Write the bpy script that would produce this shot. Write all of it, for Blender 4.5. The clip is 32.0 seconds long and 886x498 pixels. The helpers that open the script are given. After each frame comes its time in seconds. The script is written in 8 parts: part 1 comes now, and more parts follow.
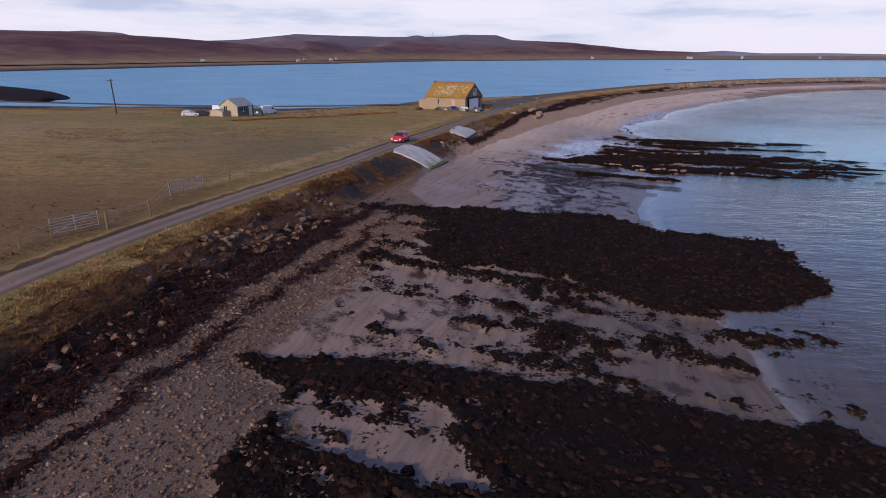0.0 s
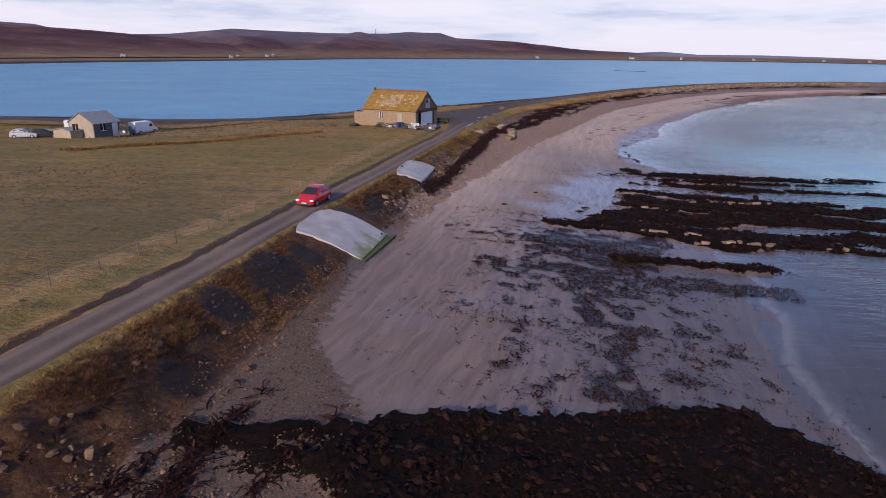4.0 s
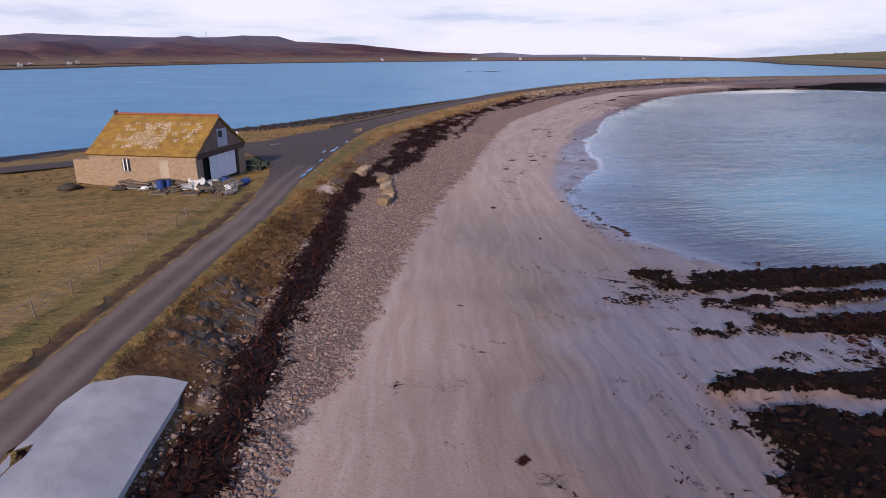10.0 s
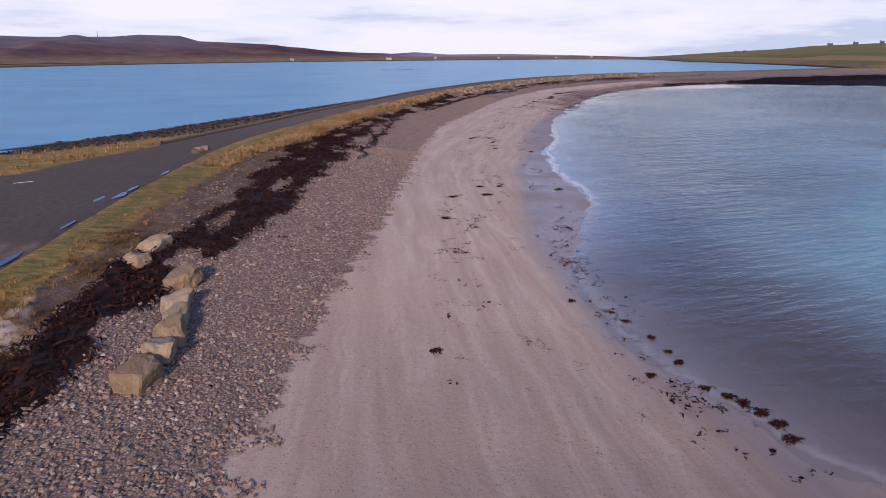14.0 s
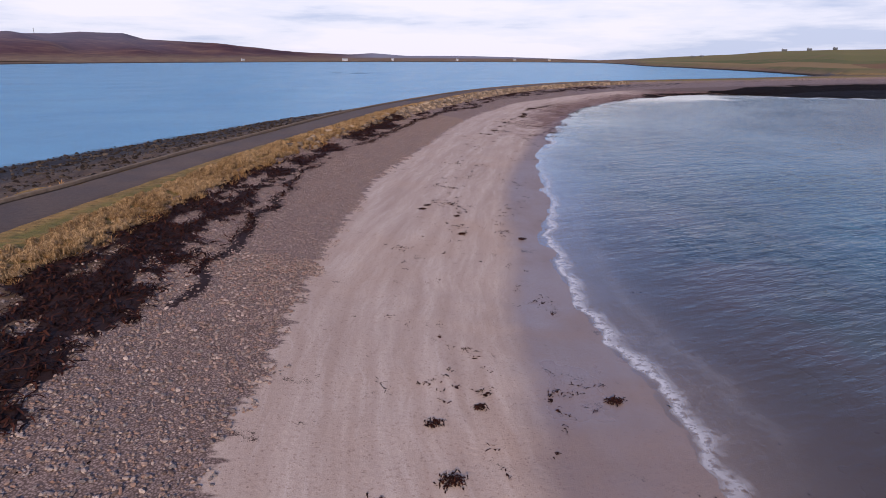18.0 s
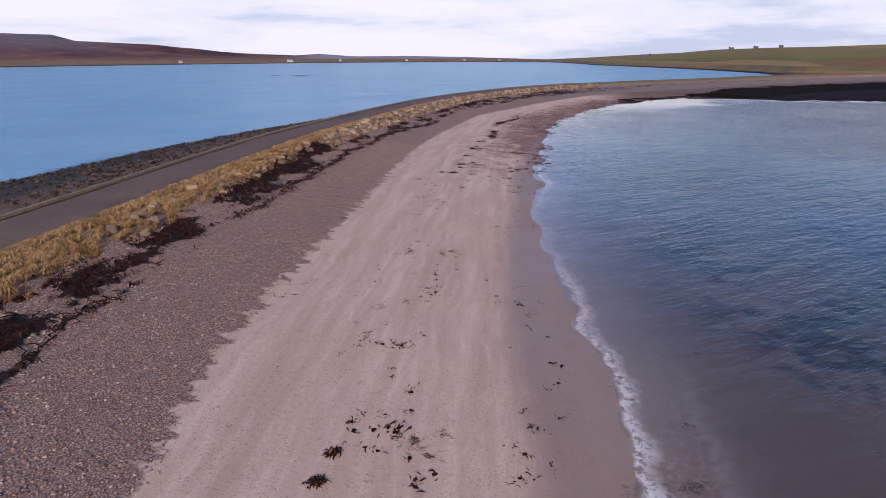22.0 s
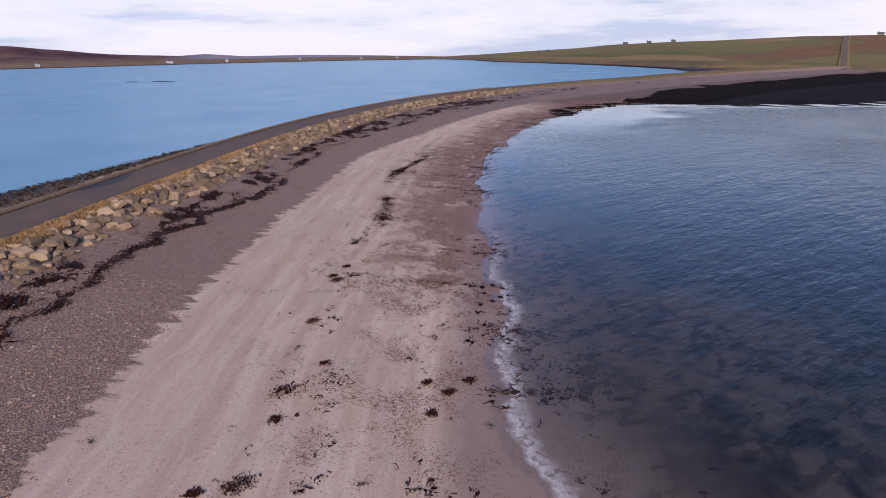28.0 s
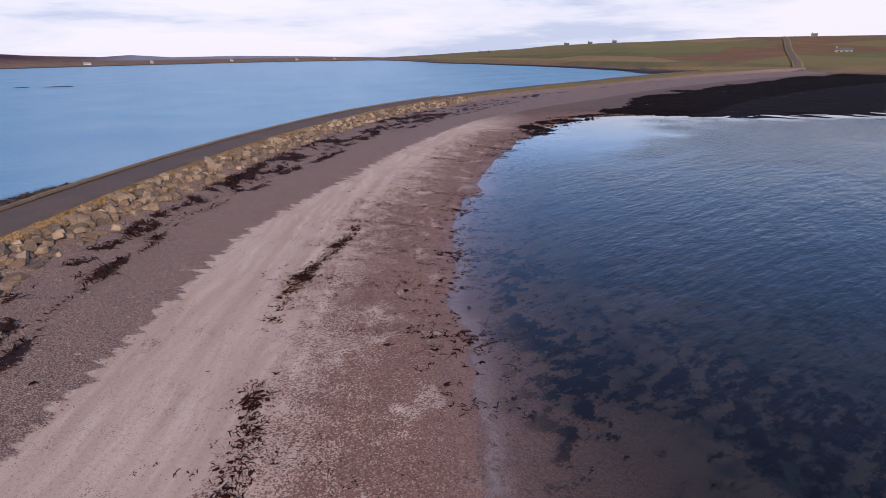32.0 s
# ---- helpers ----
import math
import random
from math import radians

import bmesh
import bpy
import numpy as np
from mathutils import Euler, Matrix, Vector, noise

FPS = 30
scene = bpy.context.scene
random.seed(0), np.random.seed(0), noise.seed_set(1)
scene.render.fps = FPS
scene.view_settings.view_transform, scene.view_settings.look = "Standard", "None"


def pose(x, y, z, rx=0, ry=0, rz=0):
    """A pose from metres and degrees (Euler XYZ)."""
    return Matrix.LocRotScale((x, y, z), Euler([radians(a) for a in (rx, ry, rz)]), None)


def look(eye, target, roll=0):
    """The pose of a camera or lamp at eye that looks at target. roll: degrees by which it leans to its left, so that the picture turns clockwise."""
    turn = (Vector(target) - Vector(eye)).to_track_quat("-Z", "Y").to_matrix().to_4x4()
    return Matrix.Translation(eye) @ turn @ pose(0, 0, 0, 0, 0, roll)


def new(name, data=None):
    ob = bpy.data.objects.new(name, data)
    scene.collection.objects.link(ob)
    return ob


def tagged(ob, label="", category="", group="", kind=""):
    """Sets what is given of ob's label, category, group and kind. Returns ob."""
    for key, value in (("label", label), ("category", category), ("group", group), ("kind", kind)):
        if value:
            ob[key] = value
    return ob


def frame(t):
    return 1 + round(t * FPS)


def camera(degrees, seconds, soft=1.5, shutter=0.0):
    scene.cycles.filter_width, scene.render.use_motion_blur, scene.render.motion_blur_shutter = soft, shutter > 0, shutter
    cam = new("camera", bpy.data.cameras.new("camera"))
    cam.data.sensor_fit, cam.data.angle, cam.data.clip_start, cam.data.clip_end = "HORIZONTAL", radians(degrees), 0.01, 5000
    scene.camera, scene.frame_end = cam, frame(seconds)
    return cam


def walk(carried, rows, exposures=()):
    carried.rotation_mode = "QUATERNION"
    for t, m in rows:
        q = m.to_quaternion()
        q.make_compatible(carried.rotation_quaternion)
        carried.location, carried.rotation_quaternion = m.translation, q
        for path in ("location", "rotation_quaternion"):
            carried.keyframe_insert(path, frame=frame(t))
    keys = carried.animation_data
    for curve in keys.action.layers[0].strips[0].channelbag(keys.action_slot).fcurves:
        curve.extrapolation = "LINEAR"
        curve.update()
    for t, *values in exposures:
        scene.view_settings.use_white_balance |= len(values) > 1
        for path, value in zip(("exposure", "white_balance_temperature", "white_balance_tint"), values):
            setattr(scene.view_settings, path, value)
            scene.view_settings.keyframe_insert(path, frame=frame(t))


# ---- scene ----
cam = camera(72.0, 32.0, soft=0.65)
# seconds, eye x y z in metres, heading, pitch, lean in degrees
PATH = [
    (0, 2.34, 1.25, 17.32, 2.76, -17.83, 0.24),
    (0.5, 2.09, 6.38, 17.38, 1.64, -17.87, 0.37),
    (1, 1.85, 11.45, 17.42, 0.92, -17.90, 0.49),
    (1.5, 1.62, 16.45, 17.47, 0.65, -17.94, 0.61),
    (2, 1.39, 21.40, 17.50, 0.44, -17.96, 0.72),
    (2.5, 1.18, 26.27, 17.52, 0.06, -17.98, 0.82),
    (3, 0.97, 31.07, 17.53, -0.52, -17.99, 0.89),
    (3.5, 0.78, 35.80, 17.54, -1.42, -17.98, 0.94),
    (4, 0.65, 40.48, 17.54, -2.51, -17.97, 0.97),
    (4.5, 0.59, 45.11, 17.54, -3.68, -17.94, 0.97),
    (5, 0.62, 49.72, 17.52, -4.85, -17.91, 0.94),
    (5.5, 0.78, 54.30, 17.47, -6.07, -17.87, 0.89),
    (6, 1.04, 58.90, 17.41, -7.37, -17.82, 0.81),
    (6.5, 1.43, 63.49, 17.36, -8.67, -17.78, 0.73),
    (7, 1.91, 68.09, 17.29, -9.91, -17.74, 0.63),
    (7.5, 2.50, 72.72, 17.18, -11.28, -17.70, 0.53),
    (8, 3.16, 77.35, 17.03, -12.72, -17.66, 0.43),
    (8.5, 3.91, 81.98, 16.81, -13.53, -17.63, 0.33),
    (9, 4.76, 86.62, 16.54, -13.74, -17.61, 0.23),
    (9.5, 5.71, 91.24, 16.20, -14.40, -17.59, 0.13),
    (10, 6.79, 95.84, 15.82, -16.20, -17.58, 0.04),
    (10.5, 7.99, 100.44, 15.38, -17.49, -17.57, -0.05),
    (11, 9.32, 105.01, 14.92, -18.47, -17.57, -0.13),
    (11.5, 10.78, 109.54, 14.42, -19.63, -17.57, -0.20),
    (12, 12.32, 113.99, 13.96, -20.74, -17.57, -0.25),
    (12.5, 13.97, 118.36, 13.56, -21.86, -17.57, -0.28),
    (13, 15.71, 122.63, 13.25, -22.93, -17.57, -0.28),
    (13.5, 17.53, 126.84, 13.06, -23.63, -17.56, -0.25),
    (14, 19.44, 130.99, 13.00, -23.77, -17.55, -0.20),
    (14.5, 21.46, 135.10, 13.06, -23.81, -17.54, -0.12),
    (15, 23.56, 139.20, 13.21, -23.73, -17.53, -0.02),
    (15.5, 25.73, 143.30, 13.44, -23.60, -17.51, 0.08),
    (16, 27.94, 147.42, 13.72, -23.69, -17.50, 0.18),
    (16.5, 30.16, 151.57, 13.98, -24.29, -17.48, 0.27),
    (17, 32.36, 155.75, 14.22, -25.23, -17.47, 0.34),
    (17.5, 34.55, 159.95, 14.41, -26.43, -17.45, 0.39),
    (18, 36.74, 164.14, 14.56, -27.69, -17.44, 0.41),
    (18.5, 38.95, 168.32, 14.66, -28.88, -17.43, 0.40),
    (19, 41.18, 172.46, 14.74, -29.96, -17.42, 0.37),
    (19.5, 43.45, 176.57, 14.78, -30.95, -17.41, 0.33),
    (20, 45.72, 180.62, 14.83, -31.37, -17.41, 0.28),
    (20.5, 48.00, 184.66, 14.87, -31.53, -17.41, 0.22),
    (21, 50.29, 188.66, 14.92, -31.72, -17.41, 0.15),
    (21.5, 52.61, 192.67, 14.98, -31.89, -17.42, 0.07),
    (22, 55.00, 196.68, 15.06, -32.10, -17.43, -0.02),
    (22.5, 57.49, 200.69, 15.17, -32.45, -17.45, -0.11),
    (23, 60.12, 204.71, 15.30, -32.99, -17.48, -0.21),
    (23.5, 62.89, 208.73, 15.44, -33.76, -17.52, -0.32),
    (24, 65.78, 212.74, 15.56, -34.76, -17.55, -0.43),
    (24.5, 68.78, 216.70, 15.68, -35.80, -17.58, -0.52),
    (25, 71.86, 220.58, 15.78, -36.78, -17.62, -0.60),
    (25.5, 74.98, 224.38, 15.85, -37.78, -17.64, -0.67),
    (26, 78.12, 228.07, 15.91, -38.78, -17.66, -0.72),
    (26.5, 81.29, 231.67, 15.96, -39.67, -17.67, -0.76),
    (27, 84.46, 235.24, 16.01, -40.36, -17.68, -0.78),
    (27.5, 87.64, 238.78, 16.04, -40.76, -17.69, -0.80),
    (28, 90.83, 242.34, 16.07, -40.98, -17.70, -0.82),
    (28.5, 94.04, 245.95, 16.10, -41.37, -17.70, -0.82),
    (29, 97.27, 249.61, 16.13, -41.93, -17.70, -0.83),
    (29.5, 100.52, 253.32, 16.16, -42.85, -17.70, -0.83),
    (30, 103.81, 257.08, 16.19, -43.77, -17.69, -0.83),
    (30.5, 107.14, 260.86, 16.21, -44.59, -17.69, -0.83),
    (31, 110.53, 264.68, 16.24, -45.31, -17.69, -0.83),
    (31.5, 113.99, 268.52, 16.25, -45.87, -17.70, -0.83),
    (32, 117.50, 272.39, 16.27, -46.42, -17.70, -0.84),
]
walk(cam, [(t, pose(x, y, z, 90 + p, 0, yaw) @ pose(0, 0, 0, 0, 0, r)) for t, x, y, z, yaw, p, r in PATH],
     [(0, -0.09, 6140, 18), (4, -0.08, 6150, 18), (10, 0.0, 6160, 18), (15, 0.02, 6180, 18), (20, 0.03, 6240, 18), (32, 0.03, 6260, 18)])

# ---- world and sun ----
SUN_AZ, SUN_EL = -152.0, 24.0
world = bpy.data.worlds.new("world")
scene.world = world
world.use_nodes = True


def build_sky():
    nt = world.node_tree
    nt.nodes.clear()
    N, L = nt.nodes.new, nt.links.new
    out = N("ShaderNodeOutputWorld")
    sky = N("ShaderNodeTexSky")
    sky.sky_type, sky.sun_disc = "NISHITA", False
    sky.sun_elevation, sky.sun_rotation = radians(SUN_EL), radians(SUN_AZ)
    bg = N("ShaderNodeBackground")
    bg.inputs[1].default_value = 0.13
    tint = N("ShaderNodeMix")
    tint.data_type, tint.blend_type = "RGBA", "MULTIPLY"
    tint.inputs[0].default_value = 1.0
    tint.inputs[7].default_value = (0.60, 0.83, 1.25, 1)
    L(sky.outputs[0], tint.inputs[6])
    L(tint.outputs[2], bg.inputs[0])
    co = N("ShaderNodeTexCoord")
    mp = N("ShaderNodeMapping")
    mp.inputs["Scale"].default_value = (1.3, 1.3, 9.0)
    L(co.outputs["Generated"], mp.inputs[0])
    n1 = N("ShaderNodeTexNoise")
    n1.inputs["Scale"].default_value, n1.inputs["Detail"].default_value, n1.inputs["Roughness"].default_value = 2.6, 6, 0.55
    L(mp.outputs[0], n1.inputs["Vector"])
    ramp = N("ShaderNodeValToRGB")
    ramp.color_ramp.elements[0].position, ramp.color_ramp.elements[0].color = 0.37, (0.58, 0.64, 0.78, 1)
    ramp.color_ramp.elements[1].position, ramp.color_ramp.elements[1].color = 0.58, (0.94, 0.905, 0.945, 1)
    e = ramp.color_ramp.elements.new(0.47)
    e.color = (0.82, 0.83, 0.90, 1)
    L(n1.outputs["Fac"], ramp.inputs[0])
    cl = N("ShaderNodeBackground")
    cl.inputs[1].default_value = 1.0
    L(ramp.outputs[0], cl.inputs[0])
    # cloud veil thins upwards into blue
    sep = N("ShaderNodeSeparateXYZ")
    L(co.outputs["Generated"], sep.inputs[0])
    up = N("ShaderNodeMapRange")
    up.inputs[1].default_value, up.inputs[2].default_value, up.inputs[3].default_value, up.inputs[4].default_value = 0.080, 0.15, 0.95, 0.12
    L(sep.outputs[2], up.inputs[0])
    mix = N("ShaderNodeMixShader")
    L(up.outputs[0], mix.inputs[0])
    L(bg.outputs[0], mix.inputs[1])
    L(cl.outputs[0], mix.inputs[2])
    L(mix.outputs[0], out.inputs[0])


build_sky()
sun = new("sun", bpy.data.lights.new("sun", "SUN"))
sun.data.energy, sun.data.angle, sun.data.color = 4.3, radians(4), (1.0, 0.79, 0.55)
sun.matrix_world = look((60 + 300 * math.sin(radians(SUN_AZ)), 150 + 300 * math.cos(radians(SUN_AZ)), 300 * math.tan(radians(SUN_EL))), (60, 150, 0))


# ---- small tools ----
def vnoise(x, y, seed=0):
    """Smooth lattice noise in -1..1 for arrays."""
    x, y = np.asarray(x, float), np.asarray(y, float)
    xi, yi = np.floor(x).astype(np.int64), np.floor(y).astype(np.int64)
    fx, fy = x - xi, y - yi
    fx, fy = fx * fx * (3 - 2 * fx), fy * fy * (3 - 2 * fy)

    def h(a, b):
        n = (a * 374761393 + b * 668265263 + seed * 974634721) & 0x7FFFFFFF
        n = ((n ^ (n >> 13)) * 1274126177) & 0x7FFFFFFF
        return ((n ^ (n >> 16)) & 0xFFFF) / 32767.5 - 1.0

    a, b, c, d = h(xi, yi), h(xi + 1, yi), h(xi, yi + 1), h(xi + 1, yi + 1)
    return (a * (1 - fx) + b * fx) * (1 - fy) + (c * (1 - fx) + d * fx) * fy


def fbm(x, y, seed=0, octaves=4):
    v, a = 0, 1.0
    for k in range(octaves):
        v = v + a * vnoise(x * 2 ** k, y * 2 ** k, seed + 17 * k)
        a *= 0.5
    return v / 1.9


def sstep(a, b, v):
    t = np.clip((v - a) / (b - a), 0, 1)
    return t * t * (3 - 2 * t)


def mesh_np(name, verts, faces, mats=(), smooth=True, attrs=None):
    me = bpy.data.meshes.new(name)
    verts, faces = np.asarray(verts, np.float32), np.asarray(faces, np.int32)
    k = faces.shape[1]
    me.vertices.add(len(verts))
    me.vertices.foreach_set("co", verts.ravel())
    me.loops.add(faces.size)
    me.loops.foreach_set("vertex_index", faces.ravel())
    me.polygons.add(len(faces))
    me.polygons.foreach_set("loop_start", np.arange(0, faces.size, k, dtype=np.int32))
    for a, v in (attrs or {}).items():
        at = me.attributes.new(a, "FLOAT", "POINT")
        at.data.foreach_set("value", np.asarray(v, np.float32))
    me.update(calc_edges=True)
    me.polygons.foreach_set("use_smooth", np.full(len(faces), smooth))
    for m in mats:
        me.materials.append(m)
    return me


def grid_faces(n, m):
    i, j = np.meshgrid(np.arange(n - 1), np.arange(m - 1), indexing="ij")
    a = (i * m + j).ravel()
    return np.stack([a, a + m, a + m + 1, a + 1], 1)


def part(name, bm, material, parent=None, label="", smooth=False):
    """Links a bmesh as one mesh object under a thing or a part."""
    me = bpy.data.meshes.new(name)
    bm.to_mesh(me)
    bm.free()
    if material:
        me.materials.append(material)
    if smooth:
        me.polygons.foreach_set("use_smooth", [True] * len(me.polygons))
    ob = new(name, me)
    ob.parent = parent
    if label:
        tagged(ob, label)
    return ob


def thing(name, m, label, category, group="", kind=""):
    ob = new(name)
    ob.matrix_basis = m
    ob.empty_display_size = 0.3
    return tagged(ob, label, category, group, kind)


def box_bm(bm, x0, x1, y0, y1, z0, z1, bevel=0.0):
    r = bmesh.ops.create_cube(bm, size=1)
    bmesh.ops.scale(bm, vec=(x1 - x0, y1 - y0, z1 - z0), verts=r["verts"])
    bmesh.ops.translate(bm, vec=((x0 + x1) / 2, (y0 + y1) / 2, (z0 + z1) / 2), verts=r["verts"])
    if bevel:
        es = list({e for v in r["verts"] for e in v.link_edges})
        bmesh.ops.bevel(bm, geom=es, offset=bevel, segments=2, affect="EDGES", profile=0.6)
    return bm


def box(x0, x1, y0, y1, z0, z1, bevel=0.0):
    return box_bm(bmesh.new(), x0, x1, y0, y1, z0, z1, bevel)


def cyl(r0, r1, z0, z1, n=10, m=None):
    bm = bmesh.new()
    bmesh.ops.create_cone(bm, cap_ends=True, segments=n, radius1=r0, radius2=r1, depth=z1 - z0)
    bmesh.ops.translate(bm, vec=(0, 0, (z0 + z1) / 2), verts=bm.verts)
    if m:
        bmesh.ops.transform(bm, matrix=m, verts=bm.verts)
    return bm


def poly_prism(pts, z0, z1):
    """Upright prism over a plan polygon."""
    bm = bmesh.new()
    lo = [bm.verts.new((x, y, z0)) for x, y in pts]
    hi = [bm.verts.new((x, y, z1)) for x, y in pts]
    n = len(pts)
    bm.faces.new(lo[::-1])
    bm.faces.new(hi)
    for i in range(n):
        bm.faces.new((lo[i], lo[(i + 1) % n], hi[(i + 1) % n], hi[i]))
    bmesh.ops.recalc_face_normals(bm, faces=bm.faces)
    return bm


# ---- materials ----
class Nodes:
    def __init__(self, name):
        self.mat = bpy.data.materials.new(name)
        self.mat.use_nodes = True
        self.t = self.mat.node_tree
        self.b = self.t.nodes["Principled BSDF"]
        self.b.inputs["Specular IOR Level"].default_value = 0.10

    def n(self, kind, **ins):
        nd = self.t.nodes.new("ShaderNode" + kind)
        for k, v in ins.items():
            self.set(nd, k, v)
        return nd

    def set(self, nd, k, v):
        sock = nd.inputs[int(k[1:]) if k[0] == "i" and k[1:].isdigit() else k.replace("_", " ")]
        if isinstance(v, bpy.types.NodeSocket):
            self.t.links.new(v, sock)
        else:
            sock.default_value = v

    def pos(self):
        return self.n("NewGeometry").outputs["Position"]

    def obj(self):
        return self.n("TexCoord").outputs["Object"]

    def scaled(self, vec, s):
        m = self.n("Mapping", Vector=vec)
        m.inputs["Scale"].default_value = s
        return m.outputs[0]

    def noise(self, vec, scale, detail=4, rough=0.55, color=False):
        nd = self.n("TexNoise", Vector=vec, Scale=scale, Detail=detail, Roughness=rough)
        return nd.outputs["Color" if color else "Fac"]

    def vor(self, vec, scale, what="Distance", feature="F1"):
        nd = self.n("TexVoronoi", Vector=vec, Scale=scale)
        nd.feature = feature
        return nd.outputs[what]

    def ramp(self, fac, *stops):
        nd = self.n("ValToRGB", Fac=fac)
        el = nd.color_ramp.elements
        while len(el) < len(stops):
            el.new(0.5)
        for e, (p, c) in zip(el, stops):
            e.position = p
            e.color = (*c, 1) if len(c) == 3 else c
        return nd.outputs[0]

    def math(self, op, a, b=0.0, clamp=False):
        nd = self.n("Math", i0=a, i1=b)
        nd.operation, nd.use_clamp = op, clamp
        return nd.outputs[0]

    def span(self, v, a, b, c=0.0, d=1.0):
        nd = self.n("MapRange", i0=v, i1=a, i2=b, i3=c, i4=d)
        nd.clamp = True
        return nd.outputs[0]

    def mix(self, fac, a, b):
        nd = self.t.nodes.new("ShaderNodeMix")
        nd.data_type = "RGBA"
        for sock, v in ((nd.inputs[0], fac), (nd.inputs[6], a), (nd.inputs[7], b)):
            if isinstance(v, bpy.types.NodeSocket):
                self.t.links.new(v, sock)
            else:
                sock.default_value = (*v, 1) if isinstance(v, tuple) and len(v) == 3 else v
        return nd.outputs[2]

    def attr(self, name):
        nd = self.n("Attribute")
        nd.attribute_name = name
        return nd.outputs["Fac"]

    def bump(self, height, strength=0.5, dist=0.05, normal=None):
        nd = self.n("Bump", Height=height, Strength=strength, Distance=dist)
        if normal is not None:
            self.set(nd, "Normal", normal)
        return nd.outputs[0]

    def done(self, color, rough=0.85, normal=None, metal=None):
        self.set(self.b, "Base Color", color if isinstance(color, bpy.types.NodeSocket) else (*color, 1))
        self.set(self.b, "Roughness", rough)
        if normal is not None:
            self.set(self.b, "Normal", normal)
        if metal is not None:
            self.set(self.b, "Metallic", metal)
        return self.mat


def simple(name, c, rough=0.7, var=0.18, scale=3.0, metal=None, spec=0.3, bump=0.25):
    """Painted or plain stuff with fine and broad unevenness."""
    k = Nodes(name)
    p = k.obj()
    a = k.noise(p, scale, 5)
    b = k.noise(p, scale * 9, 3)
    v = k.math("ADD", k.math("MULTIPLY", a, 0.65), k.math("MULTIPLY", b, 0.35))
    col = k.mix(k.span(v, 0.3, 0.7), tuple(x * (1 - var) for x in c), tuple(min(1, x * (1 + var)) for x in c))
    k.b.inputs["Specular IOR Level"].default_value = spec
    return k.done(col, rough, k.bump(b, bump, 0.01), metal)


# ---- plan: the road's seaward edge is the spine; s runs along it, u across it towards the bay ----
SPINE = [(-38, -330), (-30, -120), (-26, -30), (-24.5, 0), (-21.5, 28), (-16.6, 50), (-10.2, 68), (-5.4, 84), (-2.0, 98), (3, 117), (9, 137), (16, 158),
         (25.5, 180), (37, 198.5), (54, 219), (75, 244), (98, 267), (122, 288.5), (150, 308), (187, 327), (240, 342), (310, 350), (400, 348), (520, 330), (800, 280)]


def spline(pts, per=24):
    P = np.array(pts, float)
    out = []
    for i in range(len(P) - 1):
        p0, p1, p2, p3 = P[max(i - 1, 0)], P[i], P[i + 1], P[min(i + 2, len(P) - 1)]
        k = np.linspace(0, 1, per, endpoint=False)[:, None]
        out.append(0.5 * (2 * p1 + (p2 - p0) * k + (2 * p0 - 5 * p1 + 4 * p2 - p3) * k ** 2 + (3 * p1 - p0 - 3 * p2 + p3) * k ** 3))
    return np.vstack(out + [P[-1:]])


LINE = spline(SPINE)
LEN = np.r_[0, np.cumsum(np.linalg.norm(np.diff(LINE, axis=0), axis=1))]
LEN -= LEN[24 * 2]          # s = 0 at the third point
TAN = np.gradient(LINE, LEN, axis=0)
TAN /= np.linalg.norm(TAN, axis=1)[:, None]


# the causeway stretch of the road lies a little seaward of that line
SHIFT = np.interp(LEN, [203, 212, 222, 245, 258, 275, 300, 312, 330, 360, 470, 560], [0, 0.5, 2.2, 2.8, 2.2, 1.5, 1.7, 2.2, 2.1, 2.2, 2.0, 0])
LINE = LINE + np.stack([TAN[:, 1], -TAN[:, 0]], 1) * np.convolve(np.pad(SHIFT, 9, mode="edge"), np.ones(19) / 19, "valid")[:, None]
SHIFT = np.convolve(np.pad(SHIFT, 9, mode="edge"), np.ones(19) / 19, "valid")
TAN = np.gradient(LINE, axis=0)
TAN /= np.linalg.norm(TAN, axis=1)[:, None]


def at(s, u):
    """Plan x, y of station s and offset u (arrays)."""
    x, y = np.interp(s, LEN, LINE[:, 0]), np.interp(s, LEN, LINE[:, 1])
    tx, ty = np.interp(s, LEN, TAN[:, 0]), np.interp(s, LEN, TAN[:, 1])
    n = np.hypot(tx, ty)
    return x + u * ty / n, y - u * tx / n


def heading(s):
    return math.degrees(math.atan2(np.interp(s, LEN, TAN[:, 1]), np.interp(s, LEN, TAN[:, 0])))


def station(x, y):
    """s and u of plan points (arrays)."""
    x, y = np.ravel(np.asarray(x, float)), np.ravel(np.asarray(y, float))
    S, U = np.empty(len(x)), np.empty(len(x))
    for a in range(0, len(x), 20000):
        b = slice(a, a + 20000)
        d = (x[b, None] - LINE[None, :, 0]) ** 2 + (y[b, None] - LINE[None, :, 1]) ** 2
        i = d.argmin(1)
        vx, vy = x[b] - LINE[i, 0], y[b] - LINE[i, 1]
        S[b] = LEN[i] + vx * TAN[i, 0] + vy * TAN[i, 1]
        U[b] = vx * TAN[i, 1] - vy * TAN[i, 0]
    return S, U


def along(pairs):
    xs, ys = zip(*pairs)
    return lambda s: np.interp(s, xs, ys)


def sea(pairs):
    """An offset given from the unshifted line."""
    xs, ys = zip(*pairs)
    return lambda s: np.interp(s, xs, ys) - np.interp(s, LEN, SHIFT)


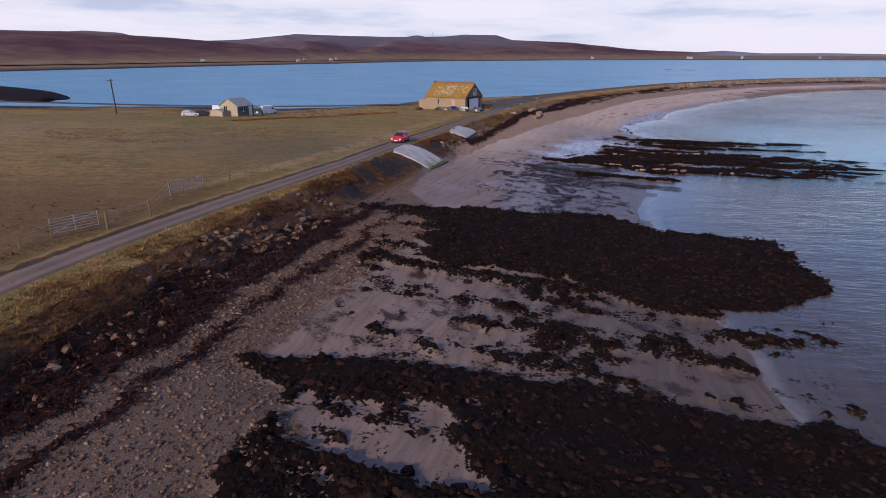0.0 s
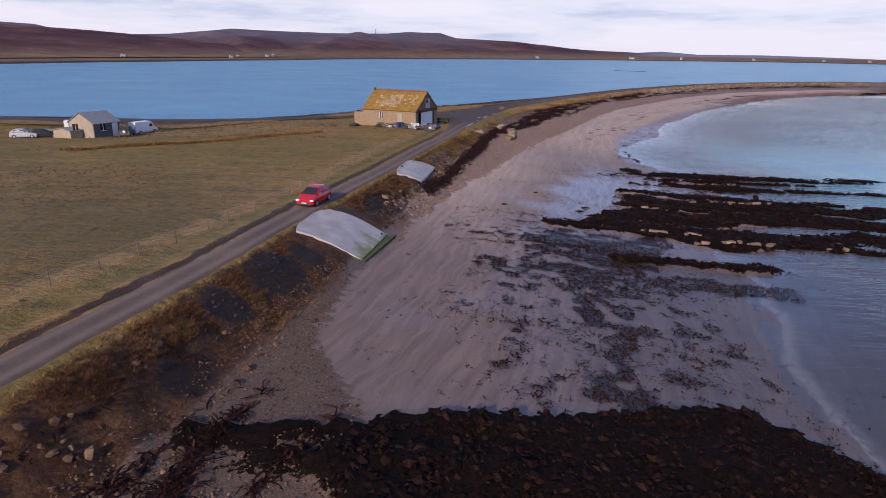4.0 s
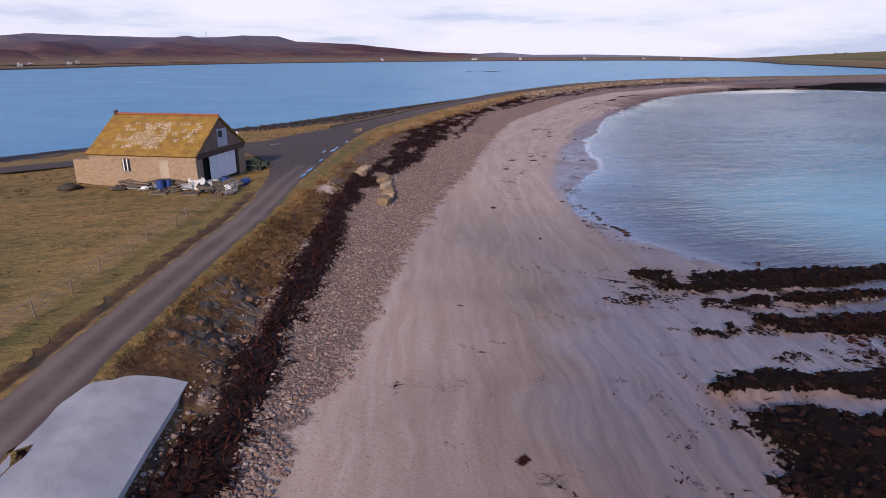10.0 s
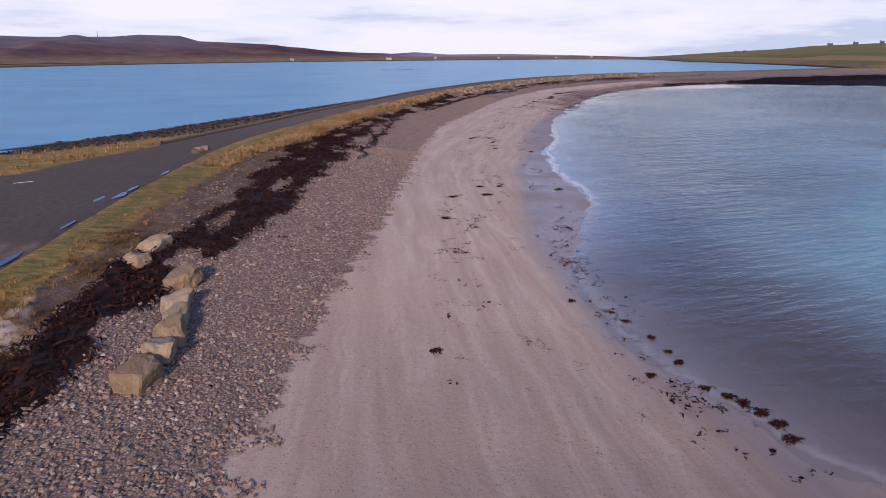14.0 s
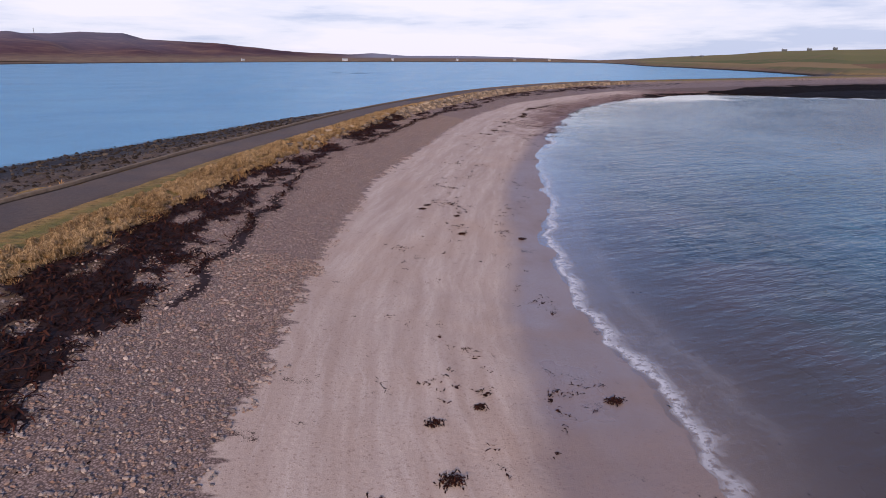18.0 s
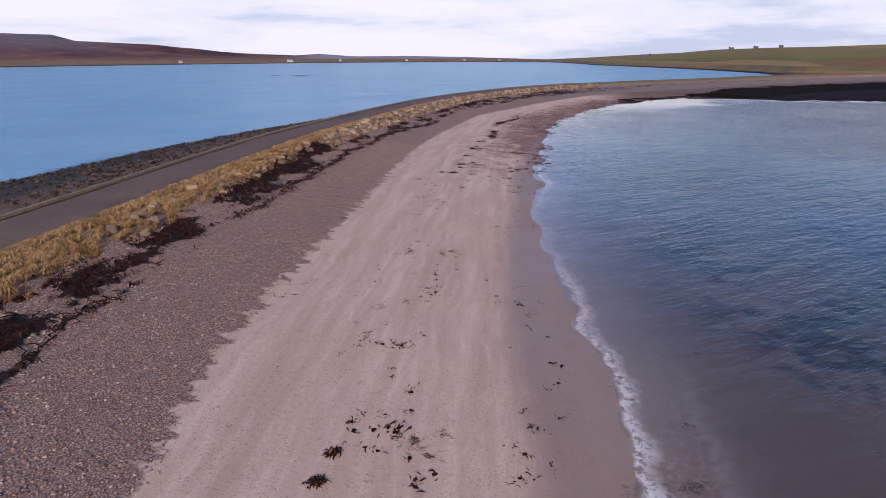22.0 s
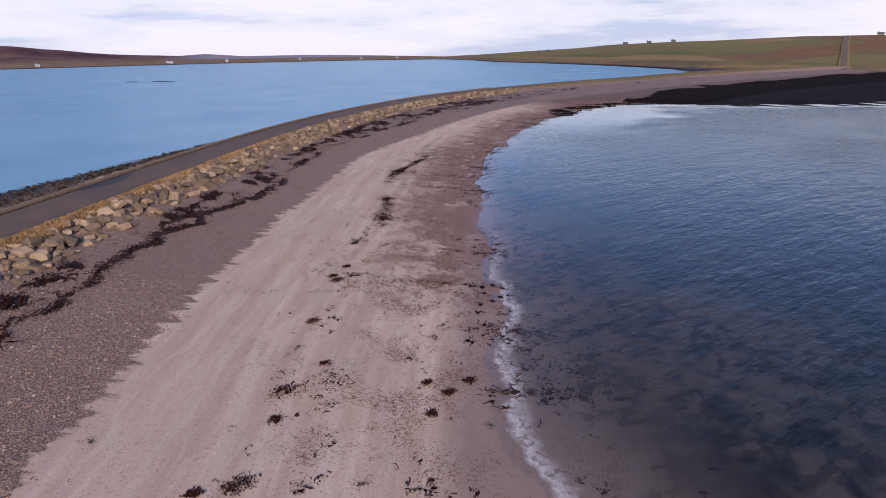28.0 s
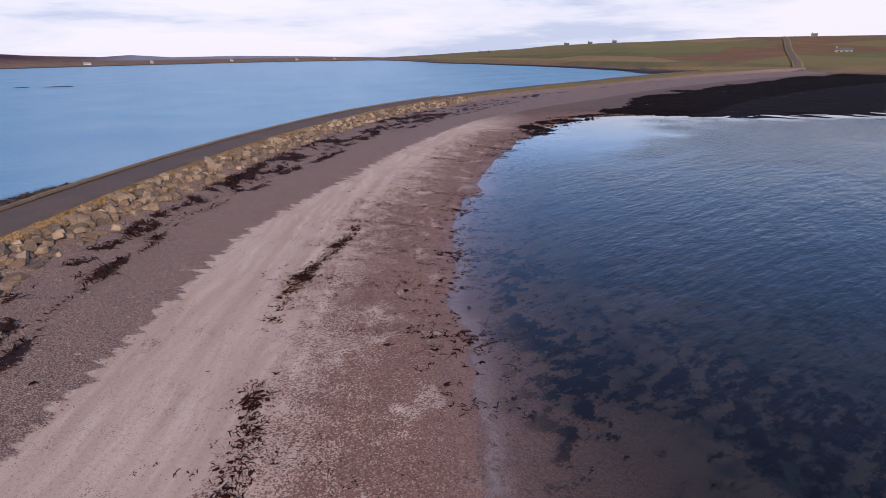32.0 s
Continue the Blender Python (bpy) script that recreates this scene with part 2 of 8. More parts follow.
road_z = along([(0, 3.7), (110, 3.6), (140, 3.3), (165, 2.95), (200, 2.95), (240, 3.15), (340, 3.4), (480, 3.2), (560, 3.0), (700, 4)])
road_off = along([(-330, 1.6), (60, 1.9), (72, 2.2), (85, 2.4), (93, 1.9), (102, 1.1), (112, 0.8), (118, 0.8), (128, 1.3), (140, 1.2), (154, 1.4), (160, 1.1), (167, 0.6), (192, 0.4), (203, 0)])   # seaward edge of the tarmac
road_w = along([(-330, 0.5), (60, 0.2), (85, -0.3), (95, 0.3), (103, 0.9), (112, 1.35), (118, 1.2), (128, 0.8), (140, 0.9), (154, 0.8), (160, 1.2), (168, 2.6), (200, 4.0), (225, 4.6), (500, 4.6)])   # landward edge
verge = sea([(0, 5.5), (60, 5), (85, 3.4), (98, 1.6), (105, 1.0), (113, 1.3), (140, 1.7), (160, 2.5), (185, 2.8), (200, 3.6), (213, 5.4), (225, 6.2), (245, 5.6), (262, 4.6), (280, 3.8), (300, 3.4), (340, 3.4), (420, 3.6), (480, 5), (520, 9)])
foot = sea([(0, 9), (60, 8.5), (85, 7.2), (98, 5.8), (105, 5.3), (120, 4.4), (150, 4.5), (165, 5.2), (185, 5.4), (205, 6.4), (225, 7.8), (250, 7.2), (280, 6.2), (300, 6.2), (420, 6.6), (480, 8), (520, 13)])
foot_z = along([(0, 2.3), (70, 2.0), (95, 1.5), (125, 1.9), (160, 2.2), (200, 2.35), (300, 2.5), (480, 2.2)])
sand_u = sea([(0, 23), (48, 20), (53, 18.3), (57, 14.2), (66, 14.4), (74, 15), (80, 16), (87, 16), (91, 12), (95, 8), (102, 6.2), (115, 5.8), (130, 7.2), (143, 9.5), (158, 11.2), (170, 13), (183, 15.6), (204, 17.5), (225, 18), (250, 16.6), (280, 15.3), (320, 14.6), (345, 14.2), (371, 18), (440, 22.5), (500, 30)])
sand_z = along([(0, 1.1), (100, 1.3), (200, 1.45), (400, 1.35)])
shore = along([(0, 44), (58, 38), (80, 34), (95, 31.4), (103, 30.6), (112, 30.6), (118, 29.8), (128, 31), (140, 33), (149, 33.3), (154, 31), (158, 28.3), (161, 27), (165, 25.9), (170, 25.1), (178, 25.4), (183, 27.4), (188, 29.6), (194, 31.2), (201, 31.9), (209, 31.2), (217, 30.4), (228, 29.9), (236, 29.8), (243, 30.0), (248, 29.5), (253, 29.2), (260, 28.3), (270, 28.3), (284, 29.5), (300, 29.5), (315, 28.9), (326, 28.0), (343, 27.4), (358, 28.1), (383, 29.9), (430, 32), (458, 34), (470, 42), (482, 64), (500, 78.3), (520, 84.5), (600, 92), (800, 95)])
wet_u = along([(0, 30), (140, 25), (150, 24.8), (160, 25.0), (170, 23.8), (180, 24.0), (190, 25.4), (200, 26.8), (222, 27.5), (237, 26.4), (247, 25.9), (259, 25.8), (270, 26.4), (285, 26.6), (300, 27.2), (320, 26.9), (343, 26.2), (383, 28.6), (430, 31), (480, 60), (800, 90)])   # how far up the sand is wet
wrack = along([(100, 5.0), (117, 4.9), (130, 6.3), (146, 6.7), (152, 6.7), (158, 6.1), (164, 6.3), (170, 7.1), (173, 7.0), (176, 8.2), (181, 9.4), (185, 10.2), (198, 10.3), (210, 10.2), (222, 9.6), (235, 8.2), (255, 7.2)])
wrack_w = along([(0, 0), (123.6, 0.0), (126.5, 2.0), (150, 2.3), (158, 1.9), (165, 2.5), (172, 3.0), (187, 4.5), (200, 4.9), (212, 4.6), (225, 3.4), (250, 2.8), (265, 2.2), (300, 2.2), (330, 1.6), (400, 1.6)])
tideline = sea([(200, 12.4), (219, 12.6), (225, 12.4), (234, 11.3), (249, 10.5), (263, 9.4), (290, 9.1), (307, 9.1), (318, 10.8), (326, 11.2), (335, 9.9), (350, 9.7), (370, 11.5), (404, 14.4), (440, 16)])
strand = along([(100, 13), (190, 13), (205, 22), (232, 24), (262, 22), (288, 19), (315, 16), (345, 13), (420, 11), (500, 9)])
COAST_XY = [(-900, 165), (-300, 170), (-150, 168), (-103, 166.6), (-78, 169), (-50, 165.5), (-36, 170.5), (-20, 182), (2, 200)]
COAST_SU = [(218, -36), (232, -31.5), (250, -30), (270, -27.5), (285, -26), (297, -25.6), (310, -24.3), (325, -23), (345, -20), (365, -18.5), (420, -16), (500, -15), (540, -16), (600, -20), (650, -24), (690, -22), (712, -34), (730, -80), (800, -160)]
cs, cu = zip(*COAST_SU)
COAST = np.vstack([np.array(COAST_XY, float), np.stack(at(np.array(cs, float), np.array(cu, float)), 1)])


def inland(x, y):
    """Signed distance from the loch's shore, positive on the land."""
    best, inside = np.full(len(x), 1e9), np.zeros(len(x), bool)
    for (ax, ay), (bx, by) in zip(COAST[:-1], COAST[1:]):
        dx, dy = bx - ax, by - ay
        k = np.clip(((x - ax) * dx + (y - ay) * dy) / (dx * dx + dy * dy), 0, 1)
        best = np.minimum(best, np.hypot(x - ax - k * dx, y - ay - k * dy))
    ring = np.vstack([COAST, [(2000, 200), (2000, -3000), (-3000, -3000), (-3000, 165)]])
    for (ax, ay), (bx, by) in zip(ring, np.roll(ring, -1, 0)):
        if ay != by:
            inside ^= ((ay > y) != (by > y)) & (x < (bx - ax) * (y - ay) / (by - ay) + ax)
    return np.where(inside, best, -best)


def ledges(x, y):
    """How far weed-covered rock ledges cover the shore, 0..1, before noise."""
    q = 0.975 * y + 0.22 * x
    n = 1.1 * vnoise(x * 0.16, y * 0.16, 5) + 0.5 * vnoise(x * 0.6, y * 0.6, 6)
    line = lambda xs, ys: np.interp(x, xs, ys) + n
    soft = lambda v, e=0.8: sstep(-e, e, v)
    # the near ledge, with sand showing through its landward end
    edge = np.interp(y, [14, 17, 19.5, 23, 25], [-5.4, -5.9, -6.3, -5.6, -8.6]) + 0.9 * vnoise(x * 0.5, y * 0.5, 25)
    f = 1.0 * soft(line([-10, -6, 0, 6.5, 13, 18, 30], [25.2, 25.4, 25.4, 25.0, 23.9, 22.0, 17.0]) - y) * soft(x - edge, 1.2)
    f = f * (1 - 0.36 * sstep(-7, -4, x) * (1 - sstep(1, 5, x)) * sstep(14, 17, y) * (1 - sstep(23, 24.5, y)))
    # streaks over the sand between the ledges
    f = np.maximum(f, (0.45 + 0.05 * sstep(30, 37, q) - 0.14 * sstep(7, 12, x)) * soft(y - 24, 1.5) * soft(40 - y, 2) * sstep(-8.5, -3, x) * (1 - sstep(22, 30, x)))
    # the broad ledge with its straight upper edge
    top, low = line([-8, 3, 14.5, 17.5, 26, 34], [53.2, 54.9, 55.9, 52.3, 49.3, 46]) - 0.6 * n, line([-6, 2, 8, 11, 15, 22, 27], [39.6, 39.2, 38.0, 35.2, 33.2, 36, 41])
    f = np.maximum(f, 1.06 * soft(top - y, 0.5) * soft(y - low, 1.0) * np.maximum(sstep(-4.5, 0.5, x + 0.12 * (y - 45)), 0.9 * soft(y - top + 1.5, 0.6) * soft(x + 8, 1)) * (1 - sstep(24, 29, x + n)))
    f = np.maximum(f, 0.52 * soft(y - 38, 2) * soft(53 - y, 2) * sstep(-8, -4, x) * (1 - sstep(2, 6, x)))
    f = np.maximum(f, 0.40 * soft(y - 30, 3) * soft(48 - y, 3) * sstep(22, 26, x) * (1 - sstep(34, 44, x)))
    # the third ledge, a wedge that widens out to sea, and the low bars beyond it
    top, low = line([20, 31, 38.6, 50, 70], [98.6, 97.8, 95.6, 92, 86]), line([8, 9.6, 11.5, 13, 15.9, 20.5, 25, 30, 35, 50, 70], [85.3, 85.0, 83.2, 82.6, 81.6, 79.8, 79.0, 78.1, 77.2, 74, 70])
    left = np.interp(y, [79, 81.4, 82.6, 84.3, 86, 88, 91, 94, 98.5], [19, 14.8, 12.0, 9.2, 15.5, 18.5, 18.9, 20.5, 22]) + 2.0 * vnoise(q * 0.7, q * 0, 8) + 1.3 * vnoise(q * 1.7, q * 0, 9)
    slit = sstep(0.80, 0.97, np.sin(1.15 * (y + 0.14 * x) + 1.6 * n)) * sstep(17, 23, x) * sstep(84, 87, q)
    f = np.maximum(f, (1.0 - 0.75 * slit) * sstep(-1.5, 2.5, x - left) * soft(top - y, 0.8) * soft(y - low, 0.6) * (1 - sstep(56, 70, x)))
    bar = y + 0.12 * (x - 28) + 0.35 * n
    for mid, half, x0, x1, k in ((109.0, 1.5, 25.5, 62, 0.95), (105.7, 0.55, 26, 50, 0.85), (102.0, 1.1, 22.5, 58, 0.95), (72.6, 0.8, 14, 27, 0.95)):
        f = np.maximum(f, k * (1 - 0.42 * (1 - sstep(28, 34, x)) * (mid > 80)) * soft(half - np.abs(bar - mid - (0.9 if mid < 80 else 0.0)), 0.45) * sstep(x0 - 1, x0 + 2, x) * (1 - sstep(x1 - 4, x1 + 4, x)))
    return np.maximum(f, 0.30 * soft(y - 96, 2) * soft(112 - y, 2) * sstep(17, 24, x) * (1 - sstep(40, 56, x)))


def litter(x, y):
    """Loose brown weed and stones strewn between the ledges, 0..1."""
    q = 0.975 * y + 0.22 * x
    box = lambda v, lo, hi, e: sstep(lo - e, lo + e, v) * (1 - sstep(hi - e, hi + e, v))
    wob = 1.3 * vnoise(x * 0.35, y * 0.35, 21) + 0.9 * vnoise(x * 0.9, y * 0.9, 22)
    band = lambda xs, half: 1 - sstep(0.55 * half, 1.5 * half, np.abs(x + wob - np.interp(y, *xs)))
    f = (0.82 + 0.18 * sstep(11, 14, x)) * box(q + wob, 74, 83, 1.2) * box(x - 0.34 * (y - 74) + wob, 7.6, 18.2, 1.6)
    f = np.maximum(f, (0.80 + 0.16 * sstep(15, 18, x)) * box(q + 0.5 * wob, 71.6, 74.6, 0.8) * np.maximum(0.8 * box(x, 4.6, 9, 1), box(x, 8.5, 26, 1.2)))
    f = np.maximum(f, 0.66 * box(y + wob, 65.5, 72, 1.0) * box(x + wob, 8.4, 17, 1.4))
    f = np.maximum(f, 0.98 * band(([56, 61.2, 62.6, 65.2, 69.5], [9.6, 10.2, 9.8, 10.8, 12.0]), 0.8) * box(y, 55, 70, 1.0))
    f = np.maximum(f, 0.72 * band(([59, 61.4, 63, 66], [15.0, 14.9, 15.1, 14.6]), 0.4) * box(y, 60, 66.5, 0.6))
    f = np.maximum(f, 0.40 * box(y, 55, 84, 2.0) * box(x, 4, 18.5, 2.5))
    f = np.maximum(f, 0.46 * box(y, 64.5, 69, 0.5) * box(x, 1.8, 5.0, 0.6))
    return np.maximum(f, 0.42 * sstep(22, 26, q) * (1 - sstep(36, 40, q)) * sstep(-10, -6, x) * (1 - sstep(14, 20, x)))


def relief(x, y, s=None, u=None):
    """Ground height and the zone fields."""
    if s is None:
        s, u = station(x, y)
    rz, rw = road_z(s), road_w(s)
    g, f, fz, p, pz, w = verge(s), foot(s), foot_z(s), sand_u(s), sand_z(s), shore(s)
    w = w + (0.5 + 0.2 * sstep(265, 300, s)) * vnoise(s * 0.16, s * 0, 71) + 0.3 * vnoise(s * 0.55, s * 0, 72)
    f, p, w = np.maximum(f, g + 0.8), np.maximum(p, f + 0.6), np.maximum(w, p + 6)
    lin = lambda a, b, za, zb: za + (zb - za) * np.clip((u - a) / (b - a), 0, 1)
    ro = road_off(s)
    g = np.maximum(g, ro + 0.35)
    f = np.maximum(f, g + 0.8)
    z = np.where(u < g, lin(ro + 0.2, g, rz - 0.02, rz - 0.25), 0)
    fall = np.clip((u - g) / (f - g), 0, 1)
    bulge = sstep(98, 103, s) * (1 - sstep(135, 140, s))
    z = np.where((u >= g) & (u < f), rz - 0.25 + (fz - rz + 0.25) * (sstep(0, 1, fall) * (1 - bulge) + fall ** np.where(s < 118, 1.6, 1.8) * bulge), z)
    z = np.where((u >= f) & (u < p), lin(f, p, fz, pz), z)
    z = np.where((u >= p) & (u < w), pz * (1 - np.clip((u - p) / (w - p), 0, 1)) ** 1.15, z)
    z = np.where(u >= w, -np.minimum(0.045 * (u - w), 2.6), z)
    # landward side
    dl = inland(x, y)
    field = rz - 0.35 * sstep(0.3, 2.4, -u - rw) + 0.22 * sstep(2.2, 4.5, -u - rw)
    wide = strand(s)
    bank = np.where(dl > 0, 2.5 * dl / np.maximum(wide, np.interp(s, [190, 205], [1, 0]) * np.interp(x, [-42, -22], [48, 26])), 0.08 * dl)
    land = np.minimum(field, np.maximum(bank, -2.6))
    z = np.where(u < np.maximum(0, -rw - 0.3), np.where(u > -rw - 0.3, rz - 0.02, land), z)
    z = np.where((u > -rw - 0.3) & (u < ro), rz - 0.02, z)
    d_led = np.maximum(ledges(x, y), 0.95 * sstep(462, 474, s) * sstep(p + 6, p + 12, u + 6 * vnoise(s * 0.1, u * 0.1, 9)))
    d_led = np.maximum(d_led, 0.60 * sstep(400, 432, s) * sstep(w - 6, w - 2, u) * (1 - sstep(w + 2, w + 7, u)))
    return z, dict(s=s, u=u, g=g, f=f, p=p, w=w, rw=rw, rz=rz, dl=dl, led=d_led, strand=wide)


def axis(*runs):
    v = np.concatenate([np.arange(a, b, d) for a, b, d in runs])
    return np.append(v, runs[-1][1])


def surface(x, y, s=None, u=None):
    """The finished ground: height with its unevenness, and the zone fields (signed, in metres)."""
    z, m = relief(x, y, s, u)
    s, u = m["s"], m["u"]
    n_big, n_mid, n_fine = fbm(x * 0.05, y * 0.05, 1), fbm(x * 0.35, y * 0.35, 2), fbm(x * 1.7, y * 1.7, 3, 3)
    # weed ledges stand a little proud and are rough
    led = m["led"] + 0.55 * fbm(x * 0.20 - y * 0.05, (0.975 * y + 0.22 * x) * 0.72, 4) + 0.26 * fbm(x * 0.55, (0.975 * y + 0.22 * x) * 1.5, 7) + 0.34 * n_fine
    d_led = led - 0.52
    d_lit = litter(x, y) - 0.58 + 0.62 * fbm(x * 0.7 + 3, y * 1.0, 14) + 0.62 * n_fine
    on = sstep(0, 0.25, d_led)
    step = 0.5 + 0.5 * np.sin((0.975 * y + 0.22 * x) * 1.9 + 1.5 * n_mid)
    z = z + on * (0.16 + 0.22 * n_mid + 0.16 * np.abs(n_fine) + 0.12 * step) + on * np.where(z < 0, -0.75 * z, 0) * (m["led"] > 0.7)
    # grass, bank, shingle unevenness; long low ripples in the sand
    lean1, lean2 = 0.28 * np.clip(u - 1.15, 0, 4.4), 0.5 * np.clip(u - 1.35, 0, 2.6)
    slab = ((s > 104.0 + lean1) & (s < 110.4 + lean1)) | ((s > 125.3 + lean2) & (s < 133.3 + lean2))
    beneath = ((s > 105.0 + lean1) & (s < 109.3 + lean1)) | ((s > 126.3 + lean2) & (s < 132.2 + lean2))
    grass = (u < m["g"]) & (m["dl"] > 5) & ((u > road_off(s) + 0.2) | (u < -m["rw"] - 0.5))
    z = z + grass * ~(slab & (u > 0)) * sstep(0.3, 2.5, np.where(u > road_off(s), u - road_off(s), -u - m["rw"])) * (0.10 * n_mid + 0.05 * n_fine + 0.5 * n_big * sstep(8, 40, -u))
    bank = (u >= m["g"]) & (u < m["f"])
    z = z + (bank & ~slab) * (0.26 * n_mid + 0.26 * n_fine) - beneath * (u > 1.6) * (u < m["f"] + 0.4) * 0.18
    z = z + ((u >= m["f"]) & (u < m["p"])) * (0.06 * n_mid + 0.03 * n_fine)
    sand = (u >= m["p"]) & (u < m["w"])
    z = z + sand * 0.018 * np.sin(u * 2.6 + 1.2 * n_mid + 0.02 * s) * sstep(0, 2, u - m["p"]) + sand * 0.03 * n_big
    left = (u < -m["rw"] - 0.4) & (m["dl"] < m["strand"] + 2)
    z = z + left * sstep(-2, 2, m["dl"]) * (0.20 * n_mid + 0.12 * n_fine)
    d_grass = np.where(u > np.minimum(road_off(s), m["g"]) - 0.05, m["g"] - u, np.minimum(-u - m["rw"] + 0.3, m["dl"] - m["strand"]))
    d_grass = np.where((u <= road_off(s) - 0.05) & (u > -m["rw"] - 0.4), 1.0, d_grass)
    k_mid = wrack(s) - wrack_w(s) / 2
    d_wrack = np.where(s < 280, wrack_w(s) / 2 - np.abs(u - k_mid - 0.5 * n_mid), -9)
    lo, hi = m["f"] - 0.5, tideline(s)
    loose = np.where((s > 195) & (u > 0), np.minimum(u - lo, hi - u) * 0.6 - 0.62 - 0.7 * sstep(230, 243, s) * (1 - sstep(282, 292, s)), -9)
    d_wrack = d_wrack - np.where((s > 128) & (s < 200), 0.5 * sstep(0.10, 0.45, vnoise(x * 0.42 + 0.3 * y, y * 0.30, 81) + 0.3 * n_fine), 0)
    for s0, u0, ds, du in ((167.0, 6.4, 1.5, 0.8), (174.3, 6.4, 1.8, 0.6), (180.5, 6.7, 2.2, 0.7), (192.5, 8.2, 3.6, 0.7), (202.0, 7.8, 3.0, 0.6)):
        d_wrack = d_wrack - 2.0 * sstep(-0.1, 0.3, 1 - np.hypot((s - s0) / ds, (u - u0) / du) + 0.5 * n_mid + 0.4 * n_fine)
    d_wrack = np.maximum(d_wrack, np.minimum(loose, 0.5))
    drift = np.where(s > 275, 0.7 * vnoise(s * 0.22, u * 0.9, 77) + 0.9 * vnoise(x * 1.1, y * 1.1, 78) + 0.5 * n_mid, n_mid)
    d_wrack = d_wrack - np.where(s > 100, 0.30 * sstep(0.25, 0.6, n_mid + 0.5 * n_fine) + (1.2 + 0.6 * sstep(215, 250, s)) * sstep(-0.35, 0.35, drift + 0.8 * n_fine) * sstep(180, 215, s), 0)
    d_wrack = np.maximum(d_wrack, np.where((s > 205) & (s < 480), 0.34 - 0.12 * sstep(222, 236, s) * (1 - sstep(290, 305, s)) - np.abs(u - tideline(s) + 0.45 * n_mid + 0.55 * vnoise(s * 0.55, s * 0, 83)) - 0.6 * sstep(0.0, 0.5, n_big + 0.5 * n_mid) * sstep(305, 330, s) - 0.35 * sstep(0.0, 0.4, vnoise(s * 0.3, s * 0, 84)) * sstep(222, 236, s), -9))
    far_s = sstep(256, 263, s)
    under = 0.85 + 0.65 * far_s - np.abs(u - m["g"] - 1.4 - 0.6 * far_s - 0.5 * n_mid) - 0.9 * sstep(-0.1, 0.5, drift + 0.7 * n_fine)
    d_wrack = np.maximum(d_wrack, np.where((s > 205) & (s < 290), np.minimum(under - 0.8 * sstep(232, 244, s) * (1 - far_s), 0.5), -9))
    # old wrack lines on the stony foreshore of the first stretch
    for off, half in ((8.7, 1.20), (11.5, 0.34), (7.0, 0.5)):
        d_wrack = np.maximum(d_wrack, np.where((s < 90) & (s > -20), half * (1 - 0.8 * sstep(78, 90, s)) - np.abs(u - off - 1.1 * n_mid + 0.012 * (60 - s) - 0.5 * n_big) - 0.3 * np.abs(n_fine), -9))
    z = z + 0.10 * sstep(0, 0.4, d_wrack) * (1 + n_fine)
    ditch = np.where(s < 164, 0.48 - np.abs(-u - m["rw"] - 0.62) + 0.25 * n_fine, -9)
    z = z - 0.22 * sstep(-0.1, 0.45, ditch)
    d_grass = np.where(ditch > -0.2, -ditch, d_grass)
    scree = np.full(len(s), -9.0)
    for s0, u0, ds, du in ((99.2, 3.4, 2.6, 2.0), (94.2, 3.6, 1.5, 1.5), (102.4, 3.6, 1.3, 1.8), (115.8, 3.4, 3.0, 1.3), (89.0, 5.8, 1.6, 1.2)):
        scree = np.maximum(scree, 1 - np.hypot((s - s0) / ds, (u - u0) / du) + 0.30 * n_mid + 0.25 * n_fine)
    zones = dict(d_grass=d_grass, d_scree=scree, d_up=np.where((s > 124) & (s < 215), k_mid - u, -9), d_bank=np.maximum(np.minimum(u - m["g"] + 1.2 * (s < 164), m["f"] - u), ditch), d_ditch=ditch, d_peb=np.minimum(u - m["f"] + 0.3, m["p"] - u), d_wrack=d_wrack, d_led=d_led, d_lit=d_lit, d_wet=u - wet_u(s),
                 d_shore=m["w"] - u, d_left=np.where(u < -m["rw"], m["strand"] - m["dl"], -9), st=s, across=u, inner=np.where(u < 0, np.clip(m["dl"] / m["strand"], -1, 3) * 20, 0))
    return z, zones, m


def build_ground():
    S = axis((-330, -30, 20), (-30, 30, 1.2), (30, 380, 0.5), (380, 480, 1.0), (480, 620, 2.5), (620, 800, 12))
    U = axis((-900, -200, 50), (-200, -60, 3.5), (-60, -14, 1.0), (-14, 0, 0.35), (0, 46, 0.3), (46, 70, 0.8), (70, 130, 3))
    s, u = [a.ravel() for a in np.meshgrid(S, U, indexing="ij")]
    x, y = at(s, u)
    z, zones, _ = surface(x, y, s, u)
    me = mesh_np("ground", np.stack([x, y, z], 1), grid_faces(len(S), len(U))[:, ::-1], [M_GROUND], True, zones)
    return tagged(new("ground", me), "grassy spit with shingle, pink-grey sand and weed-covered rock", "ground", kind="structure")


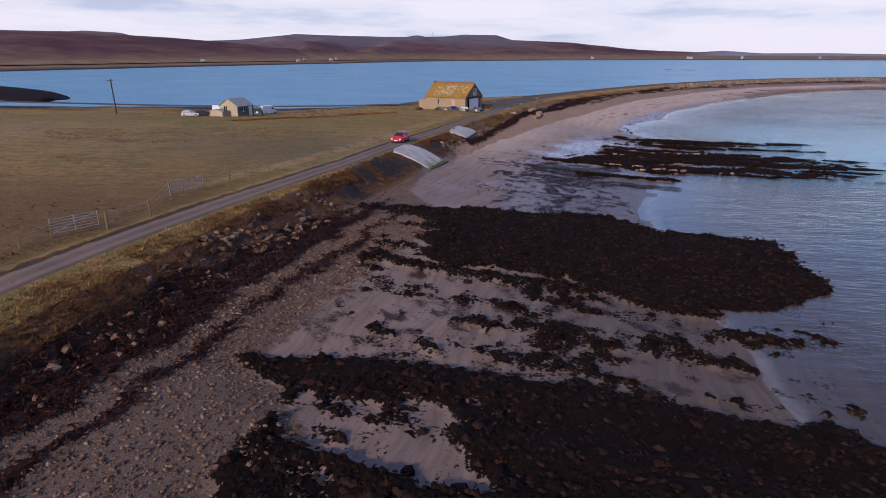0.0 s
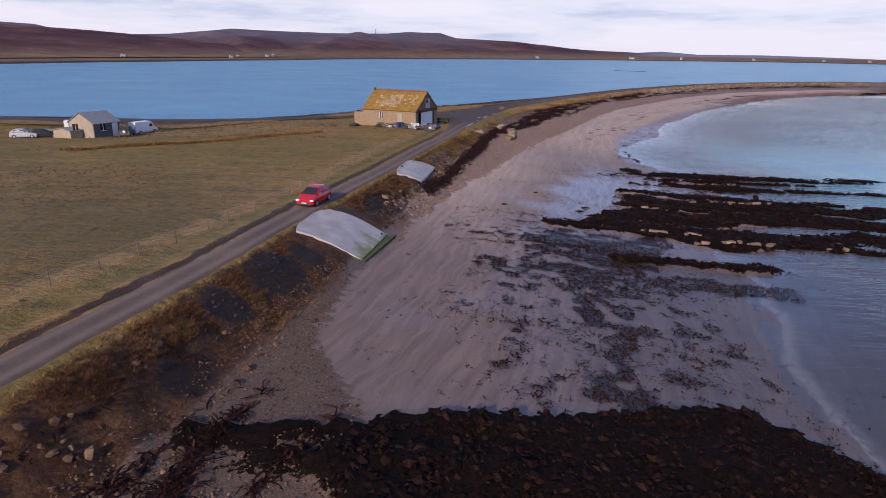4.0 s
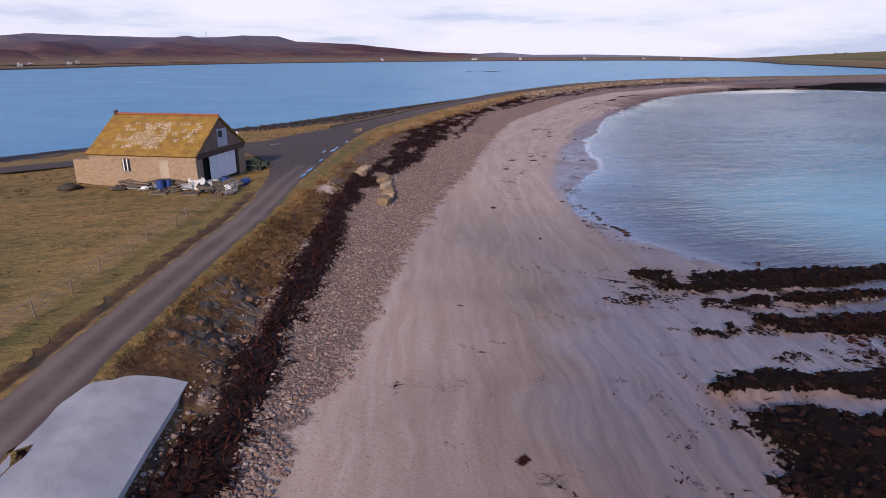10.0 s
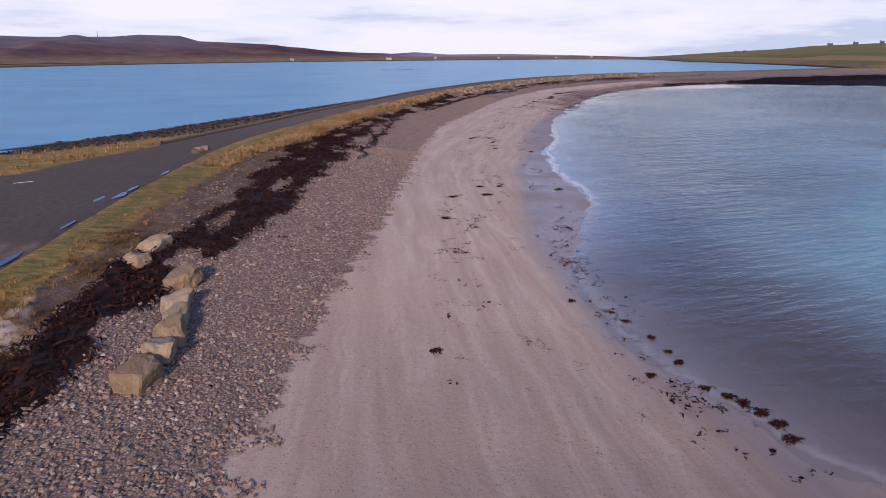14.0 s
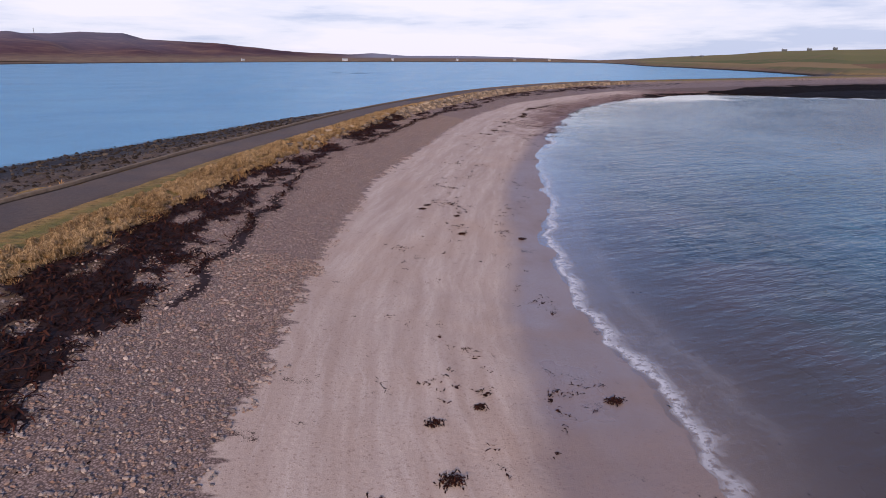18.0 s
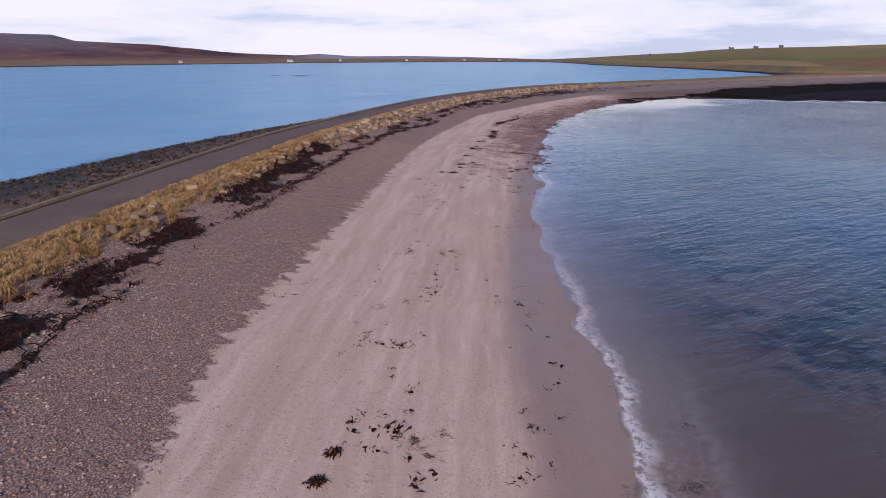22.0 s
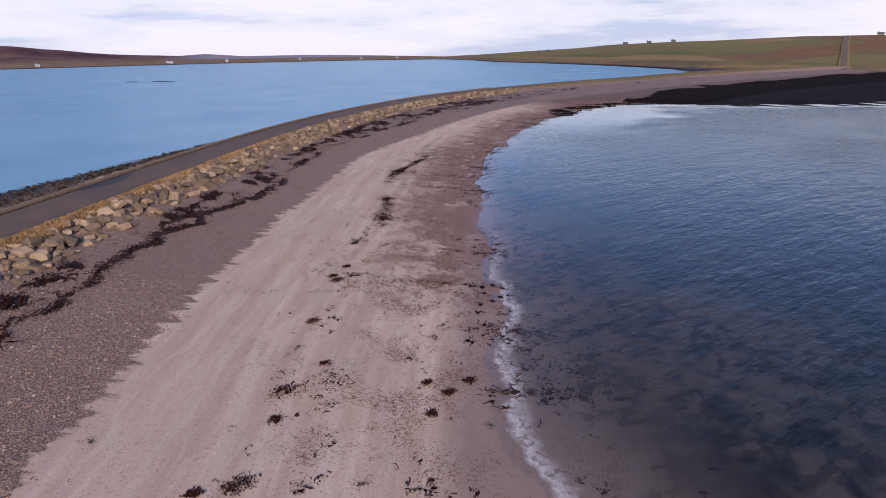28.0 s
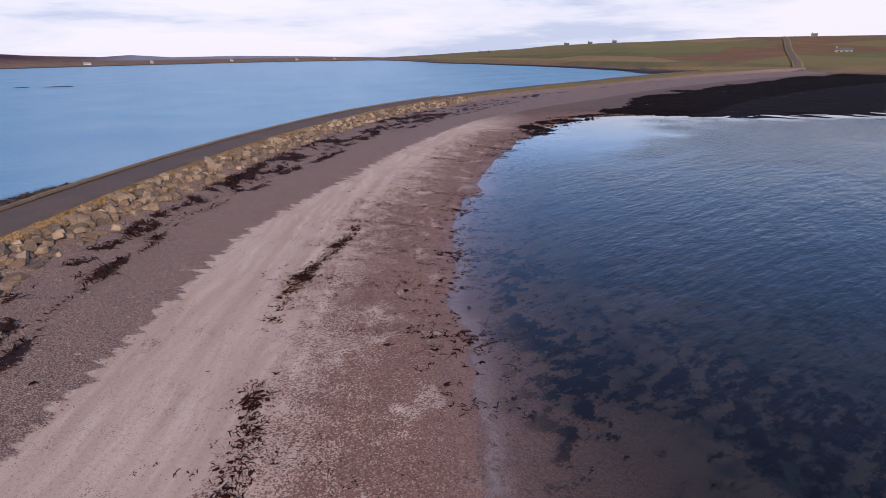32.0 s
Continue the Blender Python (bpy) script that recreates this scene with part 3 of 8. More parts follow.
def ground_material():
    k = Nodes("ground_mix")
    p = k.pos()
    nb, nm, nf = k.noise(p, 0.09, 4), k.noise(p, 0.6, 5), k.noise(p, 4.0, 4)
    nff = k.noise(p, 22.0, 3)
    edge = k.math("ADD", k.math("MULTIPLY", k.math("SUBTRACT", nm, 0.5), 1.8), k.math("MULTIPLY", k.math("SUBTRACT", nf, 0.5), 0.9))
    across, shore_d = k.attr("across"), k.attr("d_shore")
    # sand: pale pink-grey, darker where wet, streaked along the shore
    cmb = k.n("CombineXYZ", X=k.math("MULTIPLY", across, 1.0), Y=k.math("MULTIPLY", k.attr("st"), 0.06))
    streak = k.noise(cmb.outputs[0], 1.1, 4)
    cmb2 = k.n("CombineXYZ", X=k.math("ADD", k.math("MULTIPLY", across, 2.3), k.math("ADD", k.math("MULTIPLY", k.noise(p, 0.14, 2), 5.0), k.math("MULTIPLY", nm, 0.9))), Y=k.math("MULTIPLY", k.attr("st"), 0.16))
    line = k.noise(cmb2.outputs[0], 1.0, 5, 0.6)
    sand = k.mix(k.span(streak, 0.36, 0.66), (0.420, 0.314, 0.250), (0.530, 0.420, 0.346))
    sand = k.mix(k.math("MULTIPLY", k.span(line, 0.47, 0.60), 0.26), sand, (0.37, 0.262, 0.208))
    sand = k.mix(k.math("MULTIPLY", k.span(line, 0.46, 0.36), 0.22), sand, (0.66, 0.56, 0.50))
    sand = k.mix(k.math("MULTIPLY", k.span(nff, 0.46, 0.66), 0.30), sand, (0.22, 0.150, 0.118))
    sand = k.mix(k.math("MULTIPLY", k.span(nb, 0.52, 0.7), 0.4), sand, (0.44, 0.30, 0.21))
    fleck = k.math("MULTIPLY", k.span(k.vor(p, 2.6), 0.13, 0.07), k.span(k.noise(p, 0.5, 3), 0.45, 0.6))
    fleck = k.math("MAXIMUM", fleck, k.math("MULTIPLY", k.span(k.vor(p, 7.0), 0.16, 0.08), k.span(nm, 0.48, 0.62)))
    sand = k.mix(k.math("MULTIPLY", fleck, 0.22), sand, (0.13, 0.085, 0.065))
    sand = k.mix(k.math("MULTIPLY", k.span(k.noise(p, 45.0, 2), 0.42, 0.66), 0.32), sand, (0.30, 0.215, 0.175))
    lap = k.span(k.math("ADD", k.attr("d_wet"), k.math("MULTIPLY", k.math("SUBTRACT", nm, 0.5), 1.2)), -0.9, 0.8)
    damp = k.span(k.attr('st'), 172, 146)
    low = k.math('MAXIMUM', k.span(k.attr('st'), 130, 108), k.math('MULTIPLY', damp, k.span(k.math('ADD', shore_d, k.math('MULTIPLY', k.math('SUBTRACT', nb, 0.5), 10.0)), 24, 13)))
    wet = k.math('MAXIMUM', lap, low)
    sand = k.mix(k.math("MULTIPLY", lap, 0.88), sand, k.mix(nff, (0.185, 0.122, 0.098), (0.25, 0.178, 0.146)))
    sand = k.mix(k.span(shore_d, 0.6, -5.0, 0.0, 0.7), sand, (0.165, 0.130, 0.112))
    sand = k.mix(low, sand, k.mix(k.span(line, 0.4, 0.62), (0.225, 0.160, 0.132), (0.155, 0.108, 0.088)))
    sodden = k.math('MULTIPLY', k.span(k.attr('st'), 124, 112), k.span(k.math('ADD', shore_d, k.math('MULTIPLY', k.math('SUBTRACT', nb, 0.5), 9.0)), 17, 5))
    sand = k.mix(sodden, sand, k.mix(k.span(line, 0.4, 0.62), (0.118, 0.085, 0.071), (0.080, 0.057, 0.048)))
    sand = k.mix(k.span(k.math("ADD", k.attr("st"), k.math("MULTIPLY", edge, 14.0)), 428, 452), sand, k.mix(nff, (0.075, 0.048, 0.036), (0.17, 0.11, 0.085)))
    drowned = k.math("MULTIPLY", k.span(k.attr("st"), 282, 305), k.span(shore_d, 0.3, -1.6))
    sand = k.mix(k.math("MULTIPLY", drowned, 0.85), sand, k.mix(k.span(nf, 0.42, 0.56), (0.078, 0.056, 0.046), (0.014, 0.011, 0.010)))
    # reddish fine shingle low on the beach past the middle of the spit
    red = k.math("MULTIPLY", k.span(k.attr("st"), 272, 305), k.span(k.math("ADD", shore_d, k.math("MULTIPLY", edge, 5.0)), 9.6, 4.4))
    bits = k.n("TexVoronoi", Vector=p, Scale=15.0)
    drift = k.noise(p, 0.28, 5, 0.6)
    chance = k.n("SeparateColor", Color=bits.outputs["Color"]).outputs[0]
    red = k.math("MULTIPLY", red, k.span(k.math("ADD", drift, k.span(k.attr("st"), 296, 320, -0.03, 0.13)), 0.44, 0.58, 0.06, 0.92))
    shade = k.n("SeparateColor", Color=bits.outputs["Color"]).outputs[1]
    sand = k.mix(k.span(k.math("SUBTRACT", red, chance), -0.12, 0.12), sand, k.mix(shade, (0.115, 0.060, 0.044), (0.25, 0.145, 0.108)))
    speck = k.n("TexVoronoi", Vector=p, Scale=11.0)
    some = k.n("SeparateColor", Color=speck.outputs["Color"]).outputs[2]
    smear = k.math("MULTIPLY", k.span(k.noise(k.scaled(p, (1.0, 0.8, 1.0)), 0.33, 4, 0.6), 0.55, 0.66), k.span(k.attr("st"), 235, 285))
    smear = k.math("MULTIPLY", k.math("MULTIPLY", smear, k.span(some, 0.45, 0.55)), k.span(speck.outputs["Distance"], 0.5, 0.3))
    sand = k.mix(k.math("MULTIPLY", k.math("MULTIPLY", smear, 0.75), k.span(k.attr("d_shore"), 0.5, 2.0)), sand, (0.085, 0.058, 0.046))
    # shingle, its lower edge drawn out in small teeth
    comb = k.n("CombineXYZ", X=k.math("MULTIPLY", across, 0.30), Y=k.math("MULTIPLY", k.attr("st"), 1.25))
    teeth = k.math("MULTIPLY", k.math("SUBTRACT", k.noise(comb.outputs[0], 1.0, 3), 0.5), 3.0)
    cell = k.n("TexVoronoi", Vector=p, Scale=12.0)
    peb = k.mix(k.n("SeparateColor", Color=cell.outputs["Color"]).outputs[0], (0.210, 0.145, 0.121), (0.365, 0.265, 0.223))
    peb = k.mix(k.span(cell.outputs["Distance"], 0.30, 0.65), peb, (0.112, 0.074, 0.060))
    peb = k.mix(k.math("MULTIPLY", k.span(k.attr("st"), 122, 100), 0.7), peb, k.mix(nff, (0.05, 0.032, 0.022), (0.13, 0.088, 0.058)))
    edge_brown = k.math("MULTIPLY", k.span(k.attr("d_up"), -0.2, 0.6), k.span(k.math("ADD", nm, k.math("MULTIPLY", nf, 0.5)), 0.60, 0.80, 0.45, 0.98))
    peb = k.mix(edge_brown, peb, k.mix(nff, (0.042, 0.025, 0.014), (0.145, 0.088, 0.045)))
    col = k.mix(k.span(k.math("MAXIMUM", k.math("ADD", k.attr("d_peb"), k.math("ADD", k.math("MULTIPLY", edge, 0.6), teeth)), k.math("ADD", k.attr("d_bank"), k.span(k.attr("st"), 160, 170, -4.0, 0.2))), -0.12, 0.12), sand, peb)
    # bank of earth and dead grass
    soil = k.ramp(k.math("ADD", k.math("MULTIPLY", nf, 0.5), k.math("MULTIPLY", nm, 0.5)), (0.3, (0.022, 0.011, 0.008)), (0.5, (0.075, 0.036, 0.019)), (0.68, (0.17, 0.088, 0.037)))
    soil = k.mix(k.math('MULTIPLY', k.span(k.attr('st'), 118, 148), k.span(nm, 0.34, 0.52)), soil, k.mix(k.span(nf, 0.35, 0.65), (0.105, 0.058, 0.024), (0.27, 0.165, 0.068)))
    rocky = k.mix(k.span(nff, 0.4, 0.7), (0.036, 0.026, 0.022), (0.105, 0.074, 0.058))
    soil = k.mix(k.math("MULTIPLY", k.span(k.noise(p, 0.28, 4), 0.54, 0.60), k.span(k.attr("st"), 88, 96)), soil, rocky)
    col = k.mix(k.span(k.math("ADD", k.attr("d_bank"), k.math("ADD", k.math("MULTIPLY", edge, 0.6), k.span(k.attr("st"), 160, 170, 0.0, -4.0))), -0.1, 0.15), col, soil)
    col = k.mix(k.span(across, 0.25, -0.15), col, soil)
    col = k.mix(k.math("MULTIPLY", k.span(k.attr("d_scree"), 0.0, 0.3), 0.92), col, k.mix(k.span(nff, 0.38, 0.66), (0.012, 0.008, 0.0066), (0.048, 0.034, 0.028)))
    # loch-side stones and weed
    ls = k.ramp(k.math("ADD", k.math("MULTIPLY", nf, 0.6), k.math("MULTIPLY", nff, 0.4)), (0.35, (0.016, 0.011, 0.009)), (0.55, (0.045, 0.033, 0.026)), (0.7, (0.11, 0.08, 0.06)))
    heath = k.ramp(k.math("ADD", k.math("MULTIPLY", nf, 0.5), k.math("MULTIPLY", nm, 0.5)), (0.35, (0.030, 0.019, 0.013)), (0.5, (0.078, 0.050, 0.031)), (0.65, (0.150, 0.100, 0.058)))
    reach = k.math("ADD", k.attr("inner"), k.math("MULTIPLY", edge, 2.5))
    ls = k.mix(k.span(reach, 11.5, 14.0), ls, heath)
    ls = k.mix(k.span(reach, 10.0, 7.0), ls, (0.020, 0.014, 0.011))
    col = k.mix(k.span(k.math("ADD", k.attr("d_left"), edge), -0.2, 0.2), col, ls)
    # grass
    gr = k.ramp(k.math("ADD", k.math("MULTIPLY", nb, 0.45), k.math("MULTIPLY", nm, 0.55)), (0.36, (0.078, 0.062, 0.016)), (0.45, (0.145, 0.099, 0.024)), (0.55, (0.225, 0.142, 0.039)), (0.66, (0.175, 0.092, 0.029)))
    gr = k.mix(k.math("MULTIPLY", k.span(nff, 0.42, 0.62), 0.6), gr, (0.39, 0.25, 0.108))
    gr = k.mix(k.math("MULTIPLY", k.span(nf, 0.55, 0.7), 0.22), gr, (0.065, 0.052, 0.020))
    streaky = k.noise(k.scaled(p, (0.35, 1.6, 1.0)), 0.42, 5, 0.65)
    gr = k.mix(k.math("MULTIPLY", k.span(streaky, 0.50, 0.62), 0.6), gr, (0.36, 0.20, 0.068))
    gr = k.mix(k.math("MULTIPLY", k.span(streaky, 0.46, 0.36), 0.55), gr, (0.105, 0.080, 0.024))
    tus = k.noise(k.scaled(p, (1.0, 1.5, 1.0)), 1.15, 4, 0.62)
    gr = k.mix(k.math("MULTIPLY", k.span(tus, 0.50, 0.64), 0.42), gr, (0.36, 0.235, 0.088))
    gr = k.mix(k.math("MULTIPLY", k.span(tus, 0.47, 0.36), 0.60), gr, (0.075, 0.055, 0.018))
    yy = k.n("SeparateXYZ", Vector=p).outputs[1]
    lush = k.math("MULTIPLY", k.math("MULTIPLY", k.span(k.math("ADD", yy, k.math("MULTIPLY", edge, 7.0)), 98, 122), k.span(yy, 146, 138)), k.span(across, -5, -9))
    side = k.math("MULTIPLY", k.math("MULTIPLY", k.span(across, -4.3, -3.7), k.span(across, -1.7, -2.2)), k.span(k.attr("st"), 168, 160))
    crown = k.math("MULTIPLY", k.math("MULTIPLY", k.span(across, 0.5, 1.2), k.span(k.attr("d_grass"), 0.2, 1.2)), k.span(nm, 0.38, 0.54))
    lush = k.math("MAXIMUM", k.math("MULTIPLY", lush, 0.36), k.math("MULTIPLY", k.math("MAXIMUM", k.math("MULTIPLY", side, 0.55), crown), 0.75))
    gr = k.mix(lush, gr, k.mix(nf, (0.060, 0.075, 0.018), (0.17, 0.155, 0.045)))
    olive = k.math('MULTIPLY', k.math('MULTIPLY', k.span(k.math('ADD', k.attr('st'), k.math('MULTIPLY', edge, 8.0)), 124, 104), k.span(k.attr('st'), 78, 98)), k.math('MULTIPLY', k.span(k.math('ADD', across, edge), -4.4, -6.0), k.span(across, -44, -12)))
    gr = k.mix(k.math('MULTIPLY', olive, 0.66), gr, k.mix(nf, (0.040, 0.037, 0.010), (0.118, 0.088, 0.026)))
    straw = k.math('MULTIPLY', k.math('MULTIPLY', k.span(across, -6.4, -5.4), k.span(across, -3.7, -4.3)), k.math('MULTIPLY', k.span(nm, 0.36, 0.56), k.span(k.attr('st'), 160, 150)))
    gr = k.mix(k.math('MULTIPLY', straw, 0.6), gr, (0.34, 0.215, 0.085))
    rank = k.math("MULTIPLY", k.span(k.math("ADD", yy, k.math("MULTIPLY", edge, 8.0)), 72, 56), k.span(across, -1.0, -3.0))
    gr = k.mix(k.math("MULTIPLY", rank, 0.8), gr, k.mix(nf, (0.055, 0.030, 0.014), (0.19, 0.105, 0.042)))
    grass_f = k.span(k.math("ADD", k.attr("d_grass"), k.math("MULTIPLY", edge, 0.5)), -0.15, 0.15)
    col = k.mix(grass_f, col, gr)
    col = k.mix(k.math("MULTIPLY", k.span(k.math("ADD", k.attr("d_ditch"), k.math("MULTIPLY", edge, 0.35)), 0.0, 0.42), 0.75), col, k.mix(nff, (0.018, 0.012, 0.007), (0.072, 0.046, 0.021)))
    # cast-up weed and weed on the ledges
    lit_f = k.span(k.math("ADD", k.attr("d_lit"), k.math("ADD", k.math("MULTIPLY", k.math("SUBTRACT", nf, 0.5), 1.0), k.math("MULTIPLY", k.math("SUBTRACT", nff, 0.5), 1.3))), -0.05, 0.12)
    col = k.mix(lit_f, col, k.mix(k.span(nf, 0.35, 0.65), (0.009, 0.005, 0.004), (0.050, 0.027, 0.018)))
    wk = k.mix(nff, (0.007, 0.003, 0.0026), (0.040, 0.017, 0.012))
    col = k.mix(k.span(k.math("ADD", k.attr("d_wrack"), k.math("MULTIPLY", edge, 0.8)), -0.08, 0.08), col, wk)
    weed = k.mix(k.span(nf, 0.35, 0.65), (0.004, 0.0028, 0.0024), (0.015, 0.008, 0.006))
    weed = k.mix(k.math("MULTIPLY", k.span(nff, 0.62, 0.74), 0.35), weed, (0.09, 0.07, 0.045))
    led_f = k.span(k.math("ADD", k.attr("d_led"), k.math("MULTIPLY", k.math("SUBTRACT", nf, 0.5), 0.8)), -0.03, 0.05)
    col = k.mix(led_f, col, weed)
    h = k.math("ADD", k.math("ADD", k.math("MULTIPLY", nf, 0.8), k.math("MULTIPLY", nff, 0.4)), k.math("MULTIPLY", k.math("MULTIPLY", tus, grass_f), 2.2))
    earth = k.math("MULTIPLY", k.span(k.attr("d_bank"), 0.0, 0.5), k.span(k.attr("st"), 165, 155))
    amount = k.span(k.math("ADD", k.math("ADD", grass_f, led_f), earth), 0, 1, 0.22, 0.8)
    nd = k.n("Bump", Height=h, Distance=0.14)
    k.set(nd, "Strength", amount)
    rough = k.math("SUBTRACT", k.span(k.math("ADD", grass_f, led_f), 0, 1, 0.74, 0.9), k.math("MULTIPLY", wet, 0.14))
    pool = k.noise(p, 0.11, 4, 0.6)
    film = k.math("MULTIPLY", k.math("MULTIPLY", low, k.span(k.math("ADD", shore_d, k.math("MULTIPLY", k.math("SUBTRACT", pool, 0.5), 30.0)), 18.5, 13.0)), k.math("SUBTRACT", 1.0, led_f, True))
    film = k.math("MULTIPLY", film, k.span(k.attr("st"), 160, 138, 0.0, 0.85))
    film = k.math("MULTIPLY", film, k.math("MULTIPLY", k.span(k.attr("st"), 112, 126, 0.45, 1.0), k.span(k.attr("st"), 78, 95, 0.25, 1.0)))
    swash = k.math("MULTIPLY", lap, k.math("MULTIPLY", k.span(k.attr("st"), 300, 255, 0.25, 1.0), k.span(k.attr("st"), 140, 165)))
    film = k.math("MAXIMUM", film, k.math("MULTIPLY", swash, k.math("MULTIPLY", k.span(pool, 0.36, 0.54, 0.22, 0.6), k.math("MULTIPLY", k.math("SUBTRACT", 1.0, led_f, True), k.span(k.attr("st"), 205, 235, 1.0, 0.45)))))
    dull = k.math("SUBTRACT", 1.0, k.math("MAXIMUM", k.math("MULTIPLY", led_f, 0.85), k.math("MAXIMUM", k.math("MULTIPLY", earth, 0.6), k.math("MULTIPLY", k.span(k.attr("st"), 98, 84), 0.55))))
    k.set(k.b, "Specular IOR Level", k.math("ADD", k.math("MULTIPLY", dull, k.span(wet, 0.0, 1.0, 0.20, 0.32)), k.math("MULTIPLY", film, 0.55)))
    return k.done(col, k.math("SUBTRACT", rough, k.math("MULTIPLY", film, 0.56), True), nd.outputs[0])


M_GROUND = ground_material()
ground = build_ground()


# ---- water ----
def water_material():
    k = Nodes("sea_water")
    p = k.pos()
    depth, murky, loch = k.attr("depth"), k.attr("murk"), k.attr("loch")
    big = k.noise(k.scaled(p, (0.6, 1.0, 1.0)), 0.035, 3)
    patch, spots = k.noise(p, 0.13, 5, 0.6), k.noise(p, 0.5, 4)
    # what shows through the surface: sand in the shallows, dark weed, blue-green to blue-black deeper; the bright blues
    # paint in reflected sky
    deep_and_sky = k.mix(k.span(patch, 0.40, 0.60), (0.018, 0.034, 0.050), (0.042, 0.090, 0.084))
    deep_and_sky = k.mix(k.span(depth, 0.6, 1.8), deep_and_sky, k.mix(k.span(big, 0.4, 0.6), (0.036, 0.095, 0.165), (0.052, 0.150, 0.185)))
    # pale bay and loch: sky reflection put into the diffuse blue
    deep_and_sky = k.mix(k.attr("pale"), deep_and_sky, k.mix(k.span(big, 0.35, 0.65), (0.135, 0.30, 0.40), (0.19, 0.40, 0.45)))
    deep_and_sky = k.mix(murky, deep_and_sky, k.mix(k.span(depth, 0.5, 1.7), (0.004, 0.006, 0.010), (0.010, 0.022, 0.040)))
    deep_and_sky = k.mix(loch, deep_and_sky, k.mix(k.span(big, 0.3, 0.7), (0.138, 0.325, 0.505), (0.18, 0.385, 0.555)))
    bed = k.mix(loch, k.mix(murky, (0.098, 0.072, 0.064), (0.044, 0.036, 0.031)), (0.03, 0.028, 0.028))
    sink = k.math("ADD", depth, k.math("MULTIPLY", k.math("SUBTRACT", patch, 0.5), 0.55))
    body = k.mix(k.span(sink, k.span(loch, 0, 1, 0.22, -0.1), k.span(loch, 0, 1, 1.05, 0.14)), bed, deep_and_sky)
    weedy = k.math("MULTIPLY", k.span(k.math("ADD", k.math("MULTIPLY", patch, 0.6), k.math("MULTIPLY", spots, 0.4)), 0.49, 0.57), k.math("MULTIPLY", k.span(depth, 0.12, 0.4), k.attr("weedy")))
    body = k.mix(k.math("MULTIPLY", weedy, 0.85), body, (0.008, 0.012, 0.016))
    clump = k.math("ADD", k.math("MULTIPLY", k.noise(k.scaled(p, (0.8, 1.3, 1.0)), 0.8, 5, 0.66), 0.62), k.math("MULTIPLY", k.noise(p, 0.12, 3), 0.38))
    clump = k.math("MULTIPLY", k.span(clump, 0.485, 0.545), k.math("MULTIPLY", k.span(depth, 0.03, 0.16), k.span(depth, 2.4, 0.9)))
    clump = k.math("MULTIPLY", clump, murky)
    body = k.mix(k.math("MULTIPLY", clump, 0.95), body, (0.003, 0.003, 0.006))
    # wavelets, their crests running across the wind
    turn = k.n("Mapping", Vector=p)
    turn.inputs["Rotation"].default_value = (0, 0, radians(22))
    turn.inputs["Scale"].default_value = (0.45, 1.35, 1)
    wav = turn.outputs[0]
    gust = k.noise(p, 0.03, 3)
    ripple, fine = k.noise(wav, 0.95, 4, 0.58), k.noise(wav, 3.4, 3)
    swell = k.noise(wav, 0.22, 3)
    h = k.math("ADD", k.math("MULTIPLY", ripple, 0.55), k.math("ADD", k.math("MULTIPLY", swell, 0.9), k.math("MULTIPLY", fine, 0.13)))
    h = k.math("MULTIPLY", h, k.span(loch, 0, 1, 1.0, 1.9))
    rough_sea = k.math("MULTIPLY", k.math("MULTIPLY", k.span(depth, 0.0, 0.7, k.span(loch, 0, 1, 0.3, 0.9), 1.0), k.span(k.math("MULTIPLY", murky, k.span(depth, 2.2, 1.0)), 0, 1, 1.0, 0.55)), k.math("MULTIPLY", k.span(gust, 0.35, 0.62, 0.55, 1.0), k.span(k.attr("calm"), 0, 1, 1.0, 0.10)))
    nrm = k.bump(h, k.math("MULTIPLY", rough_sea, k.span(loch, 0, 1, 0.60, 1.0)), 0.55)
    # foam: a broken lacy line at the edge
    warp = k.n("VectorMath", i0=p, i1=k.noise(p, 0.9, 4, 0.6, True))
    lace = k.vor(warp.outputs[0], 2.3, "Distance", "DISTANCE_TO_EDGE")
    fn = k.noise(p, 2.5, 5)
    edge = k.math("ADD", depth, k.math("MULTIPLY", k.math("SUBTRACT", k.noise(p, 0.5, 4), 0.5), 0.07))
    line = k.math("MULTIPLY", k.span(edge, 0.0, 0.012), k.span(edge, 0.05, 0.015))
    line2 = k.math("MULTIPLY", k.math("MULTIPLY", k.span(edge, 0.10, 0.125), k.span(edge, 0.16, 0.13)), k.span(k.attr("surf"), 0.35, 0.8, 0.0, 0.16))
    line = k.math("MAXIMUM", line, line2)
    foam = k.math("MULTIPLY", line, k.span(k.math("ADD", fn, k.span(lace, 0.10, 0.0, 0.0, 0.16)), 0.38, 0.54))
    web = k.math("MULTIPLY", k.math("MULTIPLY", k.span(lace, 0.11, 0.03), k.span(edge, 0.0, 0.02)), k.span(edge, 0.20, 0.08))
    web = k.math("MULTIPLY", k.math("MULTIPLY", web, k.span(fn, 0.40, 0.55)), k.span(k.attr("surf"), 0.35, 0.8, 0.0, 0.13))
    foam = k.math("MAXIMUM", k.math("MULTIPLY", foam, k.attr("surf")), web)
    # light coming back from below, painted sky blue included, seen through the surface
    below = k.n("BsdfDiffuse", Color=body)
    solid = k.math("MAXIMUM", k.span(depth, 0.02, 0.42), k.math("MAXIMUM", clump, k.math("MULTIPLY", loch, k.span(depth, 0.0, 0.03))), True)
    clear = k.n("BsdfTransparent", Color=(0.93, 0.95, 0.95, 1))
    under = k.n("MixShader", i0=solid, i1=clear.outputs[0], i2=below.outputs[0])
    fr = k.n("LayerWeight", Blend=0.5, Normal=nrm)
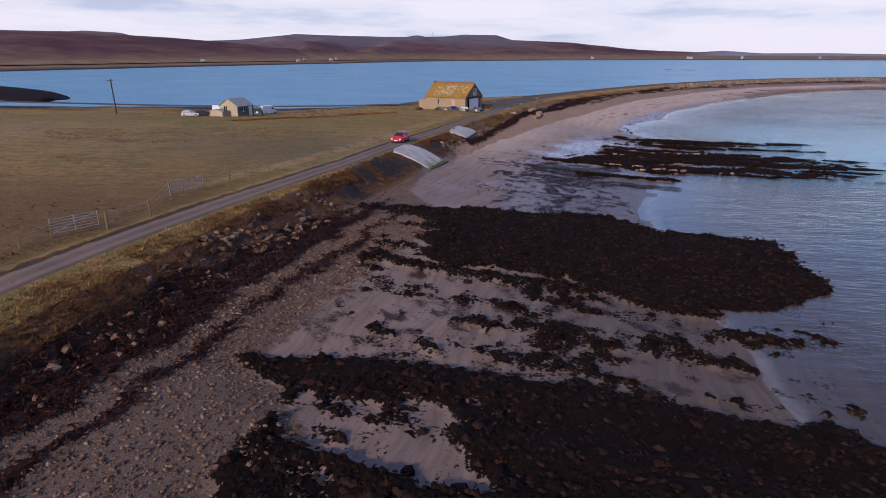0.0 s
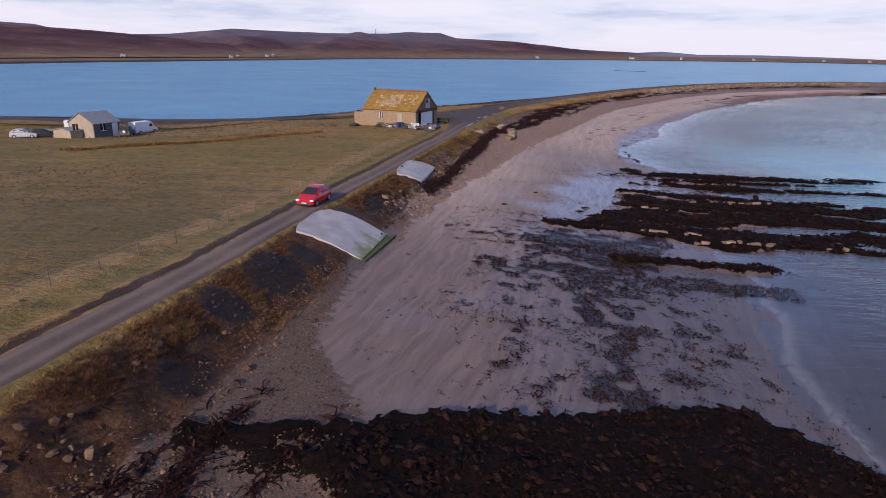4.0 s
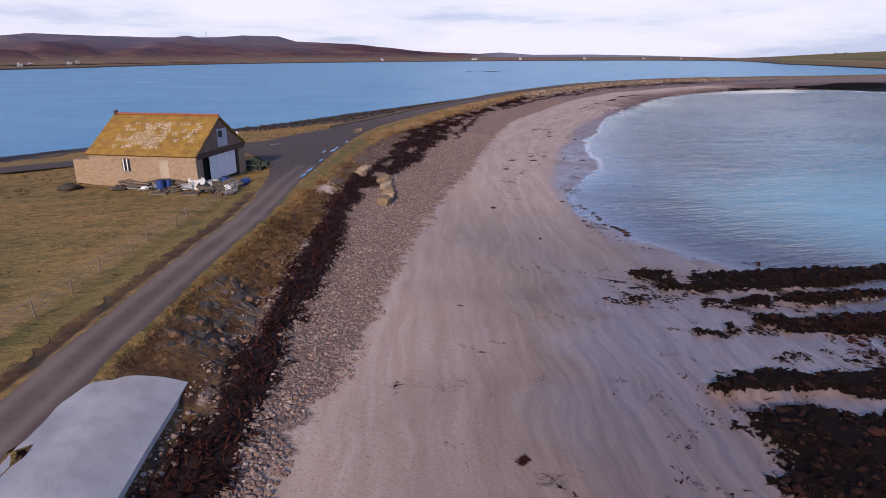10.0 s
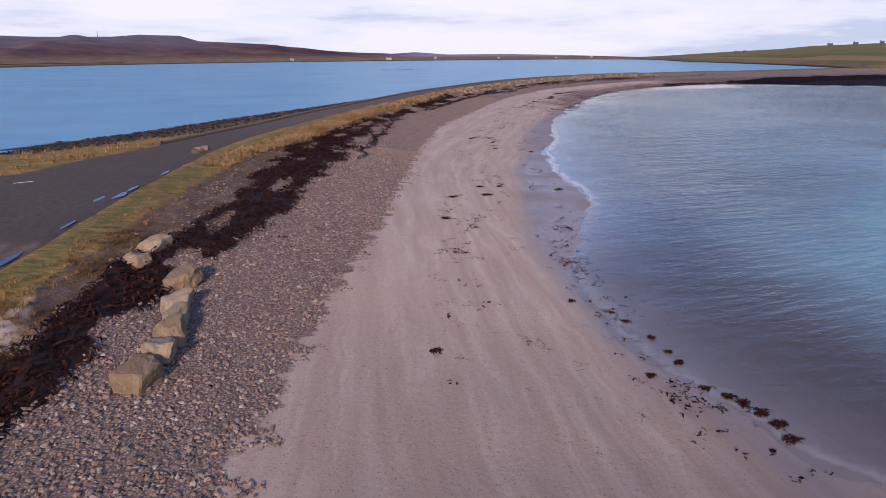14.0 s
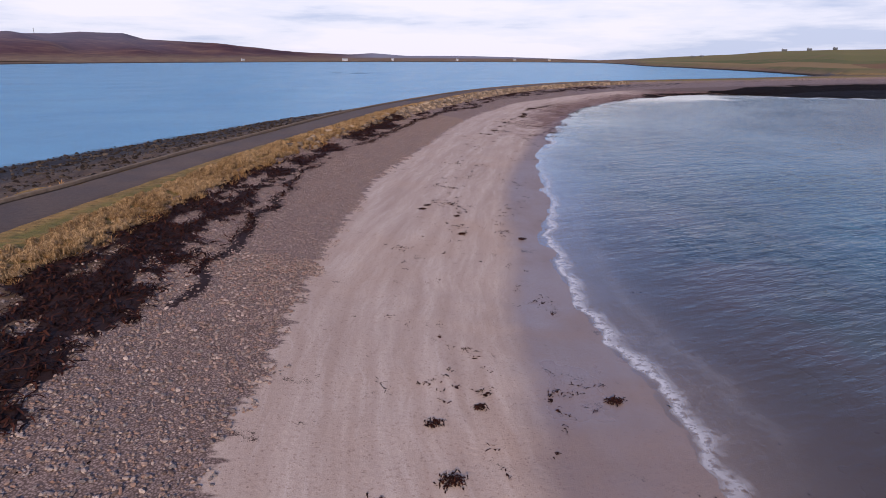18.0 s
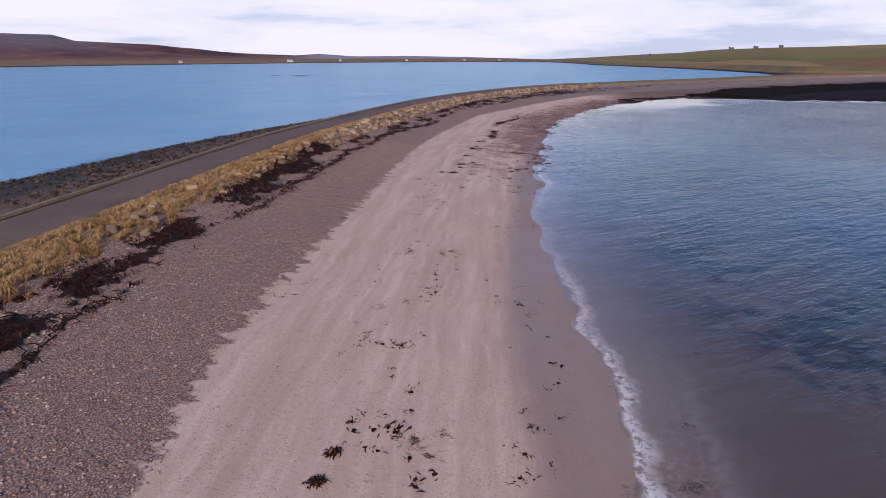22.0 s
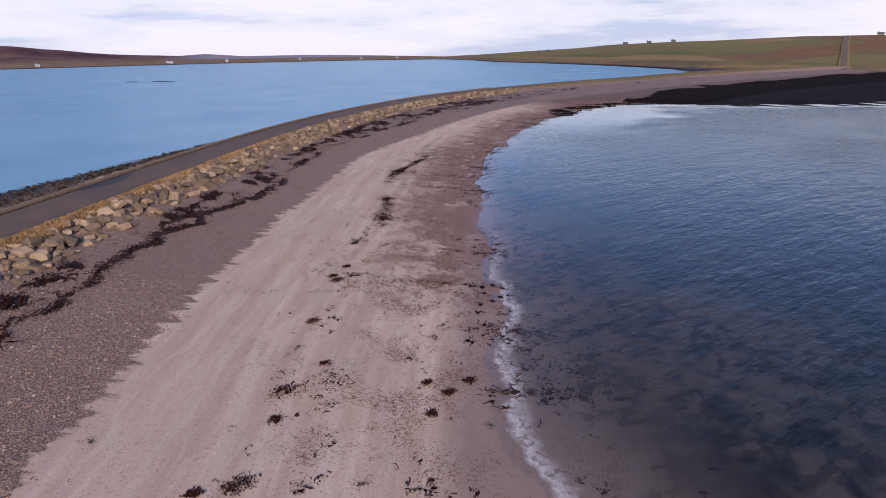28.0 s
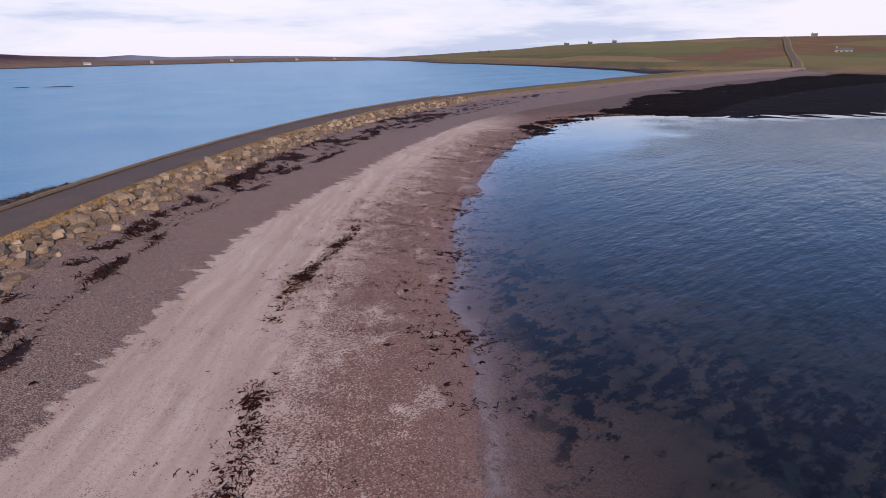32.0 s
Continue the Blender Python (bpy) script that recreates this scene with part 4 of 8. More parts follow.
    shine = k.n("BsdfGlossy", Color=(0.95, 0.95, 0.91, 1), Roughness=0.07, Normal=nrm)
    gloss = k.math("ADD", k.math("MULTIPLY", k.math("POWER", fr.outputs["Facing"], 4.6), k.span(loch, 0, 1, 0.76, 0.52)), 0.02, True)
    m = k.n("MixShader", i0=gloss, i1=under.outputs[0], i2=shine.outputs[0])
    froth = k.n("BsdfDiffuse", Color=(0.75, 0.74, 0.76, 1))
    m = k.n("MixShader", i0=foam, i1=m.outputs[0], i2=froth.outputs[0])
    still = k.n("BsdfGlossy", Roughness=0.06)
    m = k.n("MixShader", i0=k.math("MULTIPLY", k.attr("calm"), 0.5), i1=m.outputs[0], i2=still.outputs[0])
    k.t.links.new(m.outputs[0], k.t.nodes["Material Output"].inputs["Surface"])
    return k.mat


def build_water():
    X = axis((-6000, -600, 900), (-600, -120, 60), (-120, -10, 5), (-10, 150, 0.75), (150, 300, 2.0), (300, 600, 12), (600, 6000, 900))
    Y = axis((-3000, -100, 500), (-100, -4, 8), (-4, 300, 0.9), (300, 420, 3), (420, 900, 40), (900, 6000, 850))
    x, y = [a.ravel() for a in np.meshgrid(X, Y, indexing="ij")]
    d = np.full(len(x), 9.0)
    m = (x > -250) & (x < 620) & (y > -110) & (y < 460)
    z, info = relief(x[m], y[m])
    d[m] = -z
    bay = np.zeros(len(x))
    bay[m] = (info["u"] > 0) * sstep(195, 235, info["s"])
    drift = 26 * fbm(x[m] * 0.016, y[m] * 0.016, 35) * sstep(8, 30, info["u"] - shore(info["s"]))
    murk = np.zeros(len(x))
    murk[m] = (info['u'] > 0) * sstep(250, 350, info['s'] + 0.6 * info['u'] + drift)
    # pale and loch mark where the water's colour carries reflected sky
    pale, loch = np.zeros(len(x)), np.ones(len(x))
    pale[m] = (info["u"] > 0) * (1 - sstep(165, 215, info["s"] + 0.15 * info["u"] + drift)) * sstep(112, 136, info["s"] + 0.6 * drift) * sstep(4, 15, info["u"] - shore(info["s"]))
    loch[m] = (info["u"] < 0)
    calm = np.zeros(len(x))
    off = info["u"] - shore(info["s"]) + 10 * vnoise(x[m] * 0.05, y[m] * 0.05, 33) + 7 * vnoise(x[m] * 0.2, y[m] * 0.2, 34)
    calm[m] = (info["u"] > 0) * sstep(375, 425, info["s"]) * (1 - sstep(12, 30, off))
    surf = np.zeros(len(x))
    surf[m] = (info["u"] > 0) * (0.14 + 0.16 * sstep(186, 200, info["s"]) - 0.14 * sstep(252, 260, info["s"]) * (1 - sstep(272, 280, info["s"])) - 0.2 * sstep(304, 316, info["s"]) + 0.38 * sstep(186, 200, info["s"]) * (1 - sstep(228, 262, info["s"])) + 0.16 * sstep(276, 284, info["s"]) * (1 - sstep(300, 312, info["s"])))
    me = mesh_np("water", np.stack([x, y, np.zeros(len(x))], 1), grid_faces(len(X), len(Y)), [water_material()], True, dict(depth=d, weedy=bay, surf=surf, murk=murk, pale=pale, loch=loch, calm=calm))
    return tagged(new("water", me), "calm blue-grey sea with clear shallows and thin foam", "water", kind="structure")


water = build_water()


# ---- far shores ----
def far_material():
    k = Nodes("moor_and_fields")
    p = k.pos()
    rise, east = k.attr("rise"), k.attr("east")
    n1, n2 = k.noise(k.scaled(p, (1, 1, 4)), 0.006, 5), k.noise(p, 0.035, 4)
    moor = k.ramp(k.math("ADD", k.math("MULTIPLY", n1, 0.7), k.math("MULTIPLY", n2, 0.3)), (0.36, (0.042, 0.016, 0.021)), (0.5, (0.080, 0.033, 0.034)), (0.64, (0.15, 0.082, 0.055)))
    strip = k.n("CombineXYZ", X=k.math("MULTIPLY", k.attr("bearing"), 0.10), Y=k.math("MULTIPLY", k.attr("back"), 5.0))
    cells = k.n("TexVoronoi", Vector=strip.outputs[0], Scale=1.3)
    pick = k.n("SeparateColor", Color=cells.outputs["Color"]).outputs[0]
    fields = k.ramp(pick, (0.2, (0.16, 0.085, 0.04)), (0.4, (0.25, 0.165, 0.07)), (0.58, (0.100, 0.104, 0.032)), (0.85, (0.16, 0.138, 0.046)))
    fields = k.mix(k.math("MULTIPLY", k.span(n2, 0.5, 0.62), 0.45), fields, (0.20, 0.125, 0.055))
    low = k.mix(k.span(n2, 0.4, 0.62), (0.15, 0.095, 0.06), (0.21, 0.14, 0.075))
    up = k.mix(k.span(east, 0.3, 0.6), moor, fields)
    col = k.mix(k.span(k.math("ADD", rise, k.math("MULTIPLY", k.math("SUBTRACT", n1, 0.5), 22.0)), 5.0, 16.0), low, up)
    col = k.mix(k.span(k.math("MULTIPLY", rise, k.span(east, 0.5, 1.0)), 1.0, 6.0), col, fields)
    col = k.mix(k.span(rise, 1.8, 0.8), col, (0.04, 0.03, 0.026))
    # aerial haze is painted: blue-grey mixed into the land's colour
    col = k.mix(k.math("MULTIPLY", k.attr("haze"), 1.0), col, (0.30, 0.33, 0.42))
    return k.done(col, 0.95, k.bump(n2, 0.5, 3.0))


CENTRE = (40.0, 130.0)
far_r = along([(-70, 560), (-50, 507), (-40.6, 547), (-29, 630), (-17, 764), (-5.3, 1024), (12.4, 1393), (32.9, 1977), (40, 1950), (42, 1700), (44.6, 1152), (49.7, 871), (54, 690), (59, 505), (66, 470), (75, 440), (90, 440), (120, 450)])
far_el = along([(-70, 1.7), (-37, 1.56), (-30, 1.26), (-26, 0.97), (-23, 1.09), (-18, 1.6), (-10, 1.44), (-4, 1.47), (-2, 1.65), (1, 1.62), (2.5, 1.2), (8, 0.98), (13, 0.42), (16, 0.28), (19, 0.18), (21, 0.30), (24, 0.10), (29, 0.13), (34, 0.04), (41, -0.16), (44, -0.03), (47.5, 0.17), (51.5, 0.35), (54, 0.57), (58, 0.70), (62, 0.75), (67, 0.92), (73, 0.85), (81, 0.87), (120, 1.2)])


def far_height(az, r):
    """Height of the far land in bearing az (degrees) at distance r from the centre."""
    r0 = far_r(az)
    east = sstep(40, 46, az)
    reach = 1100 * (1 - east) + 520 * east
    top = 13 + (r0 + reach) * np.tan(np.radians(far_el(az)))
    k = (r - r0) / reach
    low = 1.2 + 4.5 * sstep(0.0, 0.12, k)
    h = np.where(k < 1, low + (top - low) * sstep(0.08 * (1 - east), 1.0, k) ** 1.1, top - (k - 1) * 22)
    h = h + sstep(0.1, 0.5, k) * (1 - sstep(0.75, 1.0, k)) * top * 0.14 * vnoise(az * 0.45, r / 260, 8) * (1 - 0.6 * east)
    return np.where(k < 0, -2 + 2 * sstep(-0.03, 0, k), h), k, east


M_FAR = far_material()


def build_far():
    A, K = axis((-75, 125, 0.25)), np.concatenate([[-0.04, -0.005], np.linspace(0, 0.14, 8), np.linspace(0.17, 1.25, 46)])
    az, k = [a.ravel() for a in np.meshgrid(A, K, indexing="ij")]
    east = sstep(40, 46, az)
    r = far_r(az) + k * (1100 * (1 - east) + 520 * east)
    z, _, east = far_height(az, r)
    x, y = CENTRE[0] + r * np.sin(np.radians(az)), CENTRE[1] + r * np.cos(np.radians(az))
    # amount of haze put into the colour, by bearing and distance back
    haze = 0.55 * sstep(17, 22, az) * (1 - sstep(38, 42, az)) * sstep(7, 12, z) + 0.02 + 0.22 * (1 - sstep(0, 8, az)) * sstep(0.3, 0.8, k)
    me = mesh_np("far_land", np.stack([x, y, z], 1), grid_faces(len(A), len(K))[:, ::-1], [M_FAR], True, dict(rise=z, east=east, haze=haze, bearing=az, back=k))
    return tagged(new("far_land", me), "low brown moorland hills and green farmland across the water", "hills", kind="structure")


ridge_el = along([(-75, 1.7), (-37, 1.54), (-30, 1.24), (-26, 0.95), (-21.4, 0.58), (-16.4, 0.16), (-12.2, -0.05), (-7, -0.32), (-4, -0.5)])


def build_ridge():
    """The nearer moor, running down to the loch in front of the higher hills."""
    A, K = axis((-75, -4, 0.25)), np.linspace(0, 1.5, 36)
    az, k = [a.ravel() for a in np.meshgrid(A, K, indexing="ij")]
    r = far_r(az) + 50 + k * 560
    top = np.maximum(13 + (far_r(az) + 610) * np.tan(np.radians(ridge_el(az))), 3.0)
    z = 3.5 + (top - 3.5) * np.where(k < 1, sstep(0, 1, k), 1 - (k - 1) * 1.5) + sstep(0, 0.4, k) * (1 - sstep(0.7, 1, k)) * 2.5 * vnoise(az * 0.5, k * 5, 18)
    x, y = CENTRE[0] + r * np.sin(np.radians(az)), CENTRE[1] + r * np.cos(np.radians(az))
    me = mesh_np("near_ridge", np.stack([x, y, z], 1), grid_faces(len(A), len(K))[:, ::-1], [M_FAR], True, dict(rise=z + 2, east=0 * z, haze=0 * z + 0.02, bearing=az, back=k))
    return tagged(new("near_ridge", me), "dark heather moor sloping down to the loch", "hill", kind="structure")


near_ridge = build_ridge()
far_land = build_far()


# ---- more materials ----
def asphalt():
    k = Nodes("worn_asphalt")
    p = k.pos()
    a, f, g = k.noise(p, 0.35, 5), k.noise(p, 30.0, 3), k.noise(p, 2.2, 5)
    col = k.mix(k.span(a, 0.35, 0.65), (0.100, 0.070, 0.056), (0.158, 0.114, 0.092))
    col = k.mix(k.math("MULTIPLY", k.span(f, 0.5, 0.72), 0.5), col, (0.23, 0.19, 0.17))
    col = k.mix(k.math("MULTIPLY", k.span(g, 0.58, 0.7), 0.6), col, (0.06, 0.05, 0.045))
    # darker tarmac where the attribute asks for it
    col = k.mix(k.math("MULTIPLY", k.attr("tar_dark"), k.span(g, 0.38, 0.58, 0.85, 0.5)), col, k.mix(f, (0.036, 0.029, 0.027), (0.080, 0.064, 0.058)))
    track = k.attr("track")
    col = k.mix(k.math("MULTIPLY", track, 0.5), col, (0.25, 0.195, 0.165))
    return k.done(col, k.span(a, 0.3, 0.7, 0.65, 0.9), k.bump(f, 0.4, 0.02))


def concrete():
    k = Nodes("pale_concrete")
    p = k.pos()
    a, f = k.noise(p, 0.7, 5), k.noise(p, 9.0, 4)
    col = k.mix(k.span(a, 0.35, 0.68), (0.36, 0.34, 0.335), (0.48, 0.46, 0.455))
    col = k.mix(k.math("MULTIPLY", k.span(f, 0.55, 0.75), 0.35), col, (0.33, 0.31, 0.29))
    z = k.n("SeparateXYZ", Vector=p).outputs[2]
    alga = k.math("MULTIPLY", k.span(k.math("ADD", z, k.math("MULTIPLY", k.math("SUBTRACT", a, 0.5), 3.5)), 2.6, 1.8), k.attr("green"))
    col = k.mix(k.math("MULTIPLY", alga, 0.8), col, (0.16, 0.20, 0.06))
    return k.done(col, 0.85, k.bump(f, 0.3, 0.02))


def stone_mat(name, a, b, c, scale=1.0, extra=()):
    k = Nodes(name)
    p = k.obj()
    rnd = k.n("ObjectInfo").outputs["Random"]
    isl = k.n("NewGeometry").outputs["Random Per Island"]
    r = k.math("FRACT", k.math("ADD", rnd, isl))
    n1, n2 = k.noise(p, 2.0 * scale, 5), k.noise(p, 12.0 * scale, 4)
    col = k.ramp(r, *([(0.0, a), (0.5, b), (1.0, c)] if len(extra) == 0 else [(0.0, a), (0.22, extra[0]), (0.45, b), (0.68, extra[1]), (0.85, extra[2]), (1.0, c)]))
    col = k.mix(k.math("MULTIPLY", k.span(n1, 0.45, 0.7), 0.55), col, tuple(v * 0.55 for v in b))
    col = k.mix(k.math("MULTIPLY", k.span(n2, 0.55, 0.75), 0.35), col, tuple(min(1, v * 1.5) for v in c))
    return k.done(col, 0.88, k.bump(k.math("ADD", n1, n2), 0.5, 0.06))


def blade_mat(name, a, b, c):
    k = Nodes(name)
    isl = k.n("NewGeometry").outputs["Random Per Island"]
    patch = k.noise(k.pos(), 0.25, 3)
    col = k.ramp(k.math("ADD", k.math("MULTIPLY", isl, 0.6), k.math("MULTIPLY", k.span(patch, 0.3, 0.7), 0.4)), (0.1, a), (0.5, b), (0.9, c))
    return k.done(col, 0.8)


def weed_mat(name, a, b, c, gloss=0.45):
    k = Nodes(name)
    isl = k.n("NewGeometry").outputs["Random Per Island"]
    n = k.noise(k.pos(), 9.0, 3)
    k.b.inputs["Specular IOR Level"].default_value = 0.06
    col = k.ramp(k.math("ADD", k.math("MULTIPLY", isl, 0.7), k.math("MULTIPLY", n, 0.3)), (0.15, a), (0.6, b), (0.95, c))
    return k.done(col, gloss, k.bump(n, 0.5, 0.03))


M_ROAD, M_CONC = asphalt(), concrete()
M_PEBBLE = stone_mat("beach_pebbles", (0.090, 0.060, 0.050), (0.245, 0.168, 0.138), (0.385, 0.305, 0.262), extra=((0.160, 0.140, 0.136), (0.205, 0.122, 0.094), (0.28, 0.222, 0.195)))
M_STONES = stone_mat("foreshore_stones", (0.052, 0.030, 0.021), (0.125, 0.074, 0.050), (0.24, 0.158, 0.112))
M_ARMOUR = stone_mat("armour_rock", (0.085, 0.070, 0.060), (0.175, 0.125, 0.085), (0.33, 0.25, 0.18), 0.6)
M_BLOCK = stone_mat("tan_block", (0.15, 0.100, 0.062), (0.22, 0.155, 0.100), (0.31, 0.245, 0.185), 1.0)
M_GOLD = blade_mat("dry_grass", (0.105, 0.060, 0.026), (0.26, 0.148, 0.062), (0.42, 0.265, 0.125))
M_TURF = blade_mat("field_grass", (0.110, 0.084, 0.026), (0.21, 0.150, 0.050), (0.32, 0.225, 0.088))
M_RUST = blade_mat("dead_grass", (0.052, 0.027, 0.014), (0.105, 0.053, 0.024), (0.17, 0.092, 0.040))
M_OCHRE = blade_mat("ochre_grass", (0.060, 0.034, 0.016), (0.145, 0.084, 0.036), (0.26, 0.165, 0.074))
M_KELP = weed_mat("cast_kelp", (0.008, 0.0034, 0.003), (0.028, 0.0098, 0.0075), (0.074, 0.027, 0.017), 0.7)
M_WRACK = weed_mat("bladder_wrack", (0.005, 0.003, 0.0028), (0.012, 0.006, 0.005), (0.034, 0.016, 0.012), 0.8)
M_LITTER = weed_mat("brown_wrack", (0.006, 0.004, 0.003), (0.024, 0.012, 0.008), (0.072, 0.040, 0.024), 0.75)
M_SLATE_N = simple("old_slate", (0.20, 0.15, 0.06), 0.9, 0.35, 1.5)
M_WOOD = simple("grey_timber", (0.150, 0.118, 0.086), 0.85, 0.35, 4.0)
M_DARK_WOOD = simple("dark_timber", (0.045, 0.036, 0.03), 0.8, 0.35, 4.0)
M_WHITE = simple("white_paint", (0.74, 0.74, 0.76), 0.45, 0.08, 2.0)
M_PALE = simple("pale_grey_paint", (0.42, 0.43, 0.46), 0.6, 0.15, 2.0)
M_BLUE = simple("blue_plastic", (0.022, 0.055, 0.20), 0.4, 0.25, 3.0)
M_RED = simple("red_car_paint", (0.50, 0.012, 0.022), 0.22, 0.05, 2.0, spec=0.6, bump=0.0)
M_BLACK = simple("black_rubber", (0.018, 0.018, 0.019), 0.75, 0.3, 8.0)
M_PLASTIC = simple("dark_trim", (0.03, 0.03, 0.032), 0.5, 0.2, 6.0)
M_CHROME = simple("bright_metal", (0.65, 0.65, 0.67), 0.25, 0.1, 5.0, metal=1.0)
M_GALV = simple("galvanised_steel", (0.42, 0.43, 0.44), 0.5, 0.2, 6.0, metal=0.8)
M_LAMP = simple("lamp_glass", (0.75, 0.75, 0.78), 0.12, 0.05, 4.0, spec=0.7)
M_TAIL = simple("tail_lamp", (0.30, 0.01, 0.01), 0.15, 0.1, 4.0, spec=0.6)
M_TERRA = simple("terracotta", (0.24, 0.085, 0.045), 0.85, 0.3, 3.0)
M_GREY_ROOF = simple("grey_sheet_roof", (0.22, 0.23, 0.245), 0.6, 0.15, 1.5)
M_RENDER = simple("cement_render", (0.26, 0.225, 0.175), 0.92, 0.25, 1.2)
M_GABLE = simple("brown_gable_stone", (0.20, 0.135, 0.095), 0.93, 0.45, 2.2)
M_BEAM = simple("brown_beam", (0.10, 0.062, 0.042), 0.85, 0.35, 3.0)
M_KERB = simple("weathered_kerb", (0.165, 0.118, 0.082), 0.92, 0.35, 2.5)
M_TAN_WALL = simple("tan_render", (0.34, 0.28, 0.21), 0.9, 0.15, 1.2)
M_DARK_WALL = simple("dark_grey_cladding", (0.10, 0.105, 0.11), 0.8, 0.2, 1.5)
# near-black colour that stands for the shade inside the barn
M_DOOR_SHADE = simple("doorway_shade", (0.015, 0.014, 0.013), 0.95, 0.2, 2.0)
M_CREEL = simple("creel_netting", (0.020, 0.030, 0.024), 0.9, 0.5, 12.0)


def glass_mat():
    k = Nodes("window_glass")
    k.b.inputs["Specular IOR Level"].default_value = 0.7
    n = k.noise(k.obj(), 3.0, 2)
    return k.done(k.mix(n, (0.012, 0.014, 0.017), (0.03, 0.034, 0.04)), 0.08)


def lichen_slate():
    k = Nodes("lichened_slate")
    p = k.pos()
    rnd = k.n("ObjectInfo").outputs["Random"]
    n1, n2, n3 = k.noise(p, 1.1, 5), k.noise(p, 6.0, 5, 0.65), k.noise(p, 24.0, 3)
    col = k.ramp(k.math("ADD", k.math("MULTIPLY", n1, 0.5), k.math("MULTIPLY", n2, 0.5)), (0.34, (0.150, 0.088, 0.034)), (0.5, (0.285, 0.165, 0.036)), (0.66, (0.38, 0.235, 0.055)))
    col = k.mix(k.math("MULTIPLY", rnd, 0.30), col, (0.15, 0.10, 0.055))
    return k, col, n2, n3


def slate_material(white):
    """Lichened roof slate; the white kind carries pale crusts as well."""
    k, col, n2, n3 = lichen_slate()
    if white:
        col = k.mix(k.span(k.math("ADD", k.math("MULTIPLY", n2, 0.75), k.math("MULTIPLY", n3, 0.25)), 0.50, 0.56), col, (0.50, 0.44, 0.36))
    return k.done(col, 0.93, k.bump(k.math("ADD", n2, n3), 0.6, 0.03))


def rubble_wall():
    k = Nodes("sandstone_rubble")
    p = k.obj()
    xz = k.n("CombineXYZ", X=k.n("SeparateXYZ", Vector=p).outputs[0], Y=k.n("SeparateXYZ", Vector=p).outputs[2], Z=k.n("SeparateXYZ", Vector=p).outputs[1])
    v = k.n("TexVoronoi", Vector=k.scaled(xz.outputs[0], (4.2, 9.0, 4.2)), Scale=1.0)
    e = k.n("TexVoronoi", Vector=k.scaled(xz.outputs[0], (4.2, 9.0, 4.2)), Scale=1.0)
    e.feature = "DISTANCE_TO_EDGE"
    pick = k.n("SeparateColor", Color=v.outputs["Color"]).outputs[0]
    n = k.noise(p, 5.0, 5)
    col = k.ramp(pick, (0.1, (0.235, 0.165, 0.108)), (0.5, (0.285, 0.205, 0.135)), (0.9, (0.33, 0.245, 0.165)))
    col = k.mix(k.math("MULTIPLY", k.span(k.noise(p, 0.7, 4), 0.42, 0.62), 0.5), col, (0.30, 0.222, 0.150))
    col = k.mix(k.math("MULTIPLY", k.span(n, 0.5, 0.75), 0.4), col, (0.20, 0.14, 0.09))
    col = k.mix(k.span(e.outputs["Distance"], 0.06, 0.015), col, (0.29, 0.215, 0.15))
    return k.done(col, 0.93, k.bump(k.math("ADD", k.span(e.outputs["Distance"], 0.0, 0.12), k.math("MULTIPLY", n, 0.5)), 0.45, 0.03))


M_GLASS, M_SLATE, M_SLATE_W, M_RUBBLE = glass_mat(), slate_material(False), slate_material(True), rubble_wall()


def height_at(x, y):
    return float(surface(np.array([float(x)]), np.array([float(y)]))[0][0])


def place(s, u):
    x, y = at(np.array([float(s)]), np.array([float(u)]))
    return float(x[0]), float(y[0]), height_at(x[0], y[0])


# ---- roads ----
apron = along([(-330, 0.5), (60, 0.2), (85, -0.3), (95, 0.3), (103, 0.9), (112, 1.35), (118, 1.2), (128, 0.8), (140, 0.9), (154, 0.8), (160, 1.2), (168, 2.6), (176, 4.5), (180, 7), (184, 10), (188, 12.5), (190.5, 12.5), (193, 10.2), (198, 9.2), (205, 6.8), (215, 5.4), (225, 4.6), (700, 4.6)])


